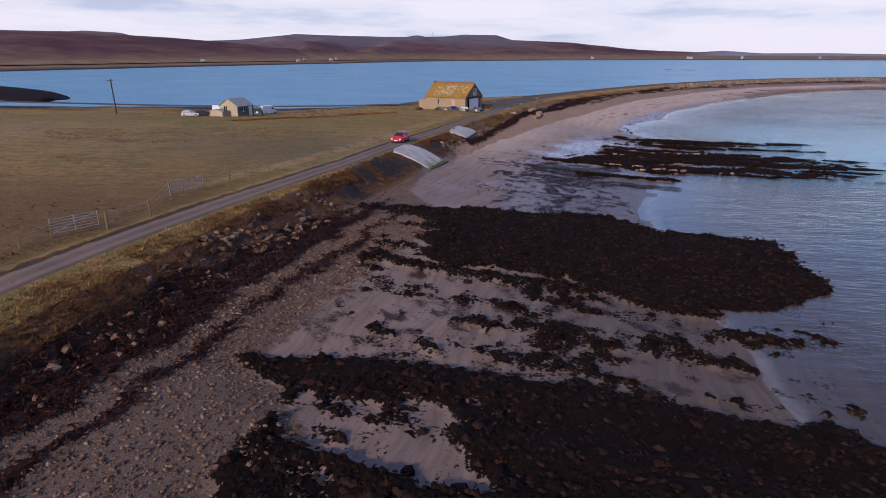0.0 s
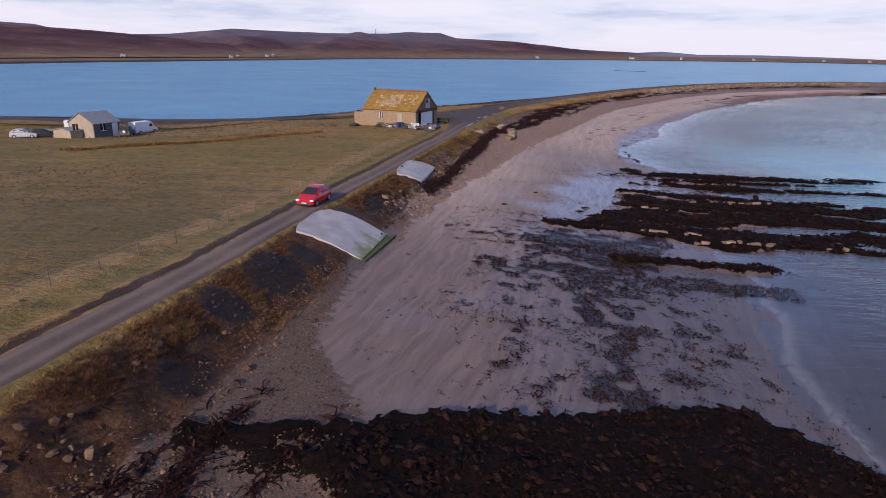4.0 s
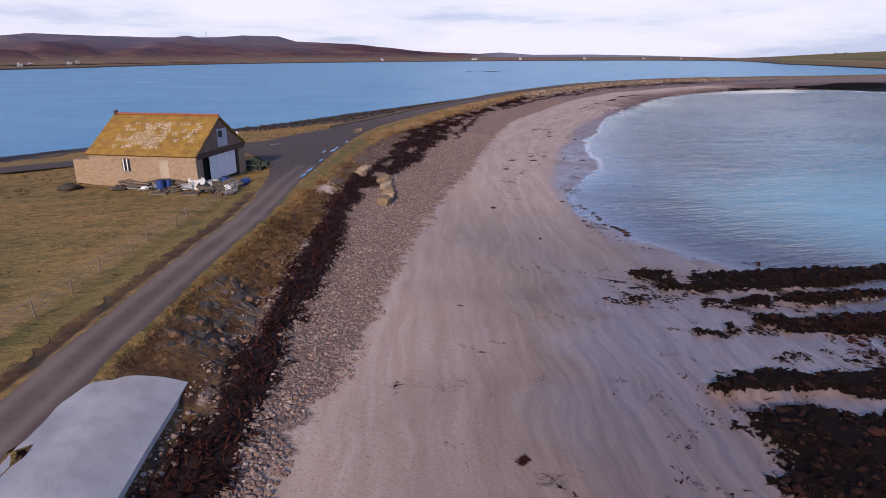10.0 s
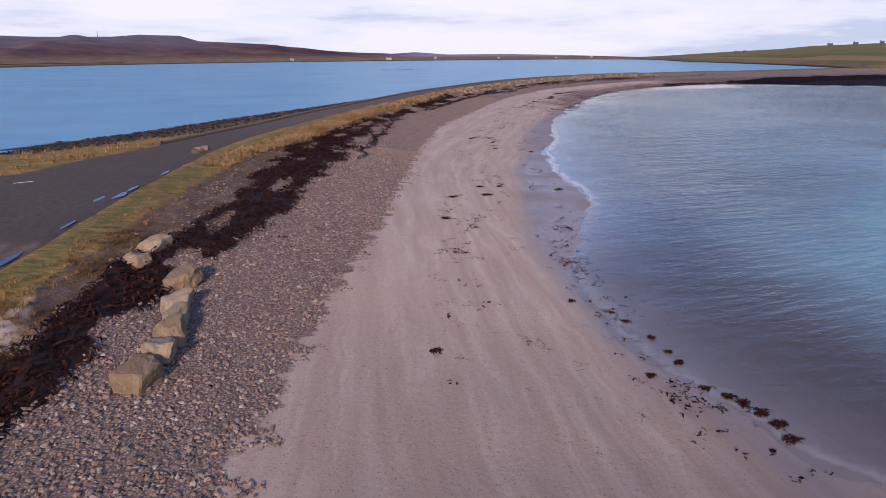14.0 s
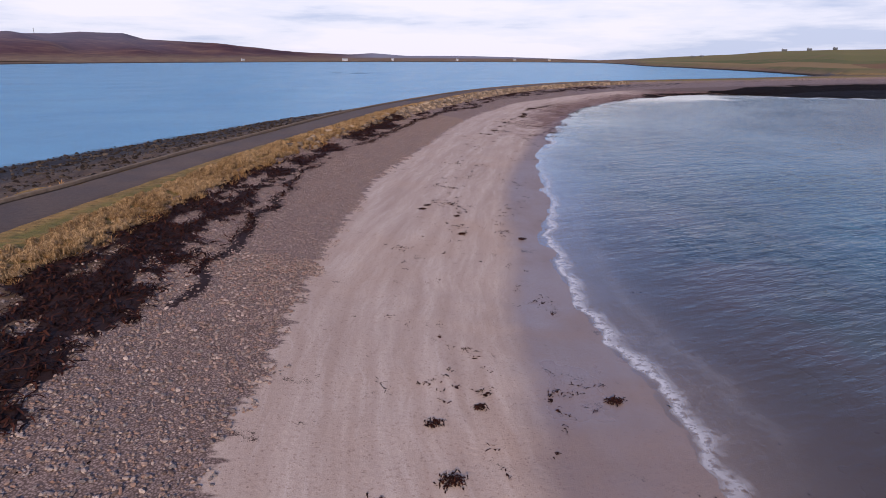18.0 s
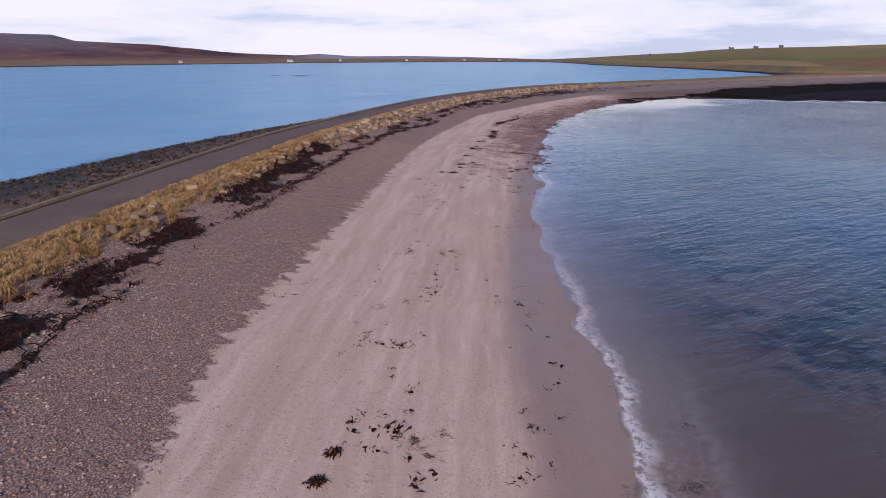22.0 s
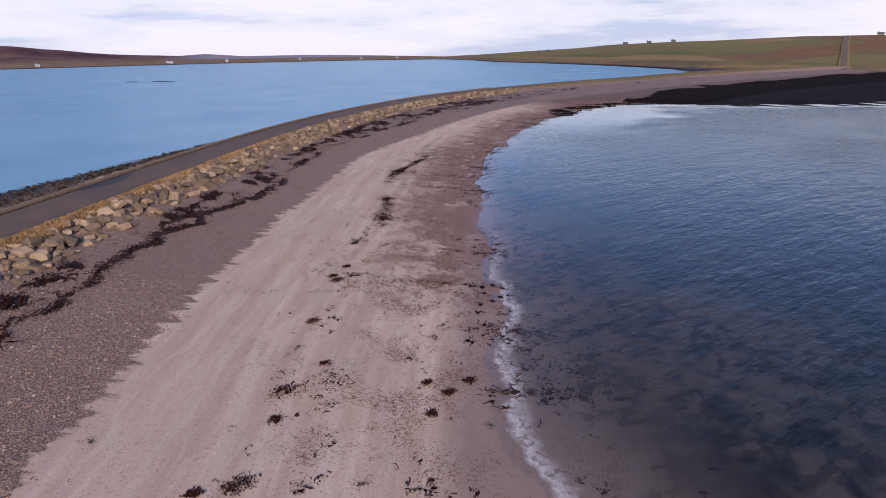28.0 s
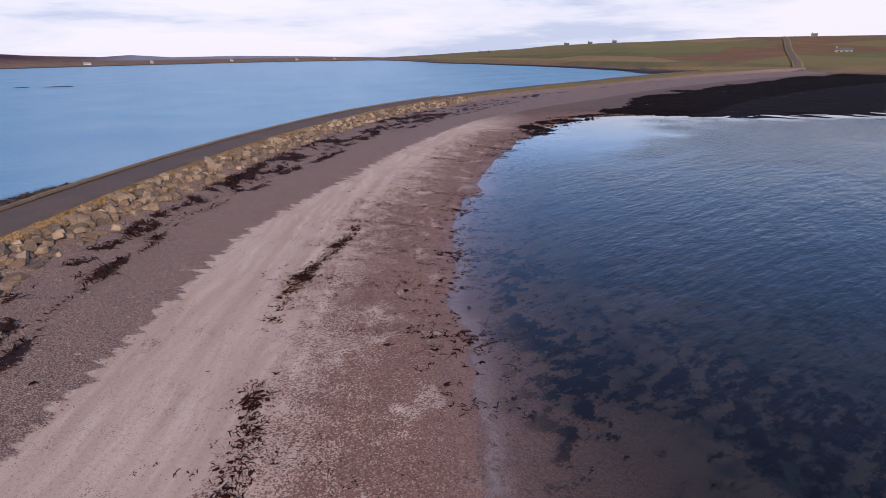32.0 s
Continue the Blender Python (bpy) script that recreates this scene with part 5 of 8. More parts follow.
def build_road():
    S = axis((-330, 40, 10), (40, 400, 0.8), (400, 690, 4))
    K = np.linspace(0, 1, 13)
    s, k = [a.ravel() for a in np.meshgrid(S, K, indexing="ij")]
    w = apron(s) + road_off(s)
    jag = 0.16 * fbm(s * 0.7, k * 0 + 3, 21)
    u = road_off(s) - k * w + jag * (np.abs(k - 0.5) * 2) ** 6
    x, y = at(s, u)
    z = road_z(s) + 0.035 - 0.02 * (2 * k - 1) ** 2 + 0.03 * (np.abs(2 * k - 1) < 0.99) - 0.05 * (np.abs(2 * k - 1) > 0.99)
    pos = k * w
    tr = np.exp(-((pos - 0.5) / 0.24) ** 2) + np.exp(-((pos - 1.65) / 0.24) ** 2)
    tr = tr * (s < 175)
    # darker from the junction on, less so along the causeway
    me = mesh_np("road", np.stack([x, y, z], 1), grid_faces(len(S), len(K)), [M_ROAD], True, dict(track=tr, tar_dark=sstep(158, 176, s) * (1 - 0.62 * sstep(205, 235, s))))
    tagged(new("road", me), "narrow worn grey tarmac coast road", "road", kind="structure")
    P = spline([(8, 160.0), (2.5, 157.0), (-5, 153.0), (-12, 149.2), (-27, 142.8), (-39, 139.8), (-57, 138.5), (-85, 142), (-130, 150)], 16)
    d = np.gradient(P, axis=0)
    d /= np.linalg.norm(d, axis=1)[:, None]
    Q = np.linspace(-1.9, 1.9, 7)
    xx = P[:, None, 0] - d[:, None, 1] * Q
    yy = P[:, None, 1] + d[:, None, 0] * Q
    zz = relief(xx.ravel(), yy.ravel())[0] + 0.10
    zz = np.maximum(zz, 2.9) - 0.05 * (np.abs(np.tile(Q, len(P))) > 1.8)
    me = mesh_np("side_road", np.stack([xx.ravel(), yy.ravel(), zz], 1), grid_faces(len(P), len(Q))[:, ::-1], [M_ROAD], True, dict(track=np.zeros(zz.size), tar_dark=np.ones(zz.size)))
    tagged(new("side_road", me), "narrow tarmac side road along the loch shore", "road", kind="structure")


build_road()


def build_kerb():
    """Low concrete kerb along the loch side of the causeway road."""
    S = axis((207, 470, 1.0))
    prof = [(0.0, 0.02), (0.02, 0.22), (0.06, 0.25), (0.30, 0.25), (0.34, 0.20), (0.36, -0.9)]
    rows = []
    for du, dz in prof:
        x, y = at(S, -apron(S) - 0.02 - du)
        rows.append(np.stack([x, y, road_z(S) + dz + 0.015 * vnoise(S * 0.8, S * 0, 33)], 1))
    v = np.stack(rows, 1).reshape(-1, 3)
    me = mesh_np("kerb", v, grid_faces(len(S), len(prof))[:, ::-1], [M_KERB], False, dict(green=np.zeros(len(v))))
    tagged(new("kerb", me), "low weathered concrete kerb beside the causeway road", "kerb", kind="structure")


build_kerb()


def build_slab(name, s0, s1, u0, u1, green, lean, lab):
    """Concrete revetment slab cast on the bank, its upper corners rounded."""
    S, K = np.linspace(s0, s1, 25), np.linspace(0, 1, 25)
    s, k = [a.ravel() for a in np.meshgrid(S, K, indexing="ij")]
    fr = (s - s0) / (s1 - s0)
    inset = (0.45 * np.abs(2 * fr - 1) ** 4 + 0.10 * fbm(s * 0.9, k * 0 + 1, 31)) * sstep(0.45, 0.0, k)
    u = u0 + inset + (u1 - u0) * k - 0.3 * (fr - 0.5)
    s = s + lean * k
    s = s + (2 * fr - 1) * (0.10 * np.sin(np.pi * k) + 0.07 * fbm(k * 4, fr * 0 + 9, 32)) * np.abs(2 * fr - 1)
    x, y = at(s, u)
    z = relief(x, y, s, u)[0].reshape(len(S), len(K))
    z = z.mean(0, keepdims=True) * 0.5 + z * 0.5
    for _ in range(4):
        z[:, 1:-1] = (z[:, :-2] + z[:, 1:-1] + z[:, 2:]) / 3
    z = z.ravel() + 0.095 + 0.015 * fbm(x * 0.9, y * 0.9, 34)
    top = np.stack([x, y, z], 1)
    n, m = len(S), len(K)
    f = grid_faces(n, m)[:, ::-1]
    low = top - np.array([0, 0, 0.22])
    rim = [i * m for i in range(n)] + [(n - 1) * m + j for j in range(1, m)] + [i * m + m - 1 for i in range(n - 2, -1, -1)] + [j for j in range(m - 2, 0, -1)]
    nxt = rim[1:] + rim[:1]
    side = np.array([(a, b, b + n * m, a + n * m) for a, b in zip(rim, nxt)])
    v = np.vstack([top, low])
    me = mesh_np(name, v, np.vstack([f, side]), [M_CONC], False, dict(green=np.full(len(v), green)))
    ob = tagged(new(name, me), lab, "concrete slab")
    return ob


slab = build_slab("concrete_slab", 104.3, 110.0, 1.05, 5.5, 1.0, 1.2, "large pale concrete slab on the bank, green algae at its foot")
M_ALGA = simple("green_alga", (0.075, 0.085, 0.030), 0.9, 0.5, 2.0)
fx, fy = at(np.linspace(105.3, 111.5, 9), np.full(9, 5.70))
bm = bmesh.new()
for xa, ya, xb, yb in zip(fx[:-1], fy[:-1], fx[1:], fy[1:]):
    d0 = Vector((xb - xa, yb - ya, 0))
    r = bmesh.ops.create_cube(bm, size=1)
    bmesh.ops.scale(bm, vec=(d0.length + 0.01, 0.42, 0.5), verts=r["verts"])
    bmesh.ops.transform(bm, matrix=Matrix.Translation(((xa + xb) / 2, (ya + yb) / 2, 1.26)) @ d0.to_track_quat("X", "Z").to_matrix().to_4x4(), verts=r["verts"])
part("footing", bm, M_ALGA, slab, "footing green with algae")
build_slab("concrete_slab", 125.6, 132.9, 1.3, 3.9, 0.12, 1.3, "pale concrete slab with a sloping apron on the road bank")


# ---- barn ----
def barn():
    L, W, HE, HR, T = 9.7, 8.2, 2.45, 5.15, 0.5
    b = thing("barn", pose(-8.55, 136.85, 3.08, 0, 0, -25.9), "old sandstone barn with a lichened slate roof and white door", "barn")
    # long wall to the field, round its window
    wx, ww, wz, wh = 3.0, 0.75, 0.95, 1.05
    bm = bmesh.new()
    xs, zs = (0, wx, wx + ww, L), (-0.4, wz, wz + wh, HE)
    front = [[bm.verts.new((x, 0, z)) for z in zs] for x in xs]
    back = [[bm.verts.new((x, T, z)) for z in zs] for x in xs]
    for i in range(3):
        for j in range(3):
            if (i, j) != (1, 1):
                bm.faces.new((front[i][j], front[i + 1][j], front[i + 1][j + 1], front[i][j + 1]))
                bm.faces.new((back[i][j + 1], back[i + 1][j + 1], back[i + 1][j], back[i][j]))
    ring = lambda g: [g[i][0] for i in range(3)] + [g[3][j] for j in range(3)] + [g[3 - i][3] for i in range(3)] + [g[0][3 - j] for j in range(3)]
    hole = lambda g: [g[1][1], g[2][1], g[2][2], g[1][2]]
    for pick in (ring, hole):
        a, c = pick(front), pick(back)
        for i in range(len(a)):
            bm.faces.new((a[i], c[i], c[(i + 1) % len(a)], a[(i + 1) % len(a)]))
    bmesh.ops.recalc_face_normals(bm, faces=bm.faces)
    part("wall", bm, M_RUBBLE, b, "sandstone rubble long wall")
    win = part("window", box(wx, wx + ww, 0.18, 0.22, wz, wz + wh), M_GLASS, b, "small dark two-light window")
    for c in (0.04, ww / 2, ww - 0.04):
        part("mullion", box(wx + c - 0.04, wx + c + 0.04, 0.10, 0.17, wz, wz + wh, 0.01), M_WHITE, win)
    part("sill", box(wx - 0.08, wx + ww + 0.08, -0.06, 0.18, wz - 0.1, wz, 0.01), M_RENDER, win)
    part("blocked_door", box(6.4, 7.2, -0.012, 0.1, 0.0, 1.95), M_TAN_WALL, b, "blocked doorway with paler stone")
    part("wall", box(0, L, W - T, W, -0.4, HE), M_RUBBLE, b)

    part("wall", box(0, T, T + 0.003, W - T - 0.003, -0.4, HE), M_RUBBLE, b)
    part("pier", box(L - T, L, T + 0.003, 0.95, -0.4, HE - 0.05), M_RUBBLE, b)
    part("pier", box(L - T, L, 7.0, W - T - 0.003, -0.4, HE - 0.05), M_RUBBLE, b)
    for x0, x1 in ((0.0, T), (L - T, L)):
        bm = bmesh.new()
        a = [bm.verts.new((x0, y, z)) for y, z in ((0.0, HE), (W, HE), (W / 2, HR))]
        c = [bm.verts.new((x1, y, z)) for y, z in ((0.0, HE), (W, HE), (W / 2, HR))]
        bm.faces.new(a[::-1])
        bm.faces.new(c)
        for i in range(3):
            bm.faces.new((a[i], a[(i + 1) % 3], c[(i + 1) % 3], c[i]))
        bmesh.ops.recalc_face_normals(bm, faces=bm.faces)
        part("gable", bm, M_GABLE, b, "brown stone gable")
    part("lintel", box(L - 0.42, L + 0.10, 0.1, W - 0.1, HE - 0.42, HE - 0.02, 0.02), M_BEAM, b, "brown timber beam over the doorway")
    # panel behind the opening, coloured as the shade within
    part("shade_panel", box(L - 0.40, L - 0.36, 0.95, 7.0, -0.3, HE - 0.42), M_DOOR_SHADE, b, "near-black panel standing in for shade in the open doorway")
    door = part("door", box(L - 0.16, L - 0.08, 2.2, 6.55, -0.1, HE - 0.42, 0.01), M_WHITE, b, "wide white sliding door")
    for y in (3.3, 4.4, 5.5):
        part("batten", box(L - 0.08, L - 0.05, y - 0.04, y + 0.04, -0.05, HE - 0.46), M_WHITE, door)
    part("post", box(L - 0.22, L + 0.02, 6.6, 6.95, -0.2, HE - 0.42, 0.01), M_DARK_WOOD, b)
    hatch = part("hatch", box(L + 0.004, L + 0.06, 3.6, 5.2, HE + 0.15, HE + 1.65, 0.01), M_PALE, b, "pale grey loft hatch")
    part("hatch_panel", box(L + 0.06, L + 0.08, 3.75, 4.35, HE + 0.95, HE + 1.5), M_DARK_WOOD, hatch)
    # lean-to stub at the far end
    part("outshot_wall", box(-1.9, -0.003, 0.4, 0.85, -0.4, 1.75), M_RUBBLE, b, "roofless rubble lean-to")
    part("outshot_wall", box(-1.9, -1.45, 0.853, 5.6, -0.4, 1.55), M_RUBBLE, b)
    part("outshot_wall", box(-1.9, -0.003, 5.603, 6.0, -0.4, 1.55), M_RUBBLE, b)
    # roof
    slope = math.atan2(HR - HE, W / 2)
    run = math.hypot(HR - HE, W / 2) + 0.22
    for side in (0, 1):
        y0, z0 = (-0.16, HE - 0.12) if side == 0 else (W + 0.16, HE - 0.12)
        m = pose(0, y0, z0) @ pose(0, 0, 0, math.degrees(slope), 0, 0) if side == 0 else pose(L, y0, z0, 0, 0, 180) @ pose(0, 0, 0, math.degrees(slope), 0, 0)
        bm = box(-0.12, L + 0.12, 0.0, run, -0.10, 0.0)
        bmesh.ops.transform(bm, matrix=m, verts=bm.verts)
        roof = part("roof", bm, M_SLATE, b, "lichen-yellow stone slate roof")
        rows, cols = 12, 21
        w, h = (L + 0.3) / cols, run / rows
        rnd = random.Random(40 + side)
        if side == 0:
            me = bpy.data.meshes.new("slate")
            bm = box(0, w - 0.012, -0.06, h + 0.05, 0.012, 0.04)
            for v in bm.verts:
                if v.co.y > h * 0.5:
                    v.co.z -= 0.022
            bm.to_mesh(me)
            bm.free()
            me.materials.append(M_SLATE)
            mw = me.copy()
            mw.materials[0] = M_SLATE_W
            for r in range(rows):
                for c in range(cols):
                    x = -0.15 + (c - 0.5 * (r % 2) * (c > 0)) * w
                    fx, fy = (x + w / 2) / L, (r + 0.5) / rows
                    pale = (0.15 < fx < 0.62 and 0.2 < fy < 0.85 and rnd.random() < 0.62 * min(1, 3.2 * (fx - 0.12)) + 0.15) or (0.62 <= fx < 0.9 and 0.3 < fy < 0.85 and rnd.random() < 0.5)
                    ob = new("slate", mw if pale else me)
                    ob.parent = roof
                    ob.matrix_basis = m @ pose(x + rnd.uniform(-0.008, 0.008), r * h, rnd.uniform(0, 0.008), 0, 0, rnd.uniform(-0.6, 0.6))
        else:
            bm = bmesh.new()
            for r in range(rows):
                for c in range(cols):
                    x = -0.15 + (c - 0.5 * (r % 2) * (c > 0)) * w
                    box_bm(bm, x, x + w - 0.012, r * h - 0.06, r * h + h + 0.03, 0.004, 0.03)
            bmesh.ops.transform(bm, matrix=m, verts=bm.verts)
            tagged(part("slates", bm, M_SLATE_N, roof), kind="stuff")
    for i in range(24):
        x = -0.12 + i * (L + 0.24) / 24
        bm = cyl(0.11, 0.11, 0, (L + 0.24) / 24 - 0.015, 8, pose(x, W / 2, HR + 0.10, 0, 90, 0))
        part("ridge_tile", bm, M_TERRA, b)
    part("chimney_stub", box(-0.05, 0.17, W / 2 - 0.14, W / 2 + 0.14, HR + 0.0, HR + 0.38, 0.02), M_DARK_WOOD, b, "dark stub at the ridge end")
    return b


barn()


def pallet(m, lab="weathered wooden pallet lying on a scrap heap"):
    t = thing("pallet", m, lab, "pallet", "scrap beside the barn")
    for i in range(5):
        part("board", box(i * 0.26, i * 0.26 + 0.16, 0, 1.1, 0.11, 0.13), M_WOOD, t)
    for y in (0.0, 0.5, 1.0):
        part("bearer", box(0, 1.2, y, y + 0.1, 0, 0.108), M_WOOD, t)
    return t


def barrel(m, lab="blue plastic barrel standing by the barn"):
    t = thing("barrel", m, lab, "barrel", "scrap beside the barn")
    part("body", cyl(0.29, 0.29, 0, 0.88, 16), M_BLUE, t, smooth=False)
    for z in (0.28, 0.58):
        part("hoop", cyl(0.305, 0.305, z, z + 0.04, 16), M_BLUE, t)
    part("lid", cyl(0.27, 0.25, 0.88, 0.92, 16), M_PLASTIC, t)
    return t


def lump(name, m, size, mat, lab, cat, group="", seed=0, rough=0.25):
    """A sagging sack, boulder or heap: a displaced ball, flat below."""
    bm = bmesh.new()
    bmesh.ops.create_icosphere(bm, subdivisions=3, radius=1)
    rnd = Vector((seed * 3.1, seed * 1.7, 0))
    for v in bm.verts:
        d = 1 + rough * noise.noise(v.co * 1.3 + rnd) + rough * 0.5 * noise.noise(v.co * 3.1 + rnd)
        v.co = Vector((v.co.x * size[0] * d, v.co.y * size[1] * d, max(v.co.z * d, -0.35) * size[2]))
    me = bpy.data.meshes.new(name)
    bm.to_mesh(me)
    bm.free()
    me.materials.append(mat)
    me.polygons.foreach_set("use_smooth", [True] * len(me.polygons))
    ob = new(name, me)
    ob.matrix_basis = m
    return tagged(ob, lab, cat, group)


def crate(m, mat, size, lab, cat="crate"):
    t = thing("crate", m, lab, cat, "scrap beside the barn")
    w, d, h = size
    for x0, x1, y0, y1 in ((0, w, 0, 0.03), (0, w, d - 0.03, d), (0, 0.03, 0.033, d - 0.033), (w - 0.03, w, 0.033, d - 0.033)):
        part("side", box(x0, x1, y0, y1, 0, h), mat, t)
    part("base", box(0.033, w - 0.033, 0.033, d - 0.033, 0, 0.04), mat, t)
    part("rim", box(-0.02, w + 0.02, -0.02, 0.0 - 0.002, h - 0.06, h), mat, t)
    return t


def creel(m, lab="dark netted lobster creel in a heap"):
    t = thing("creel", m, lab, "lobster creel", "creels by the barn")
    part("base", box(0, 0.9, 0, 0.55, 0, 0.05), M_WOOD, t)
    bm = bmesh.new()
    n, pts = 7, []
    for x in (0.03, 0.87):
        pts.append([bm.verts.new((x, 0.275 - 0.25 * math.cos(math.pi * i / n), 0.05 + 0.40 * math.sin(math.pi * i / n))) for i in range(n + 1)])
    for i in range(n):
        bm.faces.new((pts[0][i], pts[0][i + 1], pts[1][i + 1], pts[1][i]))
    bm.faces.new(pts[0][::-1])
    bm.faces.new(pts[1])
    part("netting", bm, M_CREEL, t)
    for x in (0.0, 0.43, 0.86):
        part("hoop", box(x, x + 0.04, 0.0, 0.55, 0.44, 0.48), M_WOOD, t)
    return t


def gz(x, y, dz=0.0):
    return height_at(x, y) + dz


def clutter():
    rnd = random.Random(7)
    for i, (x, y, dz) in enumerate(((-5.4, 134.0, 0), (-4.6, 133.4, 0), (-4.7, 133.5, 0.14), (-3.6, 132.6, 0), (-3.2, 132.9, 0.14), (-1.9, 131.5, 0), (0.4, 130.6, 0), (1.6, 130.3, 0), (1.7, 130.4, 0.14), (1.5, 130.2, 0.28), (3.0, 130.0, 0))):
        pallet(pose(x, y, gz(x, y, dz + 0.03), rnd.uniform(-3, 3), rnd.uniform(-3, 3), rnd.uniform(0, 180)))
    for x, y in ((-2.6, 131.9), (2.2, 133.2), (2.75, 133.0), (-2.1, 132.4)):
        barrel(pose(x, y, gz(x, y), 0, 0, rnd.uniform(0, 90)))
    barrel(pose(3.5, 133.4, gz(3.5, 133.4) + 0.28, 0, 90, 60), "blue plastic barrel lying by the barn door")
    crate(pose(-0.3, 131.9, gz(-0.3, 131.9), 0, 0, 20), M_WHITE, (1.1, 1.0, 0.85), "white plastic fish bin beside the barn", "fish bin")
    crate(pose(-4.3, 134.2, gz(-4.3, 134.2), 0, 0, -30), M_PALE, (0.8, 0.5, 0.35), "pale grey fish box on the scrap heap", "fish box")
    crate(pose(1.2, 132.4, gz(1.2, 132.4), 0, 0, 50), M_PALE, (0.9, 0.7, 0.6), "pale grey bin beside the barn", "bin")
    lump("sack", pose(2.6, 131.6, gz(2.6, 131.6, 0.2), 0, 0, 20), (0.65, 0.5, 0.42), M_WHITE, "white builder's sack slumped by the barn door", "sack", "scrap beside the barn", 3)
    lump("sack", pose(-3.9, 133.0, gz(-3.9, 133.0, 0.12), 0, 0, 70), (0.45, 0.3, 0.25), M_WHITE, "white sack on the scrap heap", "sack", "scrap beside the barn", 4)
    lump("net_heap", pose(0.9, 131.3, gz(0.9, 131.3, 0.15), 0, 0, 0), (0.55, 0.45, 0.35), M_CREEL, "dark heap of old fishing net", "net", "scrap beside the barn", 5, 0.5)
    lump("net_heap", pose(-5.9, 133.6, gz(-5.9, 133.6, 0.15), 0, 0, 0), (0.5, 0.4, 0.3), M_DARK_WOOD, "dark heap of old fishing net", "net", "scrap beside the barn", 6, 0.5)
    lump("net_heap", pose(-9.8, 134.9, gz(-9.8, 134.9, 0.15), 0, 0, 30), (0.9, 0.6, 0.4), M_DARK_WOOD, "dark heap of burnt scrap in the grass", "scrap heap", "", 8, 0.4)
    lump("stone_heap", pose(-1.5, 132.6, gz(-1.5, 132.6, 0.1), 0, 0, 0), (0.8, 0.6, 0.35), M_STONES, "heap of rubble stones by the barn wall", "stones", "scrap beside the barn", 9, 0.5)
    for i in range(22):
        f = rnd.random()
        x, y = -5.6 + 8.8 * f + rnd.uniform(-0.3, 0.3), 134.0 - 3.6 * f + rnd.uniform(-0.7, 0.7)
        pallet(pose(x, y, gz(x, y, rnd.uniform(0.05, 0.4)), rnd.uniform(-22, 22), rnd.uniform(-22, 22), rnd.uniform(0, 180)), "broken weathered pallet tipped on the scrap heap")
    for i in range(16):
        f = rnd.random()
        x, y = -5.8 + 9.0 * f, 133.8 - 3.6 * f + rnd.uniform(-0.9, 0.9)
        ob = part("plank", box(-0.9, 0.9, -0.08, 0.08, 0, 0.035, 0.006), M_PALE if i % 4 == 0 else M_WOOD)
        ob.matrix_basis = pose(x, y, gz(x, y, rnd.uniform(0.12, 0.5)), rnd.uniform(-15, 15), rnd.uniform(-22, 22), rnd.uniform(0, 180))
        tagged(ob, "loose weathered plank on the scrap heap", "plank", "scrap beside the barn")
    for x, y, a in ((-0.9, 131.6, 15), (0.6, 131.6, 70), (-3.0, 132.6, 40)):
        crate(pose(x, y, gz(x, y, 0.1), 6, -5, a), M_DARK_WOOD if a > 60 else M_PALE, (0.7, 0.5, 0.4), "battered fish box on the scrap heap", "fish box")
    for i in range(12):
        x, y = 3.2 + 0.55 * (i % 4) + rnd.uniform(-0.2, 0.2), 140.6 + 0.8 * ((i // 4) % 2) + rnd.uniform(-0.15, 0.15)
        creel(pose(x, y, gz(x, y, 0.45 * (i // 8) + 0.03), 0, 0, rnd.uniform(-25, 25)))
    crate(pose(4.6, 142.4, gz(4.6, 142.4), 0, 0, 10), M_WHITE, (0.8, 0.5, 0.3), "white fish box beside the creels", "fish box")


clutter()


# ---- fences, pole, sign, gate ----
def post_bm(h, r):
    bm = cyl(r, r * 0.85, -0.4, h, 7)
    for v in bm.verts:
        v.co.x += 0.012 * math.sin(v.co.z * 5)
    return bm


def fence(pts, lab, group, h=0.86, r=0.042, wires=3, seed=1):
    rnd = random.Random(seed)
    f = thing("fence", Matrix.Identity(4), lab, "fence", group)
    me = bpy.data.meshes.new("post")
    bm = post_bm(h, r)
    bm.to_mesh(me)
    bm.free()
    me.materials.append(M_WOOD)
    tops = []
    for x, y in pts:
        z = height_at(x, y)
        ob = new("post", me)
        ob.parent = f
        ob.matrix_basis = pose(x, y, z, rnd.uniform(-4, 4), rnd.uniform(-4, 4), rnd.uniform(0, 360))
        tops.append(Vector((x, y, z)))
    for w in range(wires):
        hz = h * (0.35 + 0.28 * w)
        bm = bmesh.new()
        for a, b in zip(tops[:-1], tops[1:]):
            d = b - a
            q = d.to_track_quat("Z", "Y").to_matrix().to_4x4()
            c = cyl(0.006, 0.006, 0, d.length, 4, Matrix.Translation(a + Vector((0, 0, hz))) @ q)
            tmp = bpy.data.meshes.new("t")
            c.to_mesh(tmp)
            c.free()
            bm.from_mesh(tmp)
            bpy.data.meshes.remove(tmp)
        part("wire", bm, M_GALV, f)
    return f


fence([place(s, -3.9 - 0.5 * (s < 100) + 0.25 * math.sin(s))[:2] for s in np.arange(78, 161, 2.75)],
      "roadside post and wire fence of grey wooden posts", "field fences", seed=2)
fence([(-24.2, 33.5), (-24.0, 36.0)], "short run of post and wire fence by the gate", "field fences", seed=3)
fence([(-22.0, 38.6), (-20.6, 41.5), (-22.0, 47.5)], "short run of post and wire fence by the gate", "field fences", h=1.25, r=0.08, seed=4)
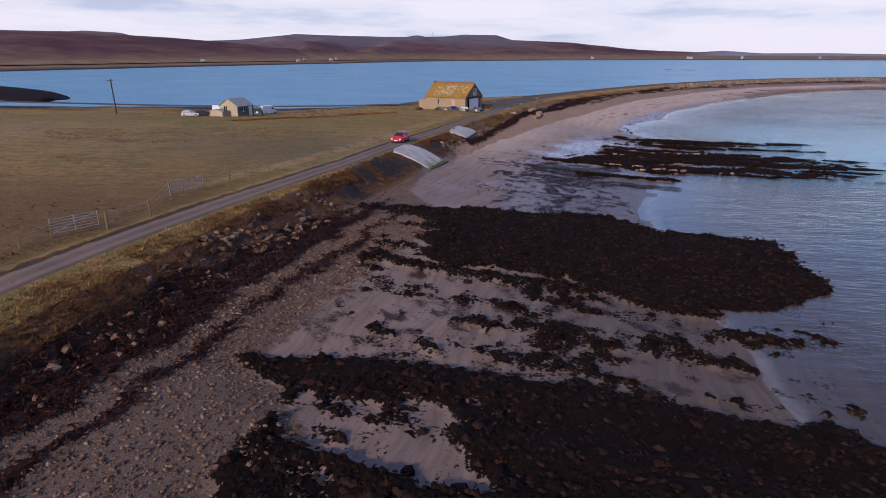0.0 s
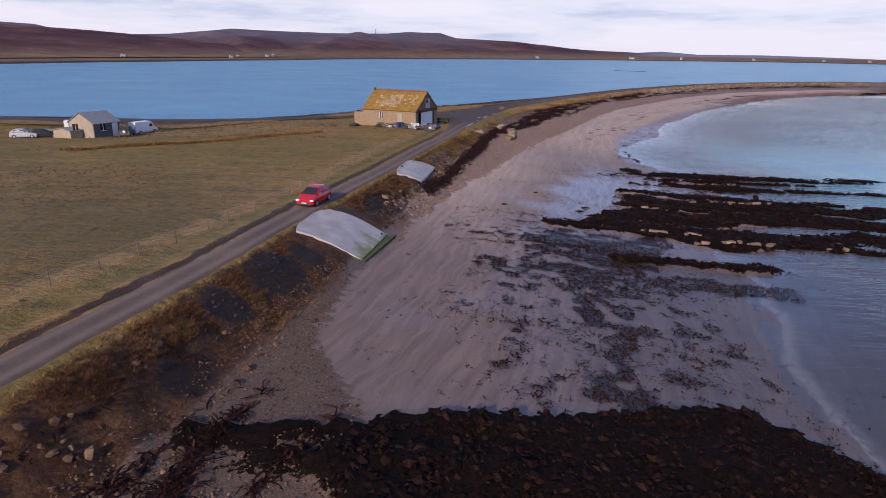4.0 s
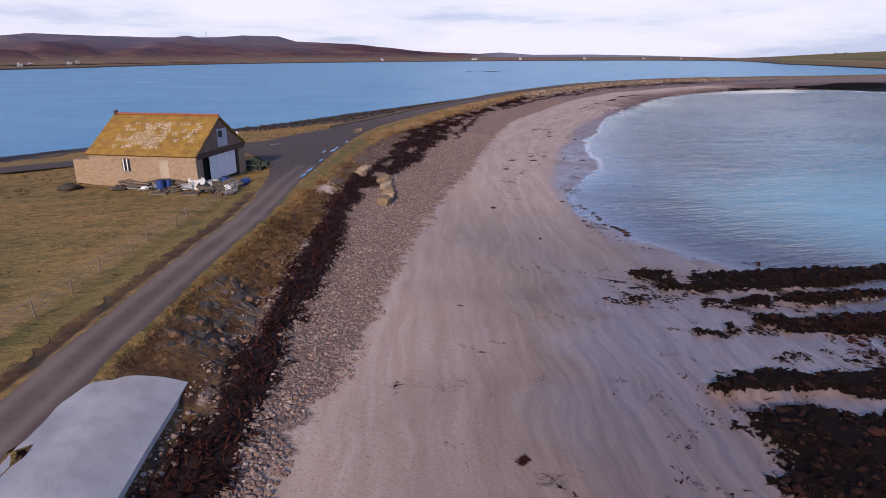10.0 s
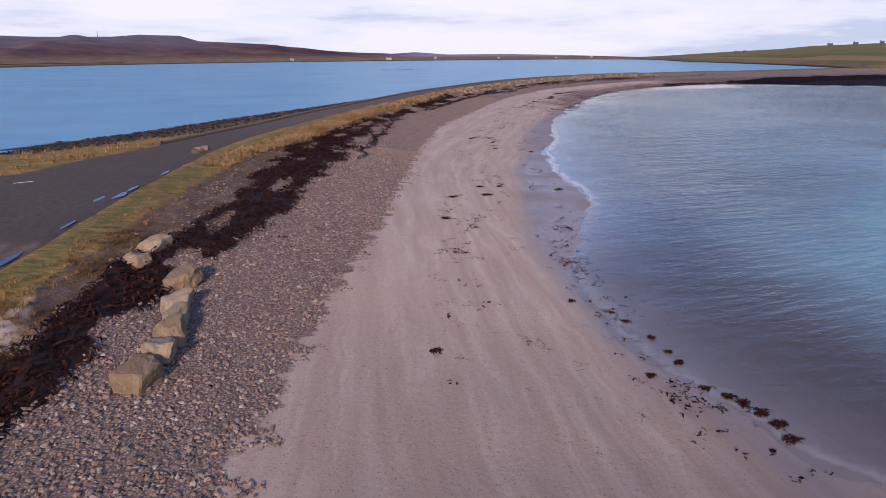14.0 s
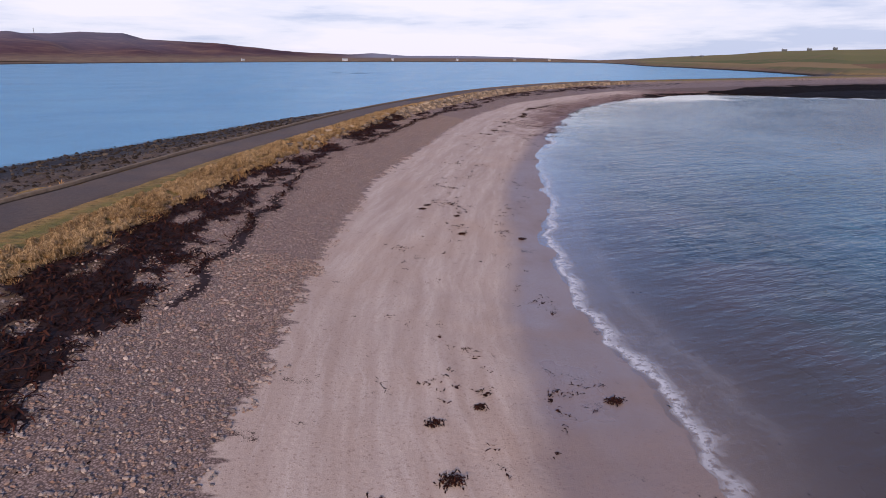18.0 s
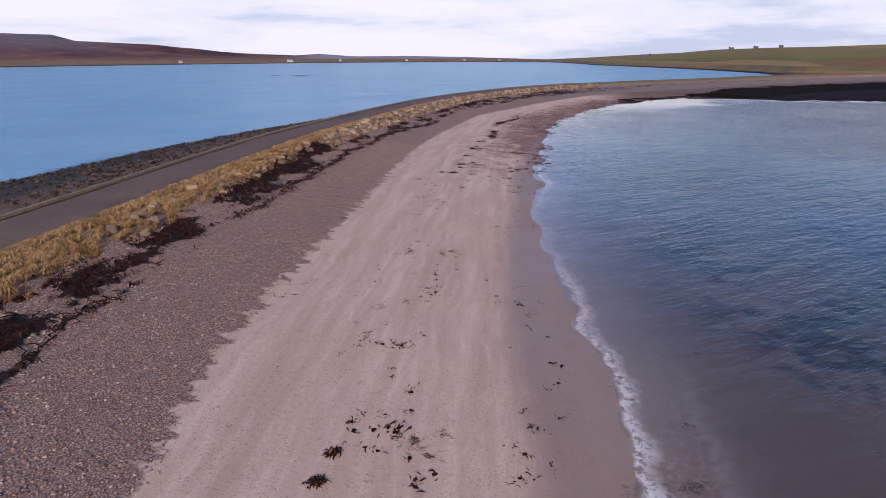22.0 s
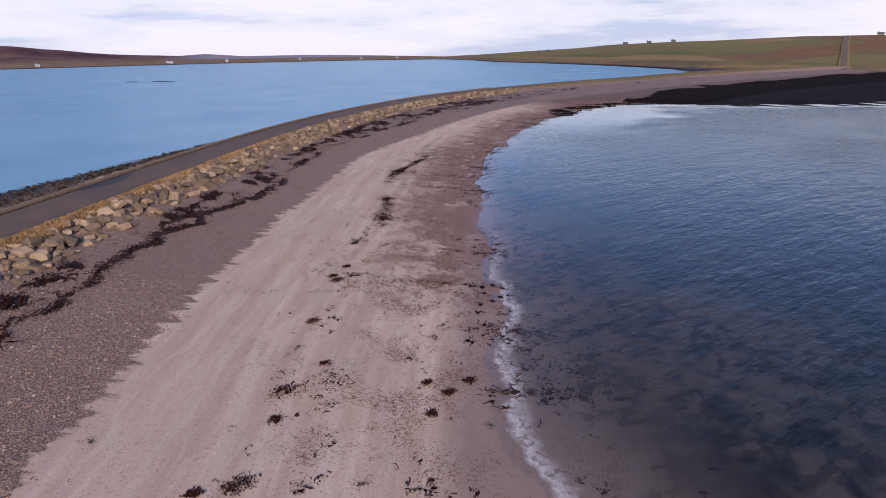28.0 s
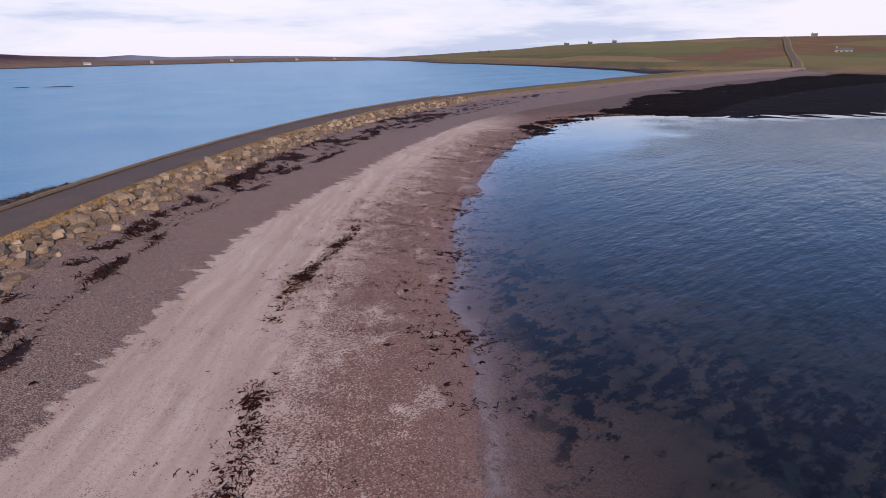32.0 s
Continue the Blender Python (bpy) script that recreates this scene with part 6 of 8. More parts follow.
fence([(-15.2 - 0.98 * i, 136.3 - 1.6 * i - 0.02 * i * i) for i in range(0, 13)], "old post and wire fence across the field", "field fences", h=0.9, seed=5)
fence([(-40.5 + 3.1 * i, 112.2 + 1.1 * i) for i in range(0, 5)], "old post and wire fence across the field", "field fences", h=0.9, seed=6)


def gate(m, w, lab):
    g = thing("gate", m, lab, "gate")
    for i in range(6):
        z = 0.2 + 0.18 * i
        part("rail", cyl(0.02, 0.02, 0, w, 6, pose(0, 0, z, 0, 90, 0)), M_GALV, g)
    for x in (0.0, w / 2, w):
        part("upright", cyl(0.025, 0.025, 0.12, 1.15, 6, pose(x, 0, 0)), M_GALV, g)
    part("brace", cyl(0.018, 0.018, 0, math.hypot(w, 0.9), 6, pose(0, 0, 0.2, 0, 90 - math.degrees(math.atan2(0.9, w)), 0)), M_GALV, g)
    return g


gate(pose(2.3, 128.9, gz(2.3, 128.9), 18, 0, 62), 1.7, "small galvanised gate leaning beside the scrap heap")
gate(pose(-24.0, 36.0, gz(-24, 36), 0, 0, 58), 2.9, "galvanised steel field gate standing shut by the road")
gate(pose(-22.0, 47.6, gz(-22, 47.6), 0, 0, 64), 2.9, "galvanised steel field gate in the roadside fence")


def utility_pole(x, y):
    p = thing("utility_pole", pose(x, y, gz(x, y), 0, -1.5, 15), "leaning dark wooden utility pole with a crossarm", "utility pole")
    part("pole", cyl(0.15, 0.10, -0.6, 6.8, 10), M_DARK_WOOD, p)
    part("crossarm", box(-0.75, 0.45, -0.06, 0.06, 6.35, 6.48, 0.01), M_DARK_WOOD, p)
    for x in (-0.65, -0.1, 0.35):
        part("insulator", cyl(0.045, 0.03, 6.48, 6.62, 8, pose(x, 0, 0)), M_PLASTIC, p)
    part("stay_box", box(-0.14, 0.14, -0.26, -0.12, 5.0, 5.5, 0.02), M_PLASTIC, p)
    return p


utility_pole(-68.3, 120.3)


def road_sign(x, y):
    t = thing("road_sign", pose(x, y, gz(x, y), 0, 0, 20), "small blank white sign on a grey post", "sign")
    part("post", cyl(0.035, 0.035, -0.3, 1.25, 8), M_GALV, t)
    part("plate", box(-0.28, 0.28, -0.045, -0.035, 0.75, 1.25, 0.0), M_WHITE, t, "blank white plate")
    return t


road_sign(2.2, 161.6)


PLAN = 1.2  # metres to one unit of the plan above; the last lines of the file set the whole place to metres


def real(m):
    """Pose of a thing that is modelled in metres."""
    return m @ Matrix.Scale(1 / PLAN, 4)


# ---- boulders and armour rock ----
def rock_mesh(name, seed, mat, flat=0.75, cuts=5, rugged=0.0):
    """A quarried block: a cube cut by random planes, edges worn."""
    rnd = random.Random(seed)
    bm = bmesh.new()
    bmesh.ops.create_cube(bm, size=1.0)
    for v in bm.verts:
        v.co = Vector((v.co.x * rnd.uniform(0.85, 1.3), v.co.y * rnd.uniform(0.7, 1.05), v.co.z * flat * rnd.uniform(0.8, 1.15)))
    for _ in range(cuts):
        n = Vector((rnd.uniform(-1, 1), rnd.uniform(-1, 1), rnd.uniform(-0.4, 1))).normalized()
        geom = bm.verts[:] + bm.edges[:] + bm.faces[:]
        r = bmesh.ops.bisect_plane(bm, geom=geom, plane_co=n * rnd.uniform(0.36, 0.5), plane_no=n, clear_outer=True)
        edges = [g for g in r["geom_cut"] if isinstance(g, bmesh.types.BMEdge)]
        if edges:
            bmesh.ops.contextual_create(bm, geom=edges)
    bmesh.ops.bevel(bm, geom=bm.edges[:], offset=0.035, segments=1, affect="EDGES")
    bmesh.ops.triangulate(bm, faces=bm.faces)
    if rugged:
        bmesh.ops.subdivide_edges(bm, edges=[ed for ed in bm.edges if ed.calc_length() > 0.12], cuts=3, use_grid_fill=True)
        bmesh.ops.triangulate(bm, faces=bm.faces)
        for v in bm.verts:
            q = v.co * 2.4 + Vector((seed, 0, 0))
            v.co += v.co.normalized() * (rugged * noise.noise(q) + 0.5 * rugged * noise.noise(q * 3.1))
    me = bpy.data.meshes.new(name)
    bm.to_mesh(me)
    bm.free()
    me.materials.append(mat)
    return me


def armour():
    rnd = random.Random(11)
    meshes = [rock_mesh("boulder", 100 + i, M_ARMOUR) for i in range(9)]
    host = thing("rock_revetment", Matrix.Identity(4), "bank of grey and tan quarried boulders below the road verge", "rock revetment")
    spots = []
    s = 284.0
    while s < 470:
        dense = 0.3 + 0.7 * min(1, max(0, (s - 286) / 8))
        for row in range(5):
            if rnd.random() < dense * (0.97 if row < 3 else 0.55):
                spots.append((s + rnd.uniform(-0.35, 0.35), float(verge(s)) + 0.2 + 0.66 * row + rnd.uniform(-0.3, 0.3), rnd.choice((0.45, 0.55, 0.65, 0.75, 0.95)) * rnd.uniform(0.9, 1.1) * (1.0 if row < 3 else 0.8)))
        s += 0.74
    xs, ys = at(np.array([p[0] for p in spots]), np.array([p[1] for p in spots]))
    zs = surface(xs, ys)[0]
    near, far = [], []
    for (s, u, k), x, y, z in zip(spots, xs, ys, zs):
        (near if 284 < s < 352 and len(near) < 296 else far).append((x, y, z, k))
    for x, y, z, k in near:
        ob = new("boulder", rnd.choice(meshes))
        ob.parent = host
        ob.matrix_basis = pose(x, y, z + 0.18 * k, rnd.uniform(-28, 28), rnd.uniform(-28, 28), rnd.uniform(0, 360)) @ Matrix.Diagonal((k * rnd.uniform(1.0, 1.35), k * rnd.uniform(0.75, 1.05), k * rnd.uniform(0.55, 0.85), 1))
    V, F, base = [], [], 0
    for x, y, z, k in far:
        me = rnd.choice(meshes)
        co = np.empty(len(me.vertices) * 3, np.float32)
        me.vertices.foreach_get("co", co)
        m = np.array(pose(x, y, z + 0.18 * k, rnd.uniform(-28, 28), rnd.uniform(-28, 28), rnd.uniform(0, 360)) @ Matrix.Diagonal((k, k, k * 0.9, 1)))
        V.append(co.reshape(-1, 3) @ m[:3, :3].T + m[:3, 3])
        ids = np.empty(len(me.polygons) * 3, np.int32)
        me.polygons.foreach_get("vertices", ids)
        F.append(ids.reshape(-1, 3) + base)
        base += len(V[-1])
    ob = new("armour_rock", mesh_np("armour_rock", np.vstack(V), np.vstack(F), [M_ARMOUR], False))
    ob.parent = host
    tagged(ob, kind="stuff")
    # single blocks on the shingle
    for i, (x, y, k, lab) in enumerate(((14.6, 127.2, 1.1, "tan"), (15.0, 128.5, 0.95, "grey-tan"), (15.3, 129.7, 1.0, "tan"), (15.5, 131.0, 0.9, "pale grey"), (15.6, 132.3, 0.95, "pale tan"), (16.1, 134.9, 1.15, "pale tan"), (14.2, 137.4, 0.95, "pale tan"), (14.9, 139.4, 1.05, "pale tan"))):
        ob = new("boulder", rock_mesh("boulder", 320 + i, M_BLOCK, 0.72, 6, 0.10))
        ob.matrix_basis = pose(x, y, gz(x, y, 0.26 * k), rnd.uniform(-10, 10), rnd.uniform(-12, 12), rnd.uniform(62, 88) if i < 5 else rnd.uniform(30, 65)) @ Matrix.Diagonal((1.35 * k, 1.05 * k, 0.95 * k, 1))
        tagged(ob, lab + " squared stone block half sunk in shingle and weed", "boulder", "stone blocks on the shingle")
    for x, y in ((18.2, 166.3), (18.8, 167.0), (17.9, 165.4)):
        ob = new("boulder", rock_mesh("boulder", int(x * 10), M_ARMOUR, 0.8))
        ob.matrix_basis = pose(x, y, gz(x, y, 0.2), 0, 0, rnd.uniform(0, 90)) @ Matrix.Diagonal((0.65, 0.65, 0.65, 1))
        tagged(ob, "small brown boulder on the grassy road verge", "boulder", "verge stones")
    for i in range(34):
        s = 247.5 + 37 * (i + rnd.random()) / 34
        u = float(verge(s)) + rnd.uniform(-0.4, 1.8)
        x, y, z = place(s, u)
        k = rnd.uniform(0.42, 0.7)
        ob = new("boulder", rnd.choice(meshes))
        ob.matrix_basis = pose(x, y, z + 0.30 * k, rnd.uniform(-18, 18), rnd.uniform(-18, 18), rnd.uniform(0, 360)) @ Matrix.Diagonal((k * 1.2, k, k * 0.85, 1))
        tagged(ob, "tan boulder set among golden grass on the road verge", "boulder", "boulders in the verge grass")
    for s in np.arange(318, 331, 1.1):
        x, y, z = place(s, -float(apron(s)) - 1.0 + rnd.uniform(-0.3, 0.3))
        ob = new("boulder", rnd.choice(meshes))
        ob.matrix_basis = pose(x, y, z + 0.3, rnd.uniform(-20, 20), 0, rnd.uniform(0, 360)) @ Matrix.Diagonal((0.8, 0.8, 0.75, 1))
        tagged(ob, "tan boulder beside the kerb on the loch side", "boulder", "kerb stones")


armour()


# ---- what nobody could count: shingle, weed, grass ----
RNG = np.random.default_rng(5)


def spread(n, s0, s1, lo, hi):
    """n random stations; lo, hi: functions of s bounding u."""
    s = RNG.uniform(s0, s1, n)
    u = lo(s) + RNG.uniform(0, 1, n) * (hi(s) - lo(s))
    x, y = at(s, u)
    z, zones, m = surface(x, y, s, u)
    return s, u, x, y, z, zones, m


def stamp(shape, faces, x, y, z, size, squash=1.0, tilt=25.0, jitter=0.0):
    """Copies of a small shape at many places, turned and scaled at random."""
    n, k = len(x), len(shape)
    a = RNG.uniform(0, 2 * np.pi, n)
    tx, ty = np.radians(np.clip(RNG.normal(0, tilt, n), -48, 48)), np.radians(np.clip(RNG.normal(0, tilt, n), -48, 48))
    P = np.repeat(shape[None], n, 0)
    if jitter:
        P = P * (1 + RNG.uniform(-jitter, jitter, (n, k, 1)))
    P = P * np.stack([size, size * RNG.uniform(0.6, 1.0, n), size * squash], 1)[:, None, :]
    ca, sa = np.cos(a)[:, None], np.sin(a)[:, None]
    X, Y, Z = P[..., 0] * ca - P[..., 1] * sa, P[..., 0] * sa + P[..., 1] * ca, P[..., 2]
    Z = Z + X * np.tan(tx)[:, None] * 0.6 + Y * np.tan(ty)[:, None] * 0.6
    V = np.stack([X + x[:, None], Y + y[:, None], Z + z[:, None]], 2).reshape(-1, 3)
    F = (faces[None] + (np.arange(n) * k)[:, None, None]).reshape(-1, faces.shape[1])
    return V, F


def ico():
    bm = bmesh.new()
    bmesh.ops.create_icosphere(bm, subdivisions=1, radius=1)
    v = np.array([tuple(q.co) for q in bm.verts])
    f = np.array([[q.index for q in p.verts] for p in bm.faces])
    bm.free()
    return v, f


ICO_V, ICO_F = ico()
ang = np.arange(7) * 2 * np.pi / 7
FAN_V = np.vstack([[(0, 0, 0.55)], np.stack([np.cos(ang), np.sin(ang), -0.05 + 0.0 * ang], 1)])
FAN_F = np.array([(0, 1 + i, 1 + (i + 1) % 7) for i in range(7)])


def stuff(name, V, F, mat, label, category, smooth=False):
    return tagged(new(name, mesh_np(name, V, F, [mat], smooth)), label, category, kind="stuff")


def shingle():
    V, F, base = [], [], 0
    for n, s0, s1, big in ((44000, 117, 215, 0.070), (36000, 212, 300, 0.052), (14000, 300, 400, 0.046)):
        s, u, x, y, z, zo, m = spread(n, s0, s1, lambda q: np.where(q > 195, verge(q) + 0.4, foot(q) - np.interp(q, [160, 175], [0.6, 1.8])), lambda q: sand_u(q) + 0.9)
        edge = sand_u(s) - u + 0.6 * fbm(x * 0.6, y * 0.6, 41) + 0.8 * vnoise(s * 1.1, u * 0.25, 45)
        keep = (edge > -0.25 * RNG.random(n)) & (zo["d_wrack"] < 0.05 + 0.3 * RNG.random(n)) & ((zo["d_up"] < 0) | (RNG.random(n) < 0.22 + 0.5 * sstep(0.1, 0.4, vnoise(x * 0.7, y * 0.7, 46))))
        size = big * (0.55 + 0.9 * RNG.random(n) ** 2.2) * np.where(s < 118, 0.95, np.where(s < 135, 1.2, 1.0))
        v, f = stamp(ICO_V, ICO_F, x[keep], y[keep], z[keep] + 0.25 * size[keep], size[keep], 0.55, 18, 0.30)
        V.append(v), F.append(f + base)
        base += len(v)
    stuff("shingle", np.vstack(V), np.vstack(F), M_PEBBLE, "pink and grey beach pebbles", "shingle")
    V, F, base = [], [], 0
    s, u, x, y, z, zo, m = spread(42000, 44, 121, lambda q: foot(q) - 1.2, lambda q: sand_u(q) + 1.5)
    keep = (zo["d_wrack"] < 0.1) & (zo["d_led"] < 0.2) & ~((s > 104) & (s < 113) & (u < 6.1)) & (sand_u(s) - u + 1.2 * fbm(x * 0.6, y * 0.6, 42) > 0)
    size = (0.034 + 0.085 * RNG.random(len(s)) ** 4) * np.where(s > 84, 0.62, 1.0)
    v, f = stamp(ICO_V, ICO_F, x[keep], y[keep], z[keep] + 0.2 * size[keep], size[keep], 0.5, 16, 0.25)
    stuff("foreshore_stones", v, f, M_STONES, "brown and grey stones of the upper foreshore", "stones")
    # stones in the eroded bank and along the loch side
    s, u, x, y, z, zo, m = spread(900, 50, 150, lambda q: verge(q) + 0.6, lambda q: foot(q) + 0.6)
    keep = (fbm(x * 0.5, y * 0.5, 43) > 0.05) & (zo["d_scree"] < -0.1) & ~(((s > 103) & (s < 113.5)) | ((s > 125) & (s < 135.5)))
    size = 0.09 + 0.22 * RNG.random(len(s)) ** 3
    v, f = stamp(ICO_V, ICO_F, x[keep], y[keep], z[keep] + 0.1 * size[keep], size[keep], 0.6, 22, 0.25)
    s, u, x, y, z, zo, m = spread(9000, 195, 420, lambda q: -apron(q) - strand(q) - 6, lambda q: -apron(q) - 1.2)
    keep = (m["dl"] > -1.2) & (zo["d_left"] > 0.3)
    size = 0.10 + 0.25 * RNG.random(len(s)) ** 3
    v2, f2 = stamp(ICO_V, ICO_F, x[keep], y[keep], z[keep] + 0.1 * size[keep], size[keep], 0.6, 22, 0.25)
    stuff("bank_stones", v, f, M_STONES, "stones weathering out of the road bank", "stones")
    stuff("loch_shore_stones", v2, f2, stone_mat("weedy_shore_stones", (0.012, 0.009, 0.008), (0.032, 0.023, 0.018), (0.09, 0.068, 0.052)), "dark weedy stones along the loch shore", "stones")


shingle()


def ribbons(x, y, z, length, width, arch):
    """Curled straps of weed."""
    n, k = len(x), 5
    a, bend = RNG.uniform(0, 2 * np.pi, n), RNG.normal(0, 1.1, n)
    t = np.linspace(0, 1, k)
    ang = a[:, None] + bend[:, None] * t
    step = (length / (k - 1))[:, None]
    px = x[:, None] + np.cumsum(np.cos(ang) * step, 1) - step * np.cos(ang)
    py = y[:, None] + np.cumsum(np.sin(ang) * step, 1) - step * np.sin(ang)
    pz = z[:, None] + arch[:, None] * np.sin(np.pi * t) * (0.5 + RNG.random((n, k))) + 0.015
    w = width[:, None] * np.array([0.5, 1, 1, 0.8, 0.2]) * 0.5
    nx, ny = -np.sin(ang) * w, np.cos(ang) * w
    tw = RNG.uniform(-0.6, 0.6, (n, k)) * w
    V = np.stack([np.stack([px + nx, py + ny, pz + tw], 2), np.stack([px - nx, py - ny, pz - tw], 2)], 2).reshape(n, -1, 3)
    quad = np.array([(2 * i, 2 * i + 1, 2 * i + 3, 2 * i + 2) for i in range(k - 1)])
    F = (quad[None] + (np.arange(n) * 2 * k)[:, None, None]).reshape(-1, 4)
    return V.reshape(-1, 3), F


def weed():
    # cast-up kelp in banks and lines
    parts = [spread(34000, 108, 300, lambda q: np.where(q > 160, np.minimum(verge(q) + 0.3, wrack(q) - 4.8), wrack(q) - 4.8), lambda q: wrack(q) + 1.5), spread(16000, 300, 440, lambda q: foot(q) - 0.6, lambda q: tideline(q) + 0.8), spread(12000, 44, 98, lambda q: 5 + 0 * q, lambda q: 13 + 0 * q)]
    x, y, z, d = [np.concatenate([p[i] for p in parts]) for i in (2, 3, 4)] + [np.concatenate([p[5]["d_wrack"] for p in parts])]
    keep = d > 0.02 + 0.25 * RNG.random(len(d)) ** 2 - 0.15
    n = keep.sum()
    V, F = ribbons(x[keep], y[keep], z[keep], RNG.uniform(0.25, 0.9, n), RNG.uniform(0.03, 0.10, n), RNG.uniform(0.02, 0.16, n))
    stuff("cast_seaweed", V, F, M_KELP, "dark red-brown banks of cast-up kelp", "seaweed")
    # weed hanging over the ledges
    p1 = spread(52000, 40, 165, lambda q: 13 + 0 * q, lambda q: shore(q) + 24)
    keep = p1[5]["d_led"] > 0.02 + 0.1 * RNG.random(len(p1[0]))
    keep &= p1[4] > -0.25
    x, y, z = p1[2][keep], p1[3][keep], p1[4][keep]
    size = 0.10 + 0.20 * RNG.random(len(x)) ** 2
    V, F = stamp(FAN_V, FAN_F, x, y, z, size, 0.8, 16, 0.45)
    stuff("ledge_weed", V, F, M_WRACK, "blackish bladder wrack over rock ledges", "seaweed")
    n = len(x) // 2
    i = RNG.choice(len(x), n, replace=False)
    V, F = ribbons(x[i], y[i], z[i] + 0.07, RNG.uniform(0.12, 0.38, n), RNG.uniform(0.03, 0.08, n), RNG.uniform(0.01, 0.08, n))
    stuff("ledge_fronds", V, F, M_WRACK, "olive-brown fronds of wrack on the ledges", "seaweed")
    # brown weed and stones strewn between the ledges
    p2 = spread(60000, 88, 124, lambda q: 9 + 0 * q, lambda q: shore(q) + 3)
    keep = p2[5]["d_lit"] > 0.1 * RNG.random(len(p2[0]))
    x, y, z = p2[2][keep], p2[3][keep], np.maximum(p2[4][keep], 0)
    n = len(x)
    V, F = ribbons(x, y, z, RNG.uniform(0.08, 0.30, n), RNG.uniform(0.02, 0.06, n), RNG.uniform(0.01, 0.06, n))
    stuff("strewn_weed", V, F, M_LITTER, "red-brown weed strewn over wet sand between ledges", "seaweed")
    # scraps on the sand, in drifts and in the shallows
    S, U, K = [], [], []
    for s0, s1, n, f, spread_u, k in ((60, 160, 330, 0.55, 3.0, 0.9), (150, 480, 520, 0.36, 0.6, 1.1), (170, 480, 640, 0.50, 0.4, 1.35), (195, 480, 520, 0.80, 0.6, 1.2), (70, 135, 900, 0.72, 3.5, 1.0), (300, 420, 2600, 0.62, 2.4, 0.6), (260, 480, 600, 1.12, 3.0, 1.5), (300, 470, 260, 1.02, 1.0, 1.2), (126, 153, 1200, 0.99, 1.0, 2.8), (311, 350, 1500, 0.42, 0.26, 1.6), (288, 450, 2600, 1.06, 1.6, 2.2), (150, 190, 220, 0.97, 0.6, 1.4), (92, 124, 1500, 0.45, 4.5, 0.7), (90, 116, 1200, 0.70, 4.0, 0.8)):
        s = RNG.uniform(s0, s1, n)
        s = s + 2.2 * np.sin(s * 0.9) * RNG.random(n)
        c = sand_u(s) + f * (shore(s) - sand_u(s))
        u = c + 0.8 * np.sin(s * 0.21 + f * 9) + RNG.normal(0, spread_u, n)
        bunch = np.sin(s * 0.37 + f * 5) + np.sin(s * 0.11 + f) > RNG.uniform(-1.6, 1.2, n)
        ok = (u > sand_u(s) + 0.6) & bunch
        S.append(s[ok]), U.append(u[ok]), K.append(np.full(ok.sum(), k))
    s, u, k = np.concatenate(S), np.concatenate(U), np.concatenate(K)
    x, y = at(s, u)
    z = np.maximum(surface(x, y, s, u)[0], -0.2)
    size = k * (0.025 + 0.075 * RNG.random(len(s)) ** 2.5)
    V, F = stamp(FAN_V, FAN_F, x, y, z + 0.01, size, 0.3, 4, 0.55)
    stuff("seaweed_clumps", V, F, M_KELP, "dark clumps of weed scattered on the sand", "seaweed")
    rep = np.repeat(np.arange(len(s)), 4)
    n = len(rep)
    xx, yy = x[rep] + RNG.normal(0, 0.14, n), y[rep] + RNG.normal(0, 0.14, n)
    V, F = ribbons(xx, yy, z[rep] + 0.01, RNG.uniform(0.07, 0.24, n) * k[rep], RNG.uniform(0.02, 0.05, n), RNG.uniform(0.01, 0.05, n))
    stuff("seaweed_straps", V, F, M_KELP, "dark straps of weed strewn over the sand", "seaweed")


def weed_heap(s, u, r):
    """One tangled heap of cast-up weed on the sand."""
    n = int(50 + 190 * r)
    a, q = RNG.uniform(0, 2 * np.pi, n), r * np.sqrt(RNG.random(n)) * RNG.uniform(0.5, 1.1, n)
    x, y, z = place(s, u)
    z = max(z, -0.02)
    px, py = x + q * np.cos(a) * 1.3, y + q * np.sin(a)
    V, F = ribbons(px, py, z + 0.10 * r * (1 - q / (1.2 * r)), RNG.uniform(0.06, 0.20, n), RNG.uniform(0.02, 0.06, n), RNG.uniform(0.01, 0.06, n))
    ob = new("seaweed_clump", mesh_np("seaweed_clump", V - np.array([x, y, z]), F, [M_KELP], False))
    ob.matrix_basis = pose(x, y, z)
    return tagged(ob, "dark tangled clump of seaweed stranded on pale sand", "seaweed", "weed clumps on the sand")


weed()
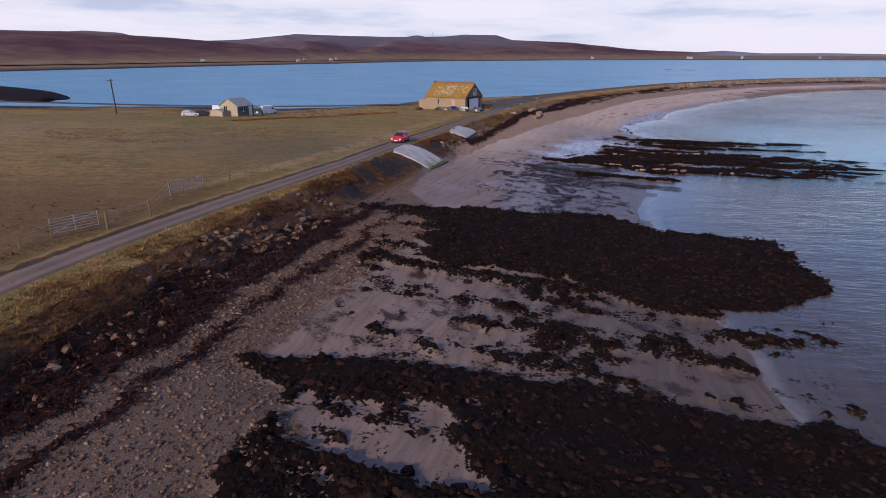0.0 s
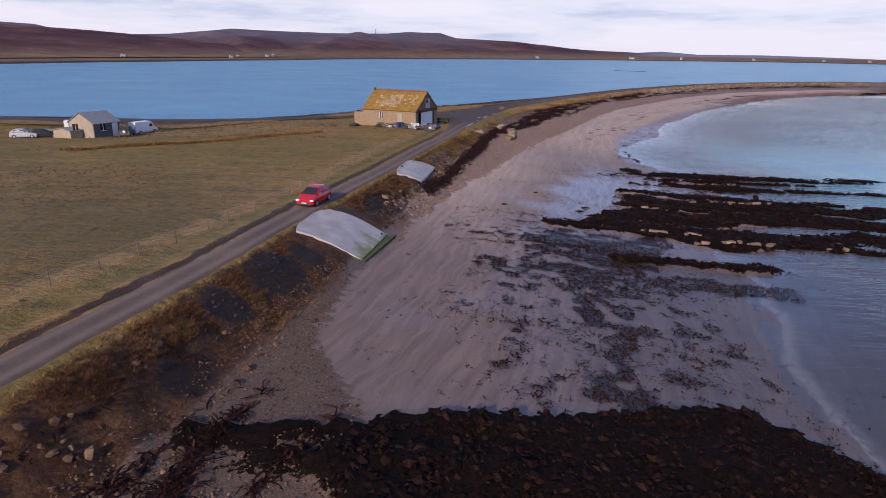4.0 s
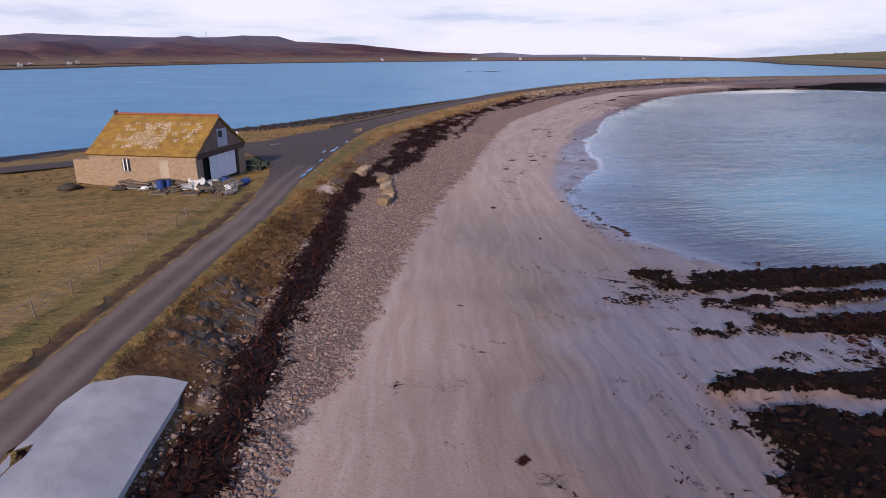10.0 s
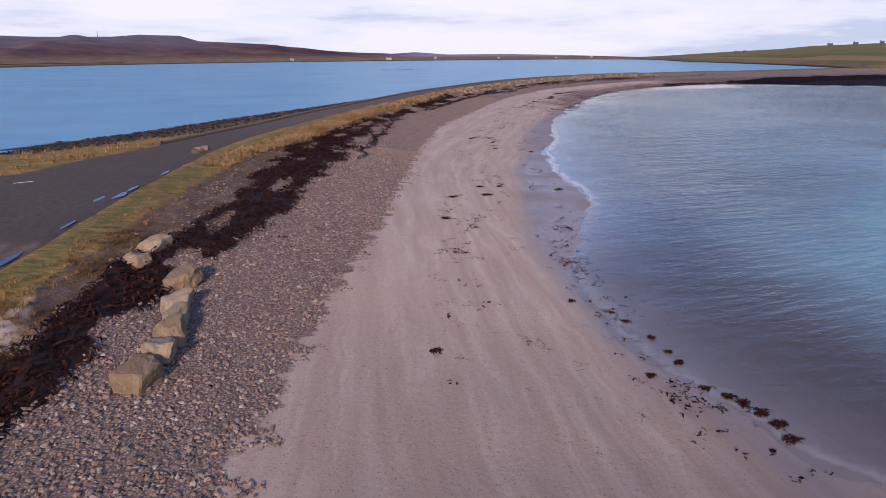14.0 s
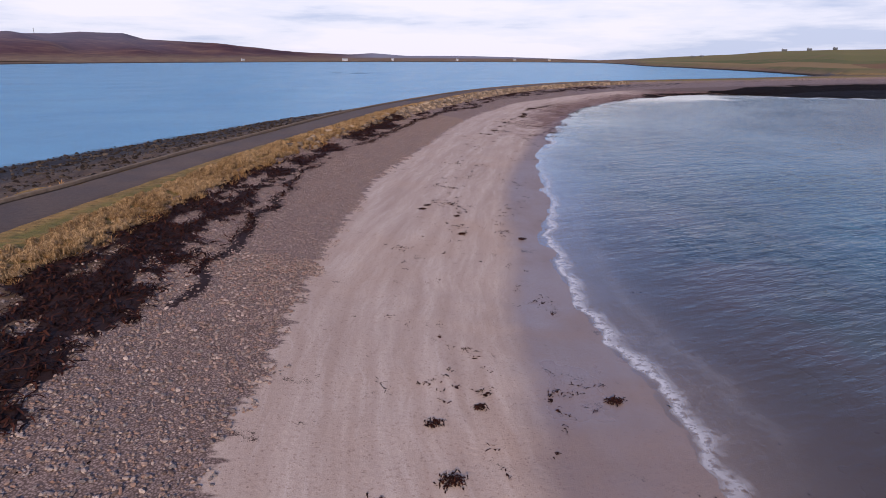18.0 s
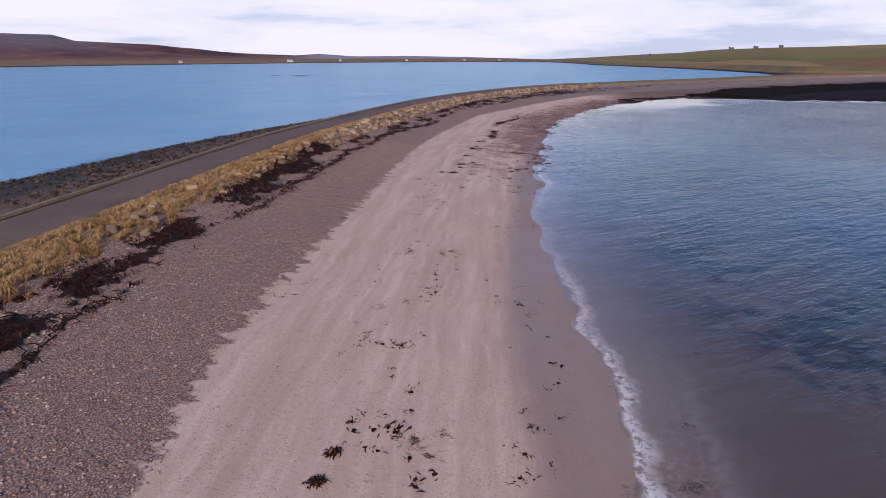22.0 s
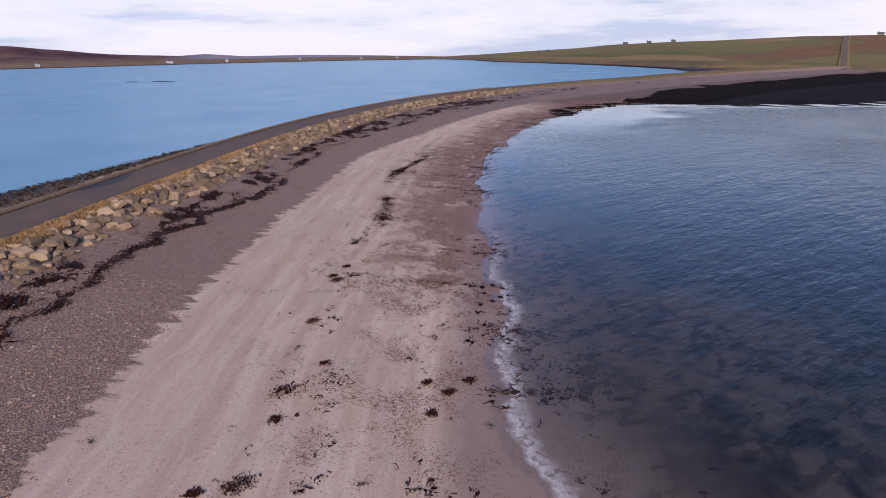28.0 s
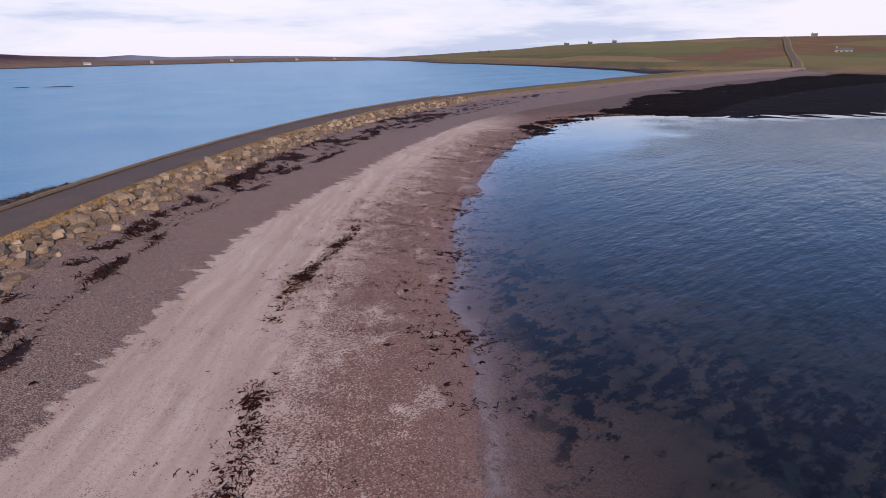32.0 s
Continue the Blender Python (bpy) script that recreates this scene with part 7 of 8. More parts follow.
for s, u, r in ((288.7, 20.2, 0.62), (282.6, 20.1, 0.5), (303.1, 19.5, 0.3), (296.1, 19.9, 0.34), (291.5, 21.3, 0.2), (286.5, 20.3, 0.24), (287.7, 26.0, 0.24), (289.5, 26.7, 0.26), (290.3, 25.8, 0.2), (290.7, 27.6, 0.26), (282.1, 18.8, 0.26), (166.5, 17.1, 0.2),
                (184.9, 19.5, 0.3), (191.5, 20.5, 0.3), (198.7, 29.8, 0.3), (196.5, 23.0, 0.26), (197.8, 24.7, 0.2), (193.3, 23.2, 0.4), (302.5, 19.9, 0.46), (305.2, 19.9, 0.26), (225.1, 23.8, 0.3), (232.0, 20.4, 0.24), (229.6, 23.0, 0.2), (230.4, 20.2, 0.28), (225.8, 27.9, 0.24),
                (170.0, 25.6, 0.12), (168.3, 26.0, 0.12), (167.0, 26.1, 0.09), (166.1, 26.1, 0.14), (164.2, 26.1, 0.10), (163.6, 26.6, 0.16), (163.1, 26.85, 0.2), (162.5, 27.1, 0.2), (161.8, 27.2, 0.22), (161.0, 27.1, 0.22), (172.3, 23.9, 0.12), (165.2, 24.6, 0.14), (125.1, 12.4, 0.24), (131.7, 15.0, 0.2), (127.5, 20.0, 0.36), (125.7, 19.4, 0.36)):
    weed_heap(s, u, r)


def tufts(x, y, z, height, blades, lean=0.35, width=0.03):
    n = len(x)
    h = np.repeat(height, blades) * RNG.uniform(0.6, 1.1, n * blades)
    bx, by, bz = [np.repeat(v, blades) for v in (x, y, z)]
    a = RNG.uniform(0, 2 * np.pi, n * blades)
    r = RNG.random(n * blades) * np.repeat(height, blades) * 0.45
    bx, by = bx + r * np.cos(a), by + r * np.sin(a)
    l = h * RNG.uniform(0.1, 1.0, n * blades) * lean * 2
    b = a + RNG.normal(0, 0.6, n * blades)
    w = width * (0.6 + 0.8 * RNG.random(n * blades)) * (h / 0.4)
    p = np.stack([bx, by, bz - 0.03], 1)
    side = np.stack([-np.sin(b) * w, np.cos(b) * w, 0 * w], 1)
    mid = p + np.stack([np.cos(b) * l * 0.35, np.sin(b) * l * 0.35, h * 0.62], 1)
    tip = p + np.stack([np.cos(b) * l, np.sin(b) * l, h], 1)
    V = np.stack([p - side, p + side, mid + side * 0.7, mid - side * 0.7, tip], 1).reshape(-1, 3)
    o = (np.arange(n * blades) * 5)[:, None]
    F = np.vstack([o + np.array([0, 1, 2]), o + np.array([0, 2, 3]), o + np.array([3, 2, 4])])
    return V, F


def domes(x, y, z, r, h, blades):
    """Rounded tussocks: blades that spring from a crown and arch outwards."""
    n = len(x) * blades
    X, Y, Z, R, H = [np.repeat(v, blades) for v in (x, y, z, r, h)]
    a, q = RNG.uniform(0, 2 * np.pi, n), np.sqrt(RNG.random(n))
    c, s = np.cos(a), np.sin(a)
    w = 0.012 * (0.6 + 0.9 * RNG.random(n))
    base = np.stack([X + 0.35 * q * R * c, Y + 0.35 * q * R * s, Z - 0.03], 1)
    mid = np.stack([X + 0.75 * q * R * c, Y + 0.75 * q * R * s, Z + H * (0.95 - 0.35 * q * q)], 1)
    tip = np.stack([X + 1.25 * q * R * c, Y + 1.25 * q * R * s, Z + H * (1.15 - 0.85 * q) * RNG.uniform(0.8, 1.1, n)], 1)
    side = np.stack([-s * w, c * w, 0 * w], 1)
    V = np.stack([base - side, base + side, mid + side, mid - side, tip], 1).reshape(-1, 3)
    o = (np.arange(n) * 5)[:, None]
    return V, np.vstack([o + np.array([0, 1, 2]), o + np.array([0, 2, 3]), o + np.array([3, 2, 4])])


M_TUSSOCK = blade_mat("straw_tussock", (0.13, 0.076, 0.035), (0.30, 0.188, 0.090), (0.45, 0.308, 0.168))


def grasses():
    # golden tussocks on the seaward verge
    s, u, x, y, z, zo, m = spread(8500, 150, 470, lambda q: np.maximum(road_off(q) + 0.35, verge(q) - np.interp(q, [200, 215, 285, 295], [2.0, 3.4, 2.4, 1.6])), lambda q: verge(q) + np.interp(q, [200, 215, 282, 292], [0.6, 1.4, 2.2, 0.3]))
    keep = fbm(x * 0.8, y * 0.8, 51) + 0.9 * (u - verge(s) + np.interp(s, [200, 215, 285, 295], [0.9, 2.0, 2.0, 1.0])) / 1.4 > RNG.uniform(-0.4, 0.8, len(s))
    keep &= (s > 205) | (RNG.random(len(s)) < 0.5)
    mound = sstep(-0.35, 0.45, vnoise(x * 0.95, y * 0.95, 58) + 0.4 * vnoise(x * 2.3, y * 2.3, 59))
    keep &= (mound > 0.12) | (RNG.random(len(s)) < 0.25)
    near_road = sstep(0.6, 1.9, u)
    h = ((0.16 + 0.42 * mound + 0.10 * RNG.random(len(s))) * np.where(s < 205, 0.65, 1.0) * (0.30 + 0.34 * near_road))[keep]
    V, F = tufts(x[keep], y[keep], z[keep], h, 22, 0.8, 0.014)
    stuff("verge_grass", V, F, M_GOLD, "golden dry tussock grass along the road verge", "grass")
    # rounded tussocks in front of it
    s, u, x, y, z, zo, m = spread(2300, 196, 352, lambda q: np.maximum(road_off(q) + 0.7, verge(q) - 2.1), lambda q: verge(q) + np.interp(q, [200, 215, 280, 292], [0.2, 1.0, 1.1, 0.2]))
    V, F = domes(x, y, z, RNG.uniform(0.28, 0.60, len(x)), RNG.uniform(0.22, 0.44, len(x)), 84)
    stuff("tussocks", V, F, M_TUSSOCK, "rounded straw-coloured tussocks along the road verge", "grass")
    # dead brown grass over the bank of the first stretch
    s, u, x, y, z, zo, m = spread(20000, 40, 165, lambda q: np.maximum(road_off(q) + 0.3, verge(q) - 2.6), lambda q: np.maximum(road_off(q), verge(q)) + 0.85 * (foot(q) - verge(q)))
    keep = (zo["d_scree"] < 0.1) & (fbm(x * 0.5, y * 0.5, 52) > RNG.uniform(-0.5, 0.35, len(s)) + 0.15 * (u > verge(s) + 0.6)) & ~(((s > 103.2) & (s < 112) & (u > 1.0)) | ((s > 125.0) & (s < 135) & (u > 1.2)) | ((s > 135.5) & (s < 143) & (u > 1.8)) | ((s > 113) & (s < 119) & (u > 2.2) & (u < 4.4)))
    i = np.flatnonzero(keep)
    a, b = i[u[i] < verge(s[i])], i[u[i] >= verge(s[i])]
    V, F = tufts(x[a], y[a], z[a], 0.10 + 0.14 * RNG.random(len(a)), 11, 0.7, 0.026)
    stuff("bank_grass", V, F, M_GOLD, "dry straw-coloured grass on the bank top", "grass")
    V, F = tufts(x[b], y[b], z[b], 0.07 + 0.10 * RNG.random(len(b)) ** 2, 18, 1.1, 0.016)
    stuff("bank_sedge", V, F, M_RUST, "dead russet grass hanging on the bank", "grass")
    # rank russet grass on the bank top of the first stretch
    s, u, x, y, z, zo, m = spread(12000, 40, 126, lambda q: np.maximum(road_off(q) + 0.6, verge(q) - 2.4), lambda q: np.maximum(road_off(q) + 0.8, verge(q)) + 1.6)
    keep = (zo["d_scree"] < 0.05) & ~((s > 103.4) & (s < 112) & (u > 0.9)) & ~((s > 124.8) & (u > 1.1)) & (vnoise(x * 0.45, y * 0.45, 66) + 0.5 * vnoise(x * 1.6, y * 1.6, 67) + 0.25 * (u - verge(s)) > RNG.uniform(-0.7, 0.5, len(s)))
    V, F = tufts(x[keep], y[keep], z[keep], 0.10 + 0.16 * RNG.random(keep.sum()), 26, 0.9, 0.011)
    stuff("rank_grass", V, F, blade_mat("rank_grass", (0.060, 0.028, 0.014), (0.135, 0.065, 0.028), (0.22, 0.122, 0.052)), "rank russet grass along the bank top", "grass")
    # ochre grass over the bank between the second slab and the junction
    s, u, x, y, z, zo, m = spread(12000, 94, 178, lambda q: np.maximum(road_off(q) + 0.3, verge(q) - 0.6), lambda q: foot(q) + 0.1)
    keep = (zo["d_wrack"] < 0) & (zo["d_scree"] < 0.05) & (vnoise(x * 0.8, y * 0.8, 64) + 0.5 * vnoise(x * 2.1, y * 2.1, 65) > RNG.uniform(-0.6, 0.4, len(s)) + 0.35 * (s < 124) + 0.12 * sstep(156, 166, s)) & ~(((s > 103.0) & (s < 112.4) & (u > 0.9)) | ((s > 124.6) & (s < 135.4) & (u > 1.0)) | ((s > 135.5) & (s < 143) & (u > 2.2)))
    V, F = tufts(x[keep], y[keep], z[keep], 0.09 + 0.15 * RNG.random(keep.sum()), 24, 0.9, 0.012)
    stuff("ochre_grass", V, F, M_OCHRE, "ochre winter grass hanging over the road bank", "grass")
    # field
    s, u, x, y, z, zo, m = spread(24000, 40, 172, lambda q: -46 + 0 * q, lambda q: -apron(q) - 0.7)
    keep = (m["dl"] > 8) & (fbm(x * 0.16, y * 0.16, 53) + 0.4 * fbm(x * 0.9, y * 0.9, 54) > RNG.uniform(-0.55, 0.75, len(s)))
    keep &= ~((np.abs(x + 4) < 6.5) & (np.abs(y - 138) < 8.5)) & ((u < -5.5) | (u > -4.6) | (RNG.random(len(s)) < 0.6))
    keep &= ~((y > 130) & (y < 152) & (u < -15) & (np.abs(y - np.interp(x, [-60, -39, -27, -12, -5, 3], [138.5, 139.8, 142.8, 149.2, 153, 157.3])) < 2.6))
    clump = sstep(-0.1, 0.6, vnoise(x[keep] * 0.7, y[keep] * 0.7, 60) + 0.6 * vnoise(x[keep] * 0.2, y[keep] * 0.2, 63))
    V, F = tufts(x[keep], y[keep], z[keep], 0.05 + 0.07 * clump + 0.04 * RNG.random(keep.sum()), 9, 1.2, 0.04)
    stuff("field_grass", V, F, M_TURF, "rough winter pasture grass, tan and olive", "grass")
    s, u, x, y, z, zo, m = spread(9000, 40, 172, lambda q: -70 + 0 * q, lambda q: -apron(q) - 2.5)
    rough = (y < 46 + 0.25 * x + 6) | (y > 113 - 0.1 * x)
    keep = rough & (m["dl"] > 8) & (x < -12) & (fbm(x * 0.3, y * 0.3, 55) > RNG.uniform(-0.6, 0.4, len(s)))
    keep &= ~((y > 128) & (y < 152) & (np.abs(y - np.interp(x, [-60, -39, -27, -12, -5, 3], [138.5, 139.8, 142.8, 149.2, 153, 157.3])) < 2.8))
    V, F = tufts(x[keep], y[keep], z[keep], 0.14 + 0.16 * RNG.random(keep.sum()), 12, 0.9, 0.03)
    stuff("rough_grass", V, F, M_OCHRE, "tall dead russet grass at the field's edge", "grass")
    # a low bank of dead grass across the field, and a russet band before it
    t = RNG.random(1500)
    s, u = 128 + 26 * t, np.interp(t, [0, 0.4, 1], [-37, -27, -18.5]) + RNG.normal(0, 0.45, len(t))
    x, y = at(s, u)
    V, F = tufts(x, y, surface(x, y, s, u)[0], 0.22 + 0.22 * RNG.random(len(t)), 10, 0.7, 0.03)
    stuff("field_bank", V, F, M_GOLD, "line of tall bleached grass across the field", "grass")
    t, w = RNG.random(3600), RNG.random(3600)
    s, u = (1 - w) * (94 + 11 * t) + w * (106 + 20 * t), (1 - w) * (-46 + 34 * t) + w * (-54 + 34 * t)
    x, y = at(s, u)
    keep = fbm(x * 0.25, y * 0.4, 57) > RNG.uniform(-0.5, 0.3, len(t))
    x, y, s, u = x[keep], y[keep], s[keep], u[keep]
    V, F = tufts(x, y, surface(x, y, s, u)[0], 0.06 + 0.09 * RNG.random(len(x)), 8, 1.3, 0.06)
    stuff("russet_grass", V, F, M_RUST, "band of dead russet grass across the pasture", "grass")
    # loch-side verge
    s, u, x, y, z, zo, m = spread(3500, 170, 300, lambda q: -apron(q) - 14, lambda q: -apron(q) - 0.5)
    keep = (zo["d_grass"] > 0) & (fbm(x * 0.3, y * 0.3, 56) > RNG.uniform(-0.6, 0.6, len(s)))
    V, F = tufts(x[keep], y[keep], z[keep], 0.18 + 0.22 * RNG.random(keep.sum()), 8, 0.5, 0.035)
    stuff("lochside_grass", V, F, M_GOLD, "dry grass between the road and the loch shore", "grass")


grasses()


# ---- puddles and paint on the tarmac ----
def patch_on_road(name, s, u, ls, lu, mat, lab, cat, dz=0.064, seed=0, kind=""):
    n = 28
    a = np.arange(n) * 2 * np.pi / n
    r = 1 + 0.28 * vnoise(np.cos(a) * 1.6 + seed, np.sin(a) * 1.6, 61) + 0.14 * vnoise(np.cos(a) * 4 + seed, np.sin(a) * 4, 62)
    ss, uu = s + ls * r * np.cos(a), u + lu * r * np.sin(a)
    x, y = at(ss, uu)
    bm = bmesh.new()
    vs = [bm.verts.new((X, Y, float(road_z(s)) + dz)) for X, Y in zip(x, y)]
    f = bm.faces.new(vs)
    if f.normal.z < 0:
        f.normal_flip()
    ob = part(name, bm, mat)
    return tagged(ob, lab, cat, "puddles on the road" if cat == "puddle" else "", kind)


def puddle_mat():
    k = Nodes("puddle_water")
    k.b.inputs["IOR"].default_value, k.b.inputs["Specular IOR Level"].default_value = 1.33, 0.6
    n = k.noise(k.pos(), 3.0, 2)
    return k.done(k.mix(n, (0.02, 0.022, 0.026), (0.035, 0.036, 0.04)), 0.03)


M_PUDDLE = puddle_mat()
for i, (s, u, ls, lu) in enumerate(((169.6, 0.30, 1.1, 0.13), (172.2, 0.24, 1.2, 0.16), (178, 0.12, 0.8, 0.11), (184.6, 0.02, 1.0, 0.24), (186.6, -0.02, 0.9, 0.15), (183.6, -0.8, 0.7, 0.15), (192, 0.08, 0.7, 0.12))):
    patch_on_road("puddle", s, u, ls, lu, M_PUDDLE, "shallow puddle at the edge of the tarmac", "puddle", seed=i * 3.3)
patch_on_road("tar_patch", 320, -3.5, 4.2, 0.9, simple("fresh_tar", (0.035, 0.033, 0.032), 0.7, 0.2, 4.0), "dark tarmac repair patch on the road", "road patch", seed=9.1)
x, y, z = place(189.2, -8.0)
bm = box(-0.55, 0.55, -0.07, 0.07, 0, 0.006)
ob = part("road_marking", bm, M_WHITE)
ob.matrix_basis = pose(x, y, float(road_z(189.2)) + 0.066, 0, 0, 15)
tagged(ob, "worn white dash painted on the tarmac", "road marking", kind="structure")


# ---- vehicles and shed ----
def wheel(parent, x, y, r, w):
    t = part("wheel", cyl(r, r, -w / 2, w / 2, 18, pose(x, y, r, 90, 0, 0)), M_BLACK, parent, "black tyre")
    part("rim", cyl(r * 0.62, r * 0.58, -w / 2 - 0.012, w / 2 + 0.012, 14, pose(x, y, r, 90, 0, 0)), M_GALV, t)
    return t


def lofted(sections):
    """Body skin through cross-sections (x, half width low, half width high, z low, z shoulder, z top)."""
    bm = bmesh.new()
    rings = []
    for x, wl, wh, z0, zs, z1 in sections:
        pts = [(-wl * 0.92, z0), (-wl, z0 + 0.12), (-wl, zs), (-wh, z1 - 0.03), (-wh * 0.85, z1), (wh * 0.85, z1), (wh, z1 - 0.03), (wl, zs), (wl, z0 + 0.12), (wl * 0.92, z0)]
        rings.append([bm.verts.new((x, y, z)) for y, z in pts])
    for a, b in zip(rings[:-1], rings[1:]):
        for i in range(len(a)):
            bm.faces.new((a[i], a[(i + 1) % len(a)], b[(i + 1) % len(a)], b[i]))
    bm.faces.new(rings[0][::-1])
    bm.faces.new(rings[-1])
    bmesh.ops.recalc_face_normals(bm, faces=bm.faces)
    return bm


def quad_pane(pts, off):
    bm = bmesh.new()
    f = bm.faces.new([bm.verts.new(p) for p in pts])
    bm.normal_update()
    r = bmesh.ops.extrude_face_region(bm, geom=[f])
    n = Vector(off)
    bmesh.ops.translate(bm, vec=n, verts=[v for v in r["geom"] if isinstance(v, bmesh.types.BMVert)])
    bmesh.ops.recalc_face_normals(bm, faces=bm.faces)
    return bm


def hatchback(m, paint, lab):
    c = thing("car", m, lab, "car")
    part("body", lofted([(-2.0, 0.70, 0.60, 0.32, 0.62, 0.86), (-1.85, 0.82, 0.70, 0.22, 0.70, 0.95), (-1.1, 0.86, 0.78, 0.20, 0.72, 0.98), (0.8, 0.86, 0.78, 0.20, 0.72, 0.97), (1.3, 0.86, 0.74, 0.20, 0.66, 0.88), (1.85, 0.82, 0.64, 0.22, 0.55, 0.74), (2.02, 0.66, 0.52, 0.28, 0.48, 0.60)]), paint, c, "glossy red bodywork")
    part("cabin", lofted([(-1.86, 0.70, 0.62, 0.90, 1.00, 1.04), (-1.35, 0.76, 0.58, 0.92, 1.10, 1.44), (-0.6, 0.78, 0.60, 0.92, 1.12, 1.50), (0.1, 0.78, 0.58, 0.92, 1.12, 1.44), (0.98, 0.72, 0.60, 0.88, 0.92, 0.96)]), paint, c)
    part("windscreen", quad_pane([(0.97, -0.62, 0.98), (0.97, 0.62, 0.98), (0.16, 0.52, 1.43), (0.16, -0.52, 1.43)], (0.015, 0, 0.015)), M_GLASS, c, "dark windscreen")
    part("rear_window", quad_pane([(-1.86, -0.58, 1.06), (-1.86, 0.58, 1.06), (-1.42, 0.50, 1.42), (-1.42, -0.50, 1.42)], (-0.015, 0, 0.012)), M_GLASS, c)
    for sgn in (-1, 1):
        for x0, x1, t0, t1 in ((-0.62, 0.62, -0.62, 0.12), (-1.45, -0.70, -1.25, -0.70)):
            part("side_window", quad_pane([(x0, sgn * 0.775, 1.0), (x1, sgn * 0.775, 1.0), (t1, sgn * 0.625, 1.40), (t0, sgn * 0.625, 1.40)], (0, sgn * 0.012, 0.004)), M_GLASS, c)
        part("headlight", box(1.78, 2.0, sgn * 0.66 - 0.15, sgn * 0.66 + 0.15, 0.55, 0.70, 0.03), M_LAMP, c, "clear headlight")
        part("tail_light", box(-2.02, -1.85, sgn * 0.66 - 0.09, sgn * 0.66 + 0.09, 0.68, 0.92, 0.02), M_TAIL, c)
        part("mirror", box(0.62, 0.78, sgn * 0.96 - 0.09, sgn * 0.96 + 0.09, 0.96, 1.10, 0.03), paint, c)
        for x in (-1.25, 1.28):
            wheel(c, x, sgn * 0.77, 0.31, 0.20)
    part("grille", box(1.98, 2.05, -0.42, 0.42, 0.36, 0.50, 0.01), M_PLASTIC, c)
    part("number_plate", box(2.051, 2.06, -0.24, 0.24, 0.38, 0.47), M_WHITE, c, "blank number plate")
    part("bumper", box(1.86, 2.04, -0.70, 0.70, 0.20, 0.34, 0.03), M_PLASTIC, c)
    return c


x, y, z = place(111.0, -0.3)
hatchback(real(pose(x, y, float(road_z(111.0)) + 0.06, 0, 0, heading(111.0) + 180)), M_RED, "glossy red hatchback on the narrow coast road")


def panel_van(m, lab):
    c = thing("van", m, lab, "van", "vehicles by the shed")
    part("body", lofted([(-2.4, 0.90, 0.84, 0.35, 1.2, 2.2), (1.0, 0.92, 0.84, 0.35, 1.2, 2.2), (1.55, 0.90, 0.74, 0.35, 1.1, 1.75), (1.75, 0.88, 0.70, 0.35, 0.95, 1.15), (2.45, 0.80, 0.62, 0.40, 0.75, 0.92)]), M_WHITE, c)
    part("windscreen", quad_pane([(1.76, -0.66, 1.17), (1.76, 0.66, 1.17), (1.20, 0.62, 2.02), (1.20, -0.62, 2.02)], (0.02, 0, 0.012)), M_GLASS, c)
    for sgn in (-1, 1):
        part("side_window", box(0.55, 1.25, sgn * 0.905 - 0.01, sgn * 0.905 + 0.01, 1.25, 1.75), M_GLASS, c)
        part("headlight", box(2.28, 2.46, sgn * 0.6 - 0.12, sgn * 0.6 + 0.12, 0.66, 0.84, 0.02), M_LAMP, c)
        part("rear_door", box(-2.43, -2.405, sgn * 0.42 - 0.39, sgn * 0.42 + 0.39, 0.45, 2.1), M_WHITE, c)
        for x in (-1.5, 1.6):
            wheel(c, x, sgn * 0.82, 0.33, 0.2)
    part("bumper", box(2.36, 2.5, -0.8, 0.8, 0.35, 0.55, 0.03), M_PLASTIC, c)
    return c


def jeep(m, lab):
    c = thing("jeep", m, lab, "off-road car", "vehicles by the shed")
    part("body", lofted([(-1.9, 0.80, 0.78, 0.5, 0.9, 1.15), (0.5, 0.80, 0.76, 0.5, 0.9, 1.15), (1.8, 0.72, 0.66, 0.5, 0.85, 1.05)]), M_DARK_WALL, c)
    part("cabin", lofted([(-1.85, 0.76, 0.70, 1.14, 1.3, 1.80), (0.1, 0.76, 0.68, 1.14, 1.3, 1.80), (0.5, 0.74, 0.70, 1.13, 1.16, 1.2)]), M_PLASTIC, c)
    for sgn in (-1, 1):
        part("side_window", box(-1.2, -0.1, sgn * 0.75 - 0.02, sgn * 0.75 + 0.02, 1.3, 1.65), M_GLASS, c)
        part("headlight", cyl(0.1, 0.1, 0, 0.05, 10, pose(1.8, sgn * 0.5, 0.85, 0, 90, 0)), M_LAMP, c)
        for x in (-1.2, 1.15):
            wheel(c, x, sgn * 0.72, 0.37, 0.24)
    sp = part("spare_wheel", cyl(0.34, 0.34, 0, 0.2, 16, pose(-2.12, 0, 1.05, 0, 90, 0)), M_BLACK, c)
    part("cover", cyl(0.24, 0.2, 0, 0.04, 14, pose(-2.16, 0, 1.05, 0, 90, 0)), M_WHITE, sp, "white spare wheel cover")
    return c


panel_van(real(pose(-40.9, 128.7, gz(-40.9, 128.7), 0, 0, 64)), "white panel van parked in rough grass by the shed")
jeep(real(pose(-41.0, 123.6, gz(-41.0, 123.6), 0, 0, 100)), "dark boxy off-roader with a white spare wheel cover")
panel_van(real(pose(-51.0, 130.2, gz(-51, 130.2), 0, 0, 20)), "white panel van parked behind the shed")
hatchback(real(pose(-53.6, 120.6, gz(-53.6, 120.6), 0, 0, 15)), M_PALE, "silver-grey car parked in the rough grass")
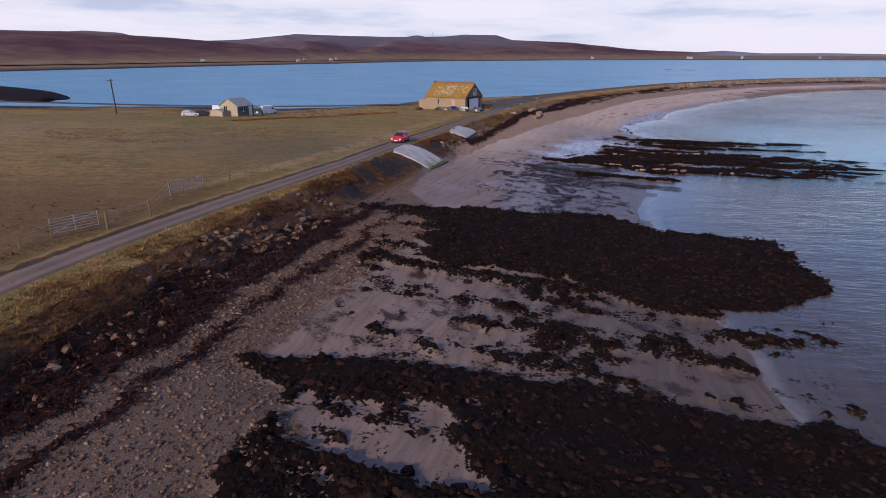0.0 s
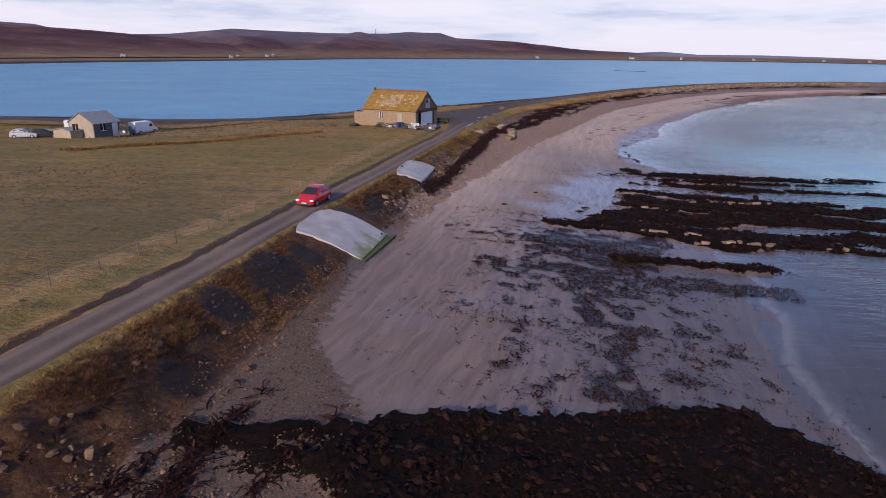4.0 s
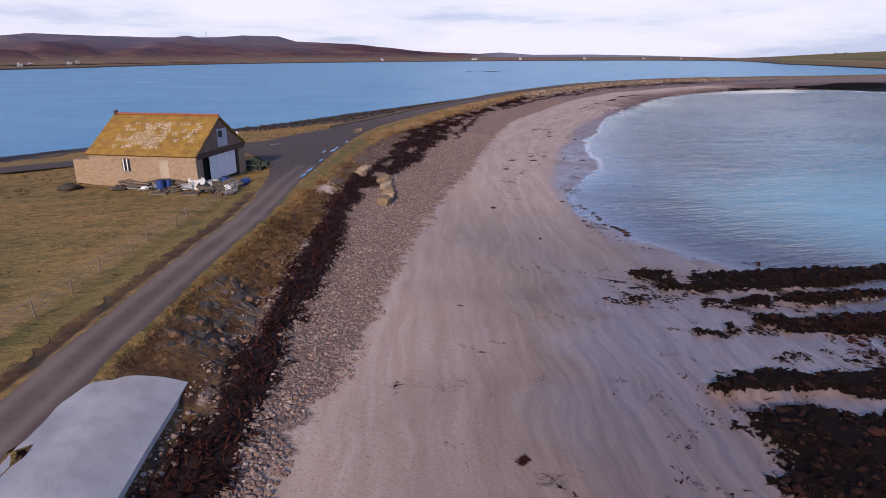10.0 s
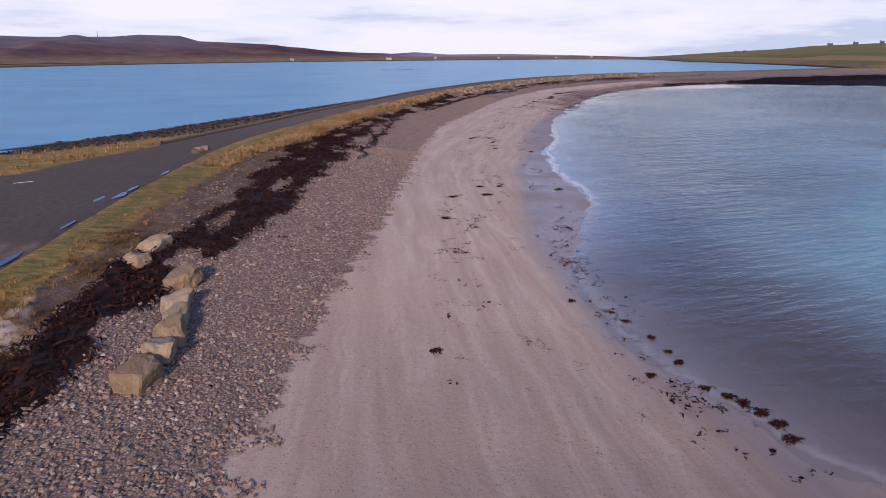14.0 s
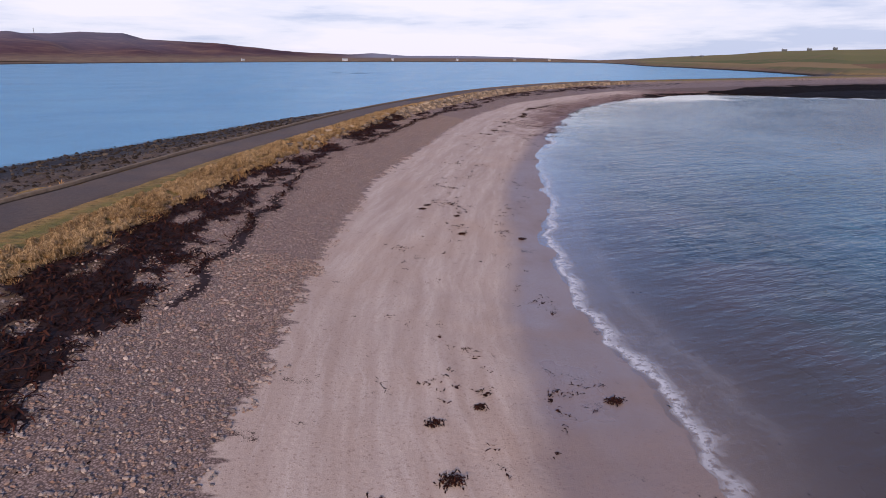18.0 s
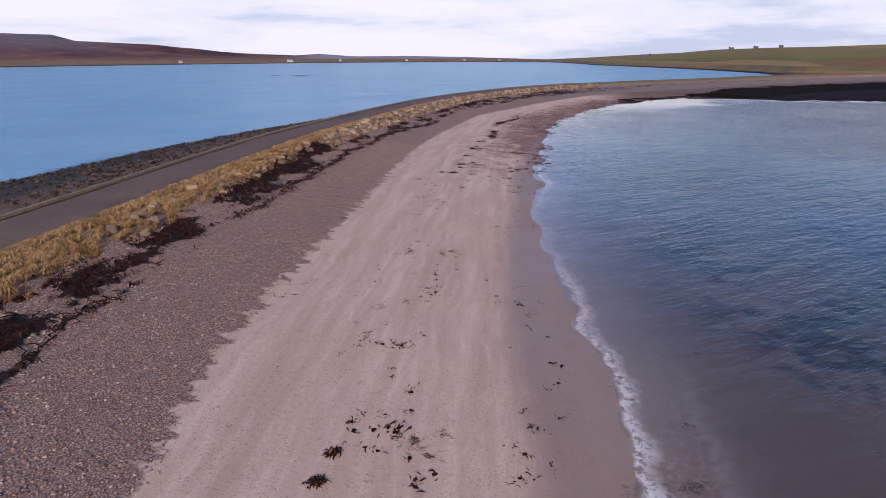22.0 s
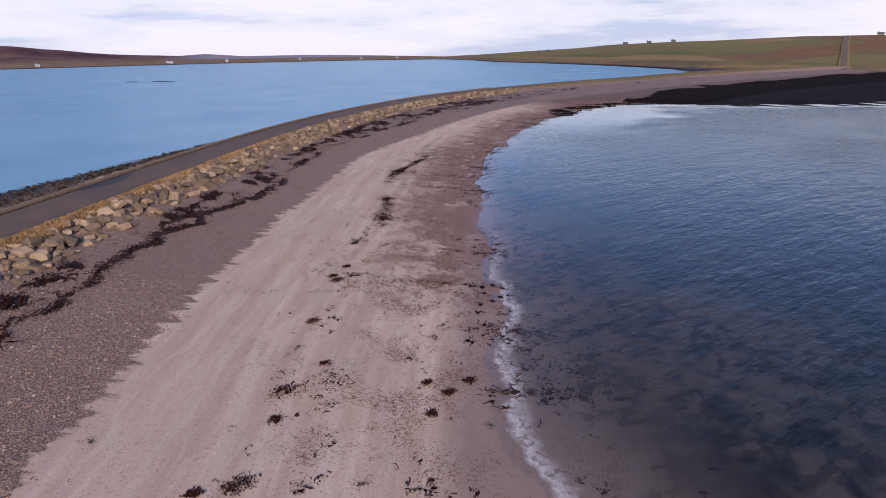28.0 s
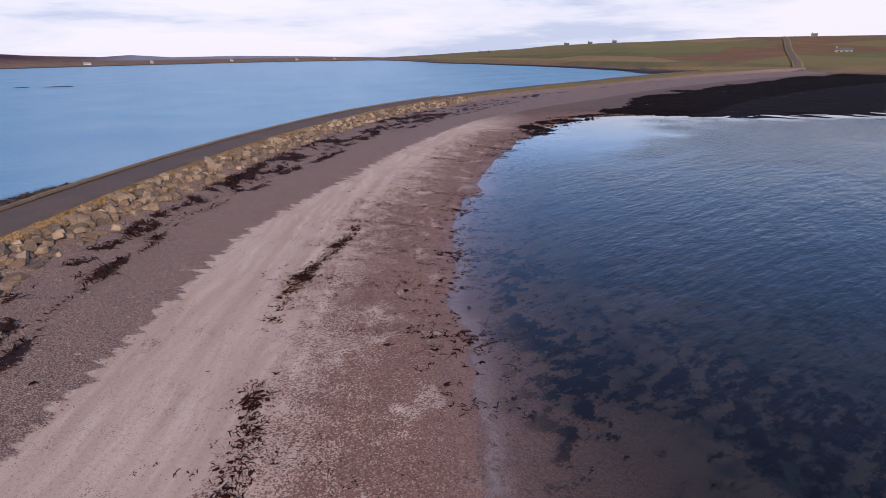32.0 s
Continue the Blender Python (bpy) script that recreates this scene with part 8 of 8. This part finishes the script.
hatchback(real(pose(-51.4, 121.6, gz(-51.4, 121.6), 0, 0, 25)), M_PLASTIC, "dark car parked in the rough grass by the outbuilding")


def shed(m, w, d, he, hr, front, side, roof_mat, lab, door=True):
    t = thing("shed", m, lab, "shed")
    part("wall", box(0, w, 0, 0.15, -0.4, he), side, t)
    part("wall", box(0, w, d - 0.15, d, -0.4, he), side, t)
    for x0 in (0.0, w - 0.15):
        bm = bmesh.new()
        for x in (x0, x0 + 0.15):
            vs = [bm.verts.new((x, y, z)) for y, z in ((0.153, -0.4), (d - 0.153, -0.4), (d - 0.153, he), (d / 2, hr - 0.05), (0.153, he))]
            bm.faces.new(vs)
        a, b = bm.verts[:5], bm.verts[5:]
        for i in range(5):
            bm.faces.new((a[i], a[(i + 1) % 5], b[(i + 1) % 5], b[i]))
        bmesh.ops.recalc_face_normals(bm, faces=bm.faces)
        part("gable", bm, front, t)
    for sgn in (0, 1):
        y0, y1 = (-0.15, d / 2) if sgn == 0 else (d + 0.15, d / 2)
        part("roof", quad_pane([(-0.15, y0, he - 0.08), (w + 0.15, y0, he - 0.08), (w + 0.15, y1, hr), (-0.15, y1, hr)], (0, 0, 0.08)), roof_mat, t, "grey sheet roof slope")
    win = part("window", box(w * 0.25, w * 0.25 + 0.8, -0.02, 0.02, 1.0, 1.9), M_GLASS, t)
    part("frame", box(w * 0.25 - 0.06, w * 0.25 + 0.86, -0.045, -0.022, 0.92, 0.998), M_WHITE, win)
    part("frame", box(w * 0.25 + 0.36, w * 0.25 + 0.44, -0.045, -0.022, 1.0, 1.9), M_WHITE, win)
    if door:
        dr = part("door", box(w * 0.7, w * 0.7 + 0.9, -0.03, 0.0, 0.0, 2.0), M_WHITE, t)
        part("door_handle", box(w * 0.7 + 0.75, w * 0.7 + 0.82, -0.06, -0.032, 0.95, 1.05), M_CHROME, dr)
    return t


shed(pose(-43.85, 120.1, gz(-44.5, 121.5), 0, 0, 66), 4.2, 4.8, 2.0, 3.35, M_TAN_WALL, M_DARK_WALL, M_GREY_ROOF, "tan and grey shed with a sheet roof in rough grass")
shed(pose(-46.6, 119.2, gz(-47.5, 119.8), 0, 0, 66), 1.9, 3.3, 1.0, 1.3, M_TAN_WALL, M_TAN_WALL, M_GREY_ROOF, "low tan outbuilding beside the shed", False)


# ---- far houses, farm road, skerry ----
def far_spot(az, beyond):
    r0 = float(far_r(az))
    r = r0 + beyond
    z = float(far_height(np.array([az]), np.array([r]))[0][0])
    return CENTRE[0] + r * math.sin(radians(az)), CENTRE[1] + r * math.cos(radians(az)), z


def house(az, beyond, w, d, h, wall, roof_mat, turn, lab):
    x, y, z = far_spot(az, beyond)
    t = thing("house", pose(x, y, z - 0.5, 0, 0, turn), lab, "house", "houses across the water")
    part("wall", poly_prism([(0, 0), (w, 0), (w, d), (0, d)], -2, h), wall, t)
    bm = bmesh.new()
    a = [bm.verts.new(p) for p in ((-0.4, -0.4, h), (-0.4, d + 0.4, h), (-0.4, d / 2, h + d * 0.42))]
    b = [bm.verts.new((w + 0.4, p.co.y, p.co.z)) for p in a]
    bm.faces.new(a)
    bm.faces.new(b[::-1])
    for i in range(3):
        bm.faces.new((a[i], b[i], b[(i + 1) % 3], a[(i + 1) % 3]))
    bmesh.ops.recalc_face_normals(bm, faces=bm.faces)
    r = part("roof", bm, roof_mat, t)
    part("chimney", box(0.3, 1.2, d / 2 - 0.5, d / 2 + 0.5, h + d * 0.3, h + d * 0.42 + 1.1), wall, r)
    for k in range(3):
        part("window", box(w * (0.18 + 0.3 * k), w * (0.18 + 0.3 * k) + 1.1, -0.06, -0.01, h * 0.35, h * 0.75), M_GLASS, t)
    return t


for az, beyond, w, d, h, wm, turn in ((-21.2, 40, 7, 5, 2.2, M_WHITE, 10), (-20.3, 60, 6, 4, 2, M_TAN_WALL, 30), (-17.6, 55, 8, 5, 2.2, M_WHITE, 0), (-16.8, 80, 6, 4, 2.2, M_TAN_WALL, 15), (-31, 60, 8, 5, 2.4, M_TAN_WALL, 5), (9.6, 50, 11, 7, 3, M_WHITE, -8),
                                      (18.2, 60, 22, 8, 3.5, M_WHITE, -12), (22.6, 60, 10, 8, 5, M_WHITE, -20), (28.4, 70, 12, 8, 3.5, M_WHITE, -25), (33.5, 60, 14, 8, 3.5, M_TAN_WALL, -30), (36.6, 70, 13, 8, 3.5, M_TAN_WALL, -30)):
    house(az, beyond, w * 0.62, d * 0.8, h * 0.8, M_PALE if wm is M_WHITE else wm, M_GREY_ROOF, turn, "distant cottage with a grey roof beside the loch")
for az, beyond, w, turn in ((48.3, 330, 16, -40), (49.0, 335, 10, -30), (54.9, 500, 14, -45), (56.6, 505, 12, -50), (58.3, 508, 10, -50), (71.5, 490, 12, -70), (78.5, 395, 12, -80), (79.3, 300, 13, -75), (70.6, 180, 22, -78), (82, 260, 14, -80), (83.2, 262, 12, -85), (85, 258, 10, -80), (86.5, 255, 11, -85)):
    house(az, beyond, w * 0.5, 4, 2.0, M_DARK_WALL if az < 70 else M_TAN_WALL, M_DARK_WALL, turn, "distant grey farm building on the farmland ridge")


def far_strip(name, pts, width, mat, lab, cat):
    V = []
    for i, (az, b) in enumerate(pts):
        x, y, z = far_spot(az, b)
        V += [(x - width * 0.36, y + width * 0.36, z + 0.75 - 0.06 * width), (x + width * 0.36, y - width * 0.36, z + 0.75 - 0.06 * width)]
    F = np.array([(2 * i, 2 * i + 1, 2 * i + 3, 2 * i + 2) for i in range(len(pts) - 1)])
    ob = new(name, mesh_np(name, np.array(V), F, [mat], True, dict(track=np.zeros(len(V)))))
    return tagged(ob, lab, cat, kind="structure")


far_strip("farm_verge", [(float(np.interp(b, [20, 60, 150, 300, 480], [66.5, 67.0, 67.9, 68.9, 69.8])), b) for b in range(12, 425, 12)], 6.5, M_TURF, "pale grass verges of the farm road", "verge")
far_strip("hedge", [(69.2 + 0.5 * i, 185 + 2.0 * i) for i in range(24)], 2.2, M_RUST, "brown hedge line between the fields", "hedge")
far_strip("farm_road", [(float(np.interp(b, [20, 60, 150, 300, 480], [66.5, 67.0, 67.9, 68.9, 69.8])), b) for b in range(12, 425, 12)], 3.4, M_ROAD, "straight tarmac road climbing the farmland hill", "road")
for i, (x, y, k) in enumerate(((186, 613, 2.5), (200, 604, 4), (204, 601, 2.5))):
    lump("skerry", pose(x, y, 0, 0, 0, -35), (k * 1.5, k * 0.4, 0.3), M_WRACK, "low dark weedy skerry awash in the loch", "skerry", "skerries", 20 + i, 0.3)
lump("weedy_point", pose(-172, 222, -0.2, 0, 0, -38), (62, 13, 1.6), M_WRACK, "low dark weed-covered point running into the loch", "rocky point", "", 31, 0.2)


# ---- tan rock steps in the ledges, boulders in the bank, mast on the hill ----
M_ROCKSTEP = stone_mat("pink_flagstone", (0.13, 0.085, 0.062), (0.22, 0.15, 0.112), (0.34, 0.245, 0.185), 0.8)


def rock_steps():
    rnd = random.Random(23)
    meshes = [rock_mesh("slab", 500 + i, M_ROCKSTEP, 0.36) for i in range(5)]
    for (xa, ya), (xb, yb), n in (((17.5, 82.8), (24.5, 81.8), 12), ((22.6, 79.9), (35, 78.2), 18), ((28.5, 93.9), (38, 93.0), 14), ((21, 90.2), (30, 88.6), 9)):
        host = thing("rock_ledge", Matrix.Identity(4), "pinkish tan rock step showing among black weed", "rock ledge", "rock steps of the shore")
        for i in range(n):
            if rnd.random() < 0.65:
                f = (i + rnd.uniform(0.2, 0.8)) / n
                x, y = xa + f * (xb - xa), ya + f * (yb - ya) + rnd.uniform(-0.1, 0.1)
                ob = new("slab", rnd.choice(meshes))
                ob.parent = host
                ob.matrix_basis = pose(x, y, gz(x, y, 0.02), rnd.uniform(-9, 9), rnd.uniform(-9, 9), -8 + rnd.uniform(-14, 14)) @ Matrix.Diagonal((rnd.uniform(0.35, 0.75), 0.4, 0.7, 1))


def bank_boulders():
    rnd = random.Random(29)
    meshes = [rock_mesh("stone", 600 + i, M_STONES, 0.6) for i in range(6)]
    for s0, u0, ds, du, n, lab in ((75.0, 7.4, 3.4, 1.1, 26, "heap of grey-brown stones at the foot of the bank"), (69.2, 5.8, 3.0, 1.0, 22, "dark stones tumbled from the grassy bank"), (119.0, 3.4, 3.0, 0.8, 10, "dark stones showing in the eroded bank")):
        host = thing("stone_pile", Matrix.Identity(4), lab, "stones", "stones in the bank")
        for i in range(n):
            x, y, _ = place(s0 + rnd.gauss(0, ds * 0.5), u0 + rnd.gauss(0, du * 0.5))
            k = rnd.uniform(0.22, 0.55)
            ob = new("stone", rnd.choice(meshes))
            ob.parent = host
            ob.matrix_basis = pose(x, y, gz(x, y, 0.10 * k), rnd.uniform(-25, 25), rnd.uniform(-25, 25), rnd.uniform(0, 360)) @ Matrix.Diagonal((k, k, k, 1))


rock_steps()
bank_boulders()


def outcrop(s0, s1, u0, u1, n, mat, lab, seed, big=1.0):
    """Bedrock laid bare in the bank: tilted broken slabs."""
    rnd = random.Random(seed)
    meshes = [rock_mesh("slab", seed * 10 + i, mat, 0.34, 7) for i in range(5)]
    host = thing("rock_outcrop", Matrix.Identity(4), lab, "rock outcrop", "rock in the bank")
    for i in range(n):
        s, u = rnd.uniform(s0, s1), rnd.uniform(u0, u1)
        x, y, z = place(s, u)
        k = rnd.uniform(0.45, 1.0) * big
        ob = new("slab", rnd.choice(meshes))
        ob.parent = host
        ob.matrix_basis = pose(x, y, z - 0.09 * big, 0, 0, heading(s)) @ pose(0, 0, 0, 24 + rnd.uniform(-9, 9), rnd.uniform(-10, 10), rnd.uniform(-25, 25)) @ Matrix.Diagonal((k * 1.1, k * 0.8, k * 0.8, 1))


outcrop(136.0, 143.2, 1.9, 4.4, 150, stone_mat("grey_outcrop", (0.088, 0.072, 0.060), (0.108, 0.088, 0.072), (0.135, 0.110, 0.090), 2.0), "grey slabby rock outcrop in the road bank", 41, 0.62)
M_SCREE = stone_mat("dark_scree", (0.020, 0.016, 0.015), (0.045, 0.035, 0.031), (0.088, 0.070, 0.062), 2.0)
outcrop(113.2, 118.6, 2.3, 4.4, 90, M_SCREE, "dark broken rock face in the road bank", 43, 0.30)
outcrop(97.2, 101.4, 2.0, 5.0, 110, M_SCREE, "dark scree slipping out of the road bank", 47, 0.28)
outcrop(93.0, 95.6, 2.4, 4.8, 60, M_SCREE, "small dark scree patch in the road bank", 53, 0.26)
x, y, z = far_spot(-5.0, 1080)
mast = thing("mast", pose(x, y, z - 1), "thin grey mast on the moorland summit", "mast")
part("pole", cyl(0.7, 0.35, 0, 16, 8, Matrix.Identity(4)), M_DARK_WALL, mast)
part("crossbar", box(-2.2, 2.2, -0.3, 0.3, 12.6, 13.2), M_DARK_WALL, mast)


# ---- the plan's units to metres ----
for ob in list(scene.objects):
    if ob.parent is None and ob.type in {"MESH", "EMPTY"}:
        ob.matrix_basis = Matrix.Scale(PLAN, 4) @ ob.matrix_basis
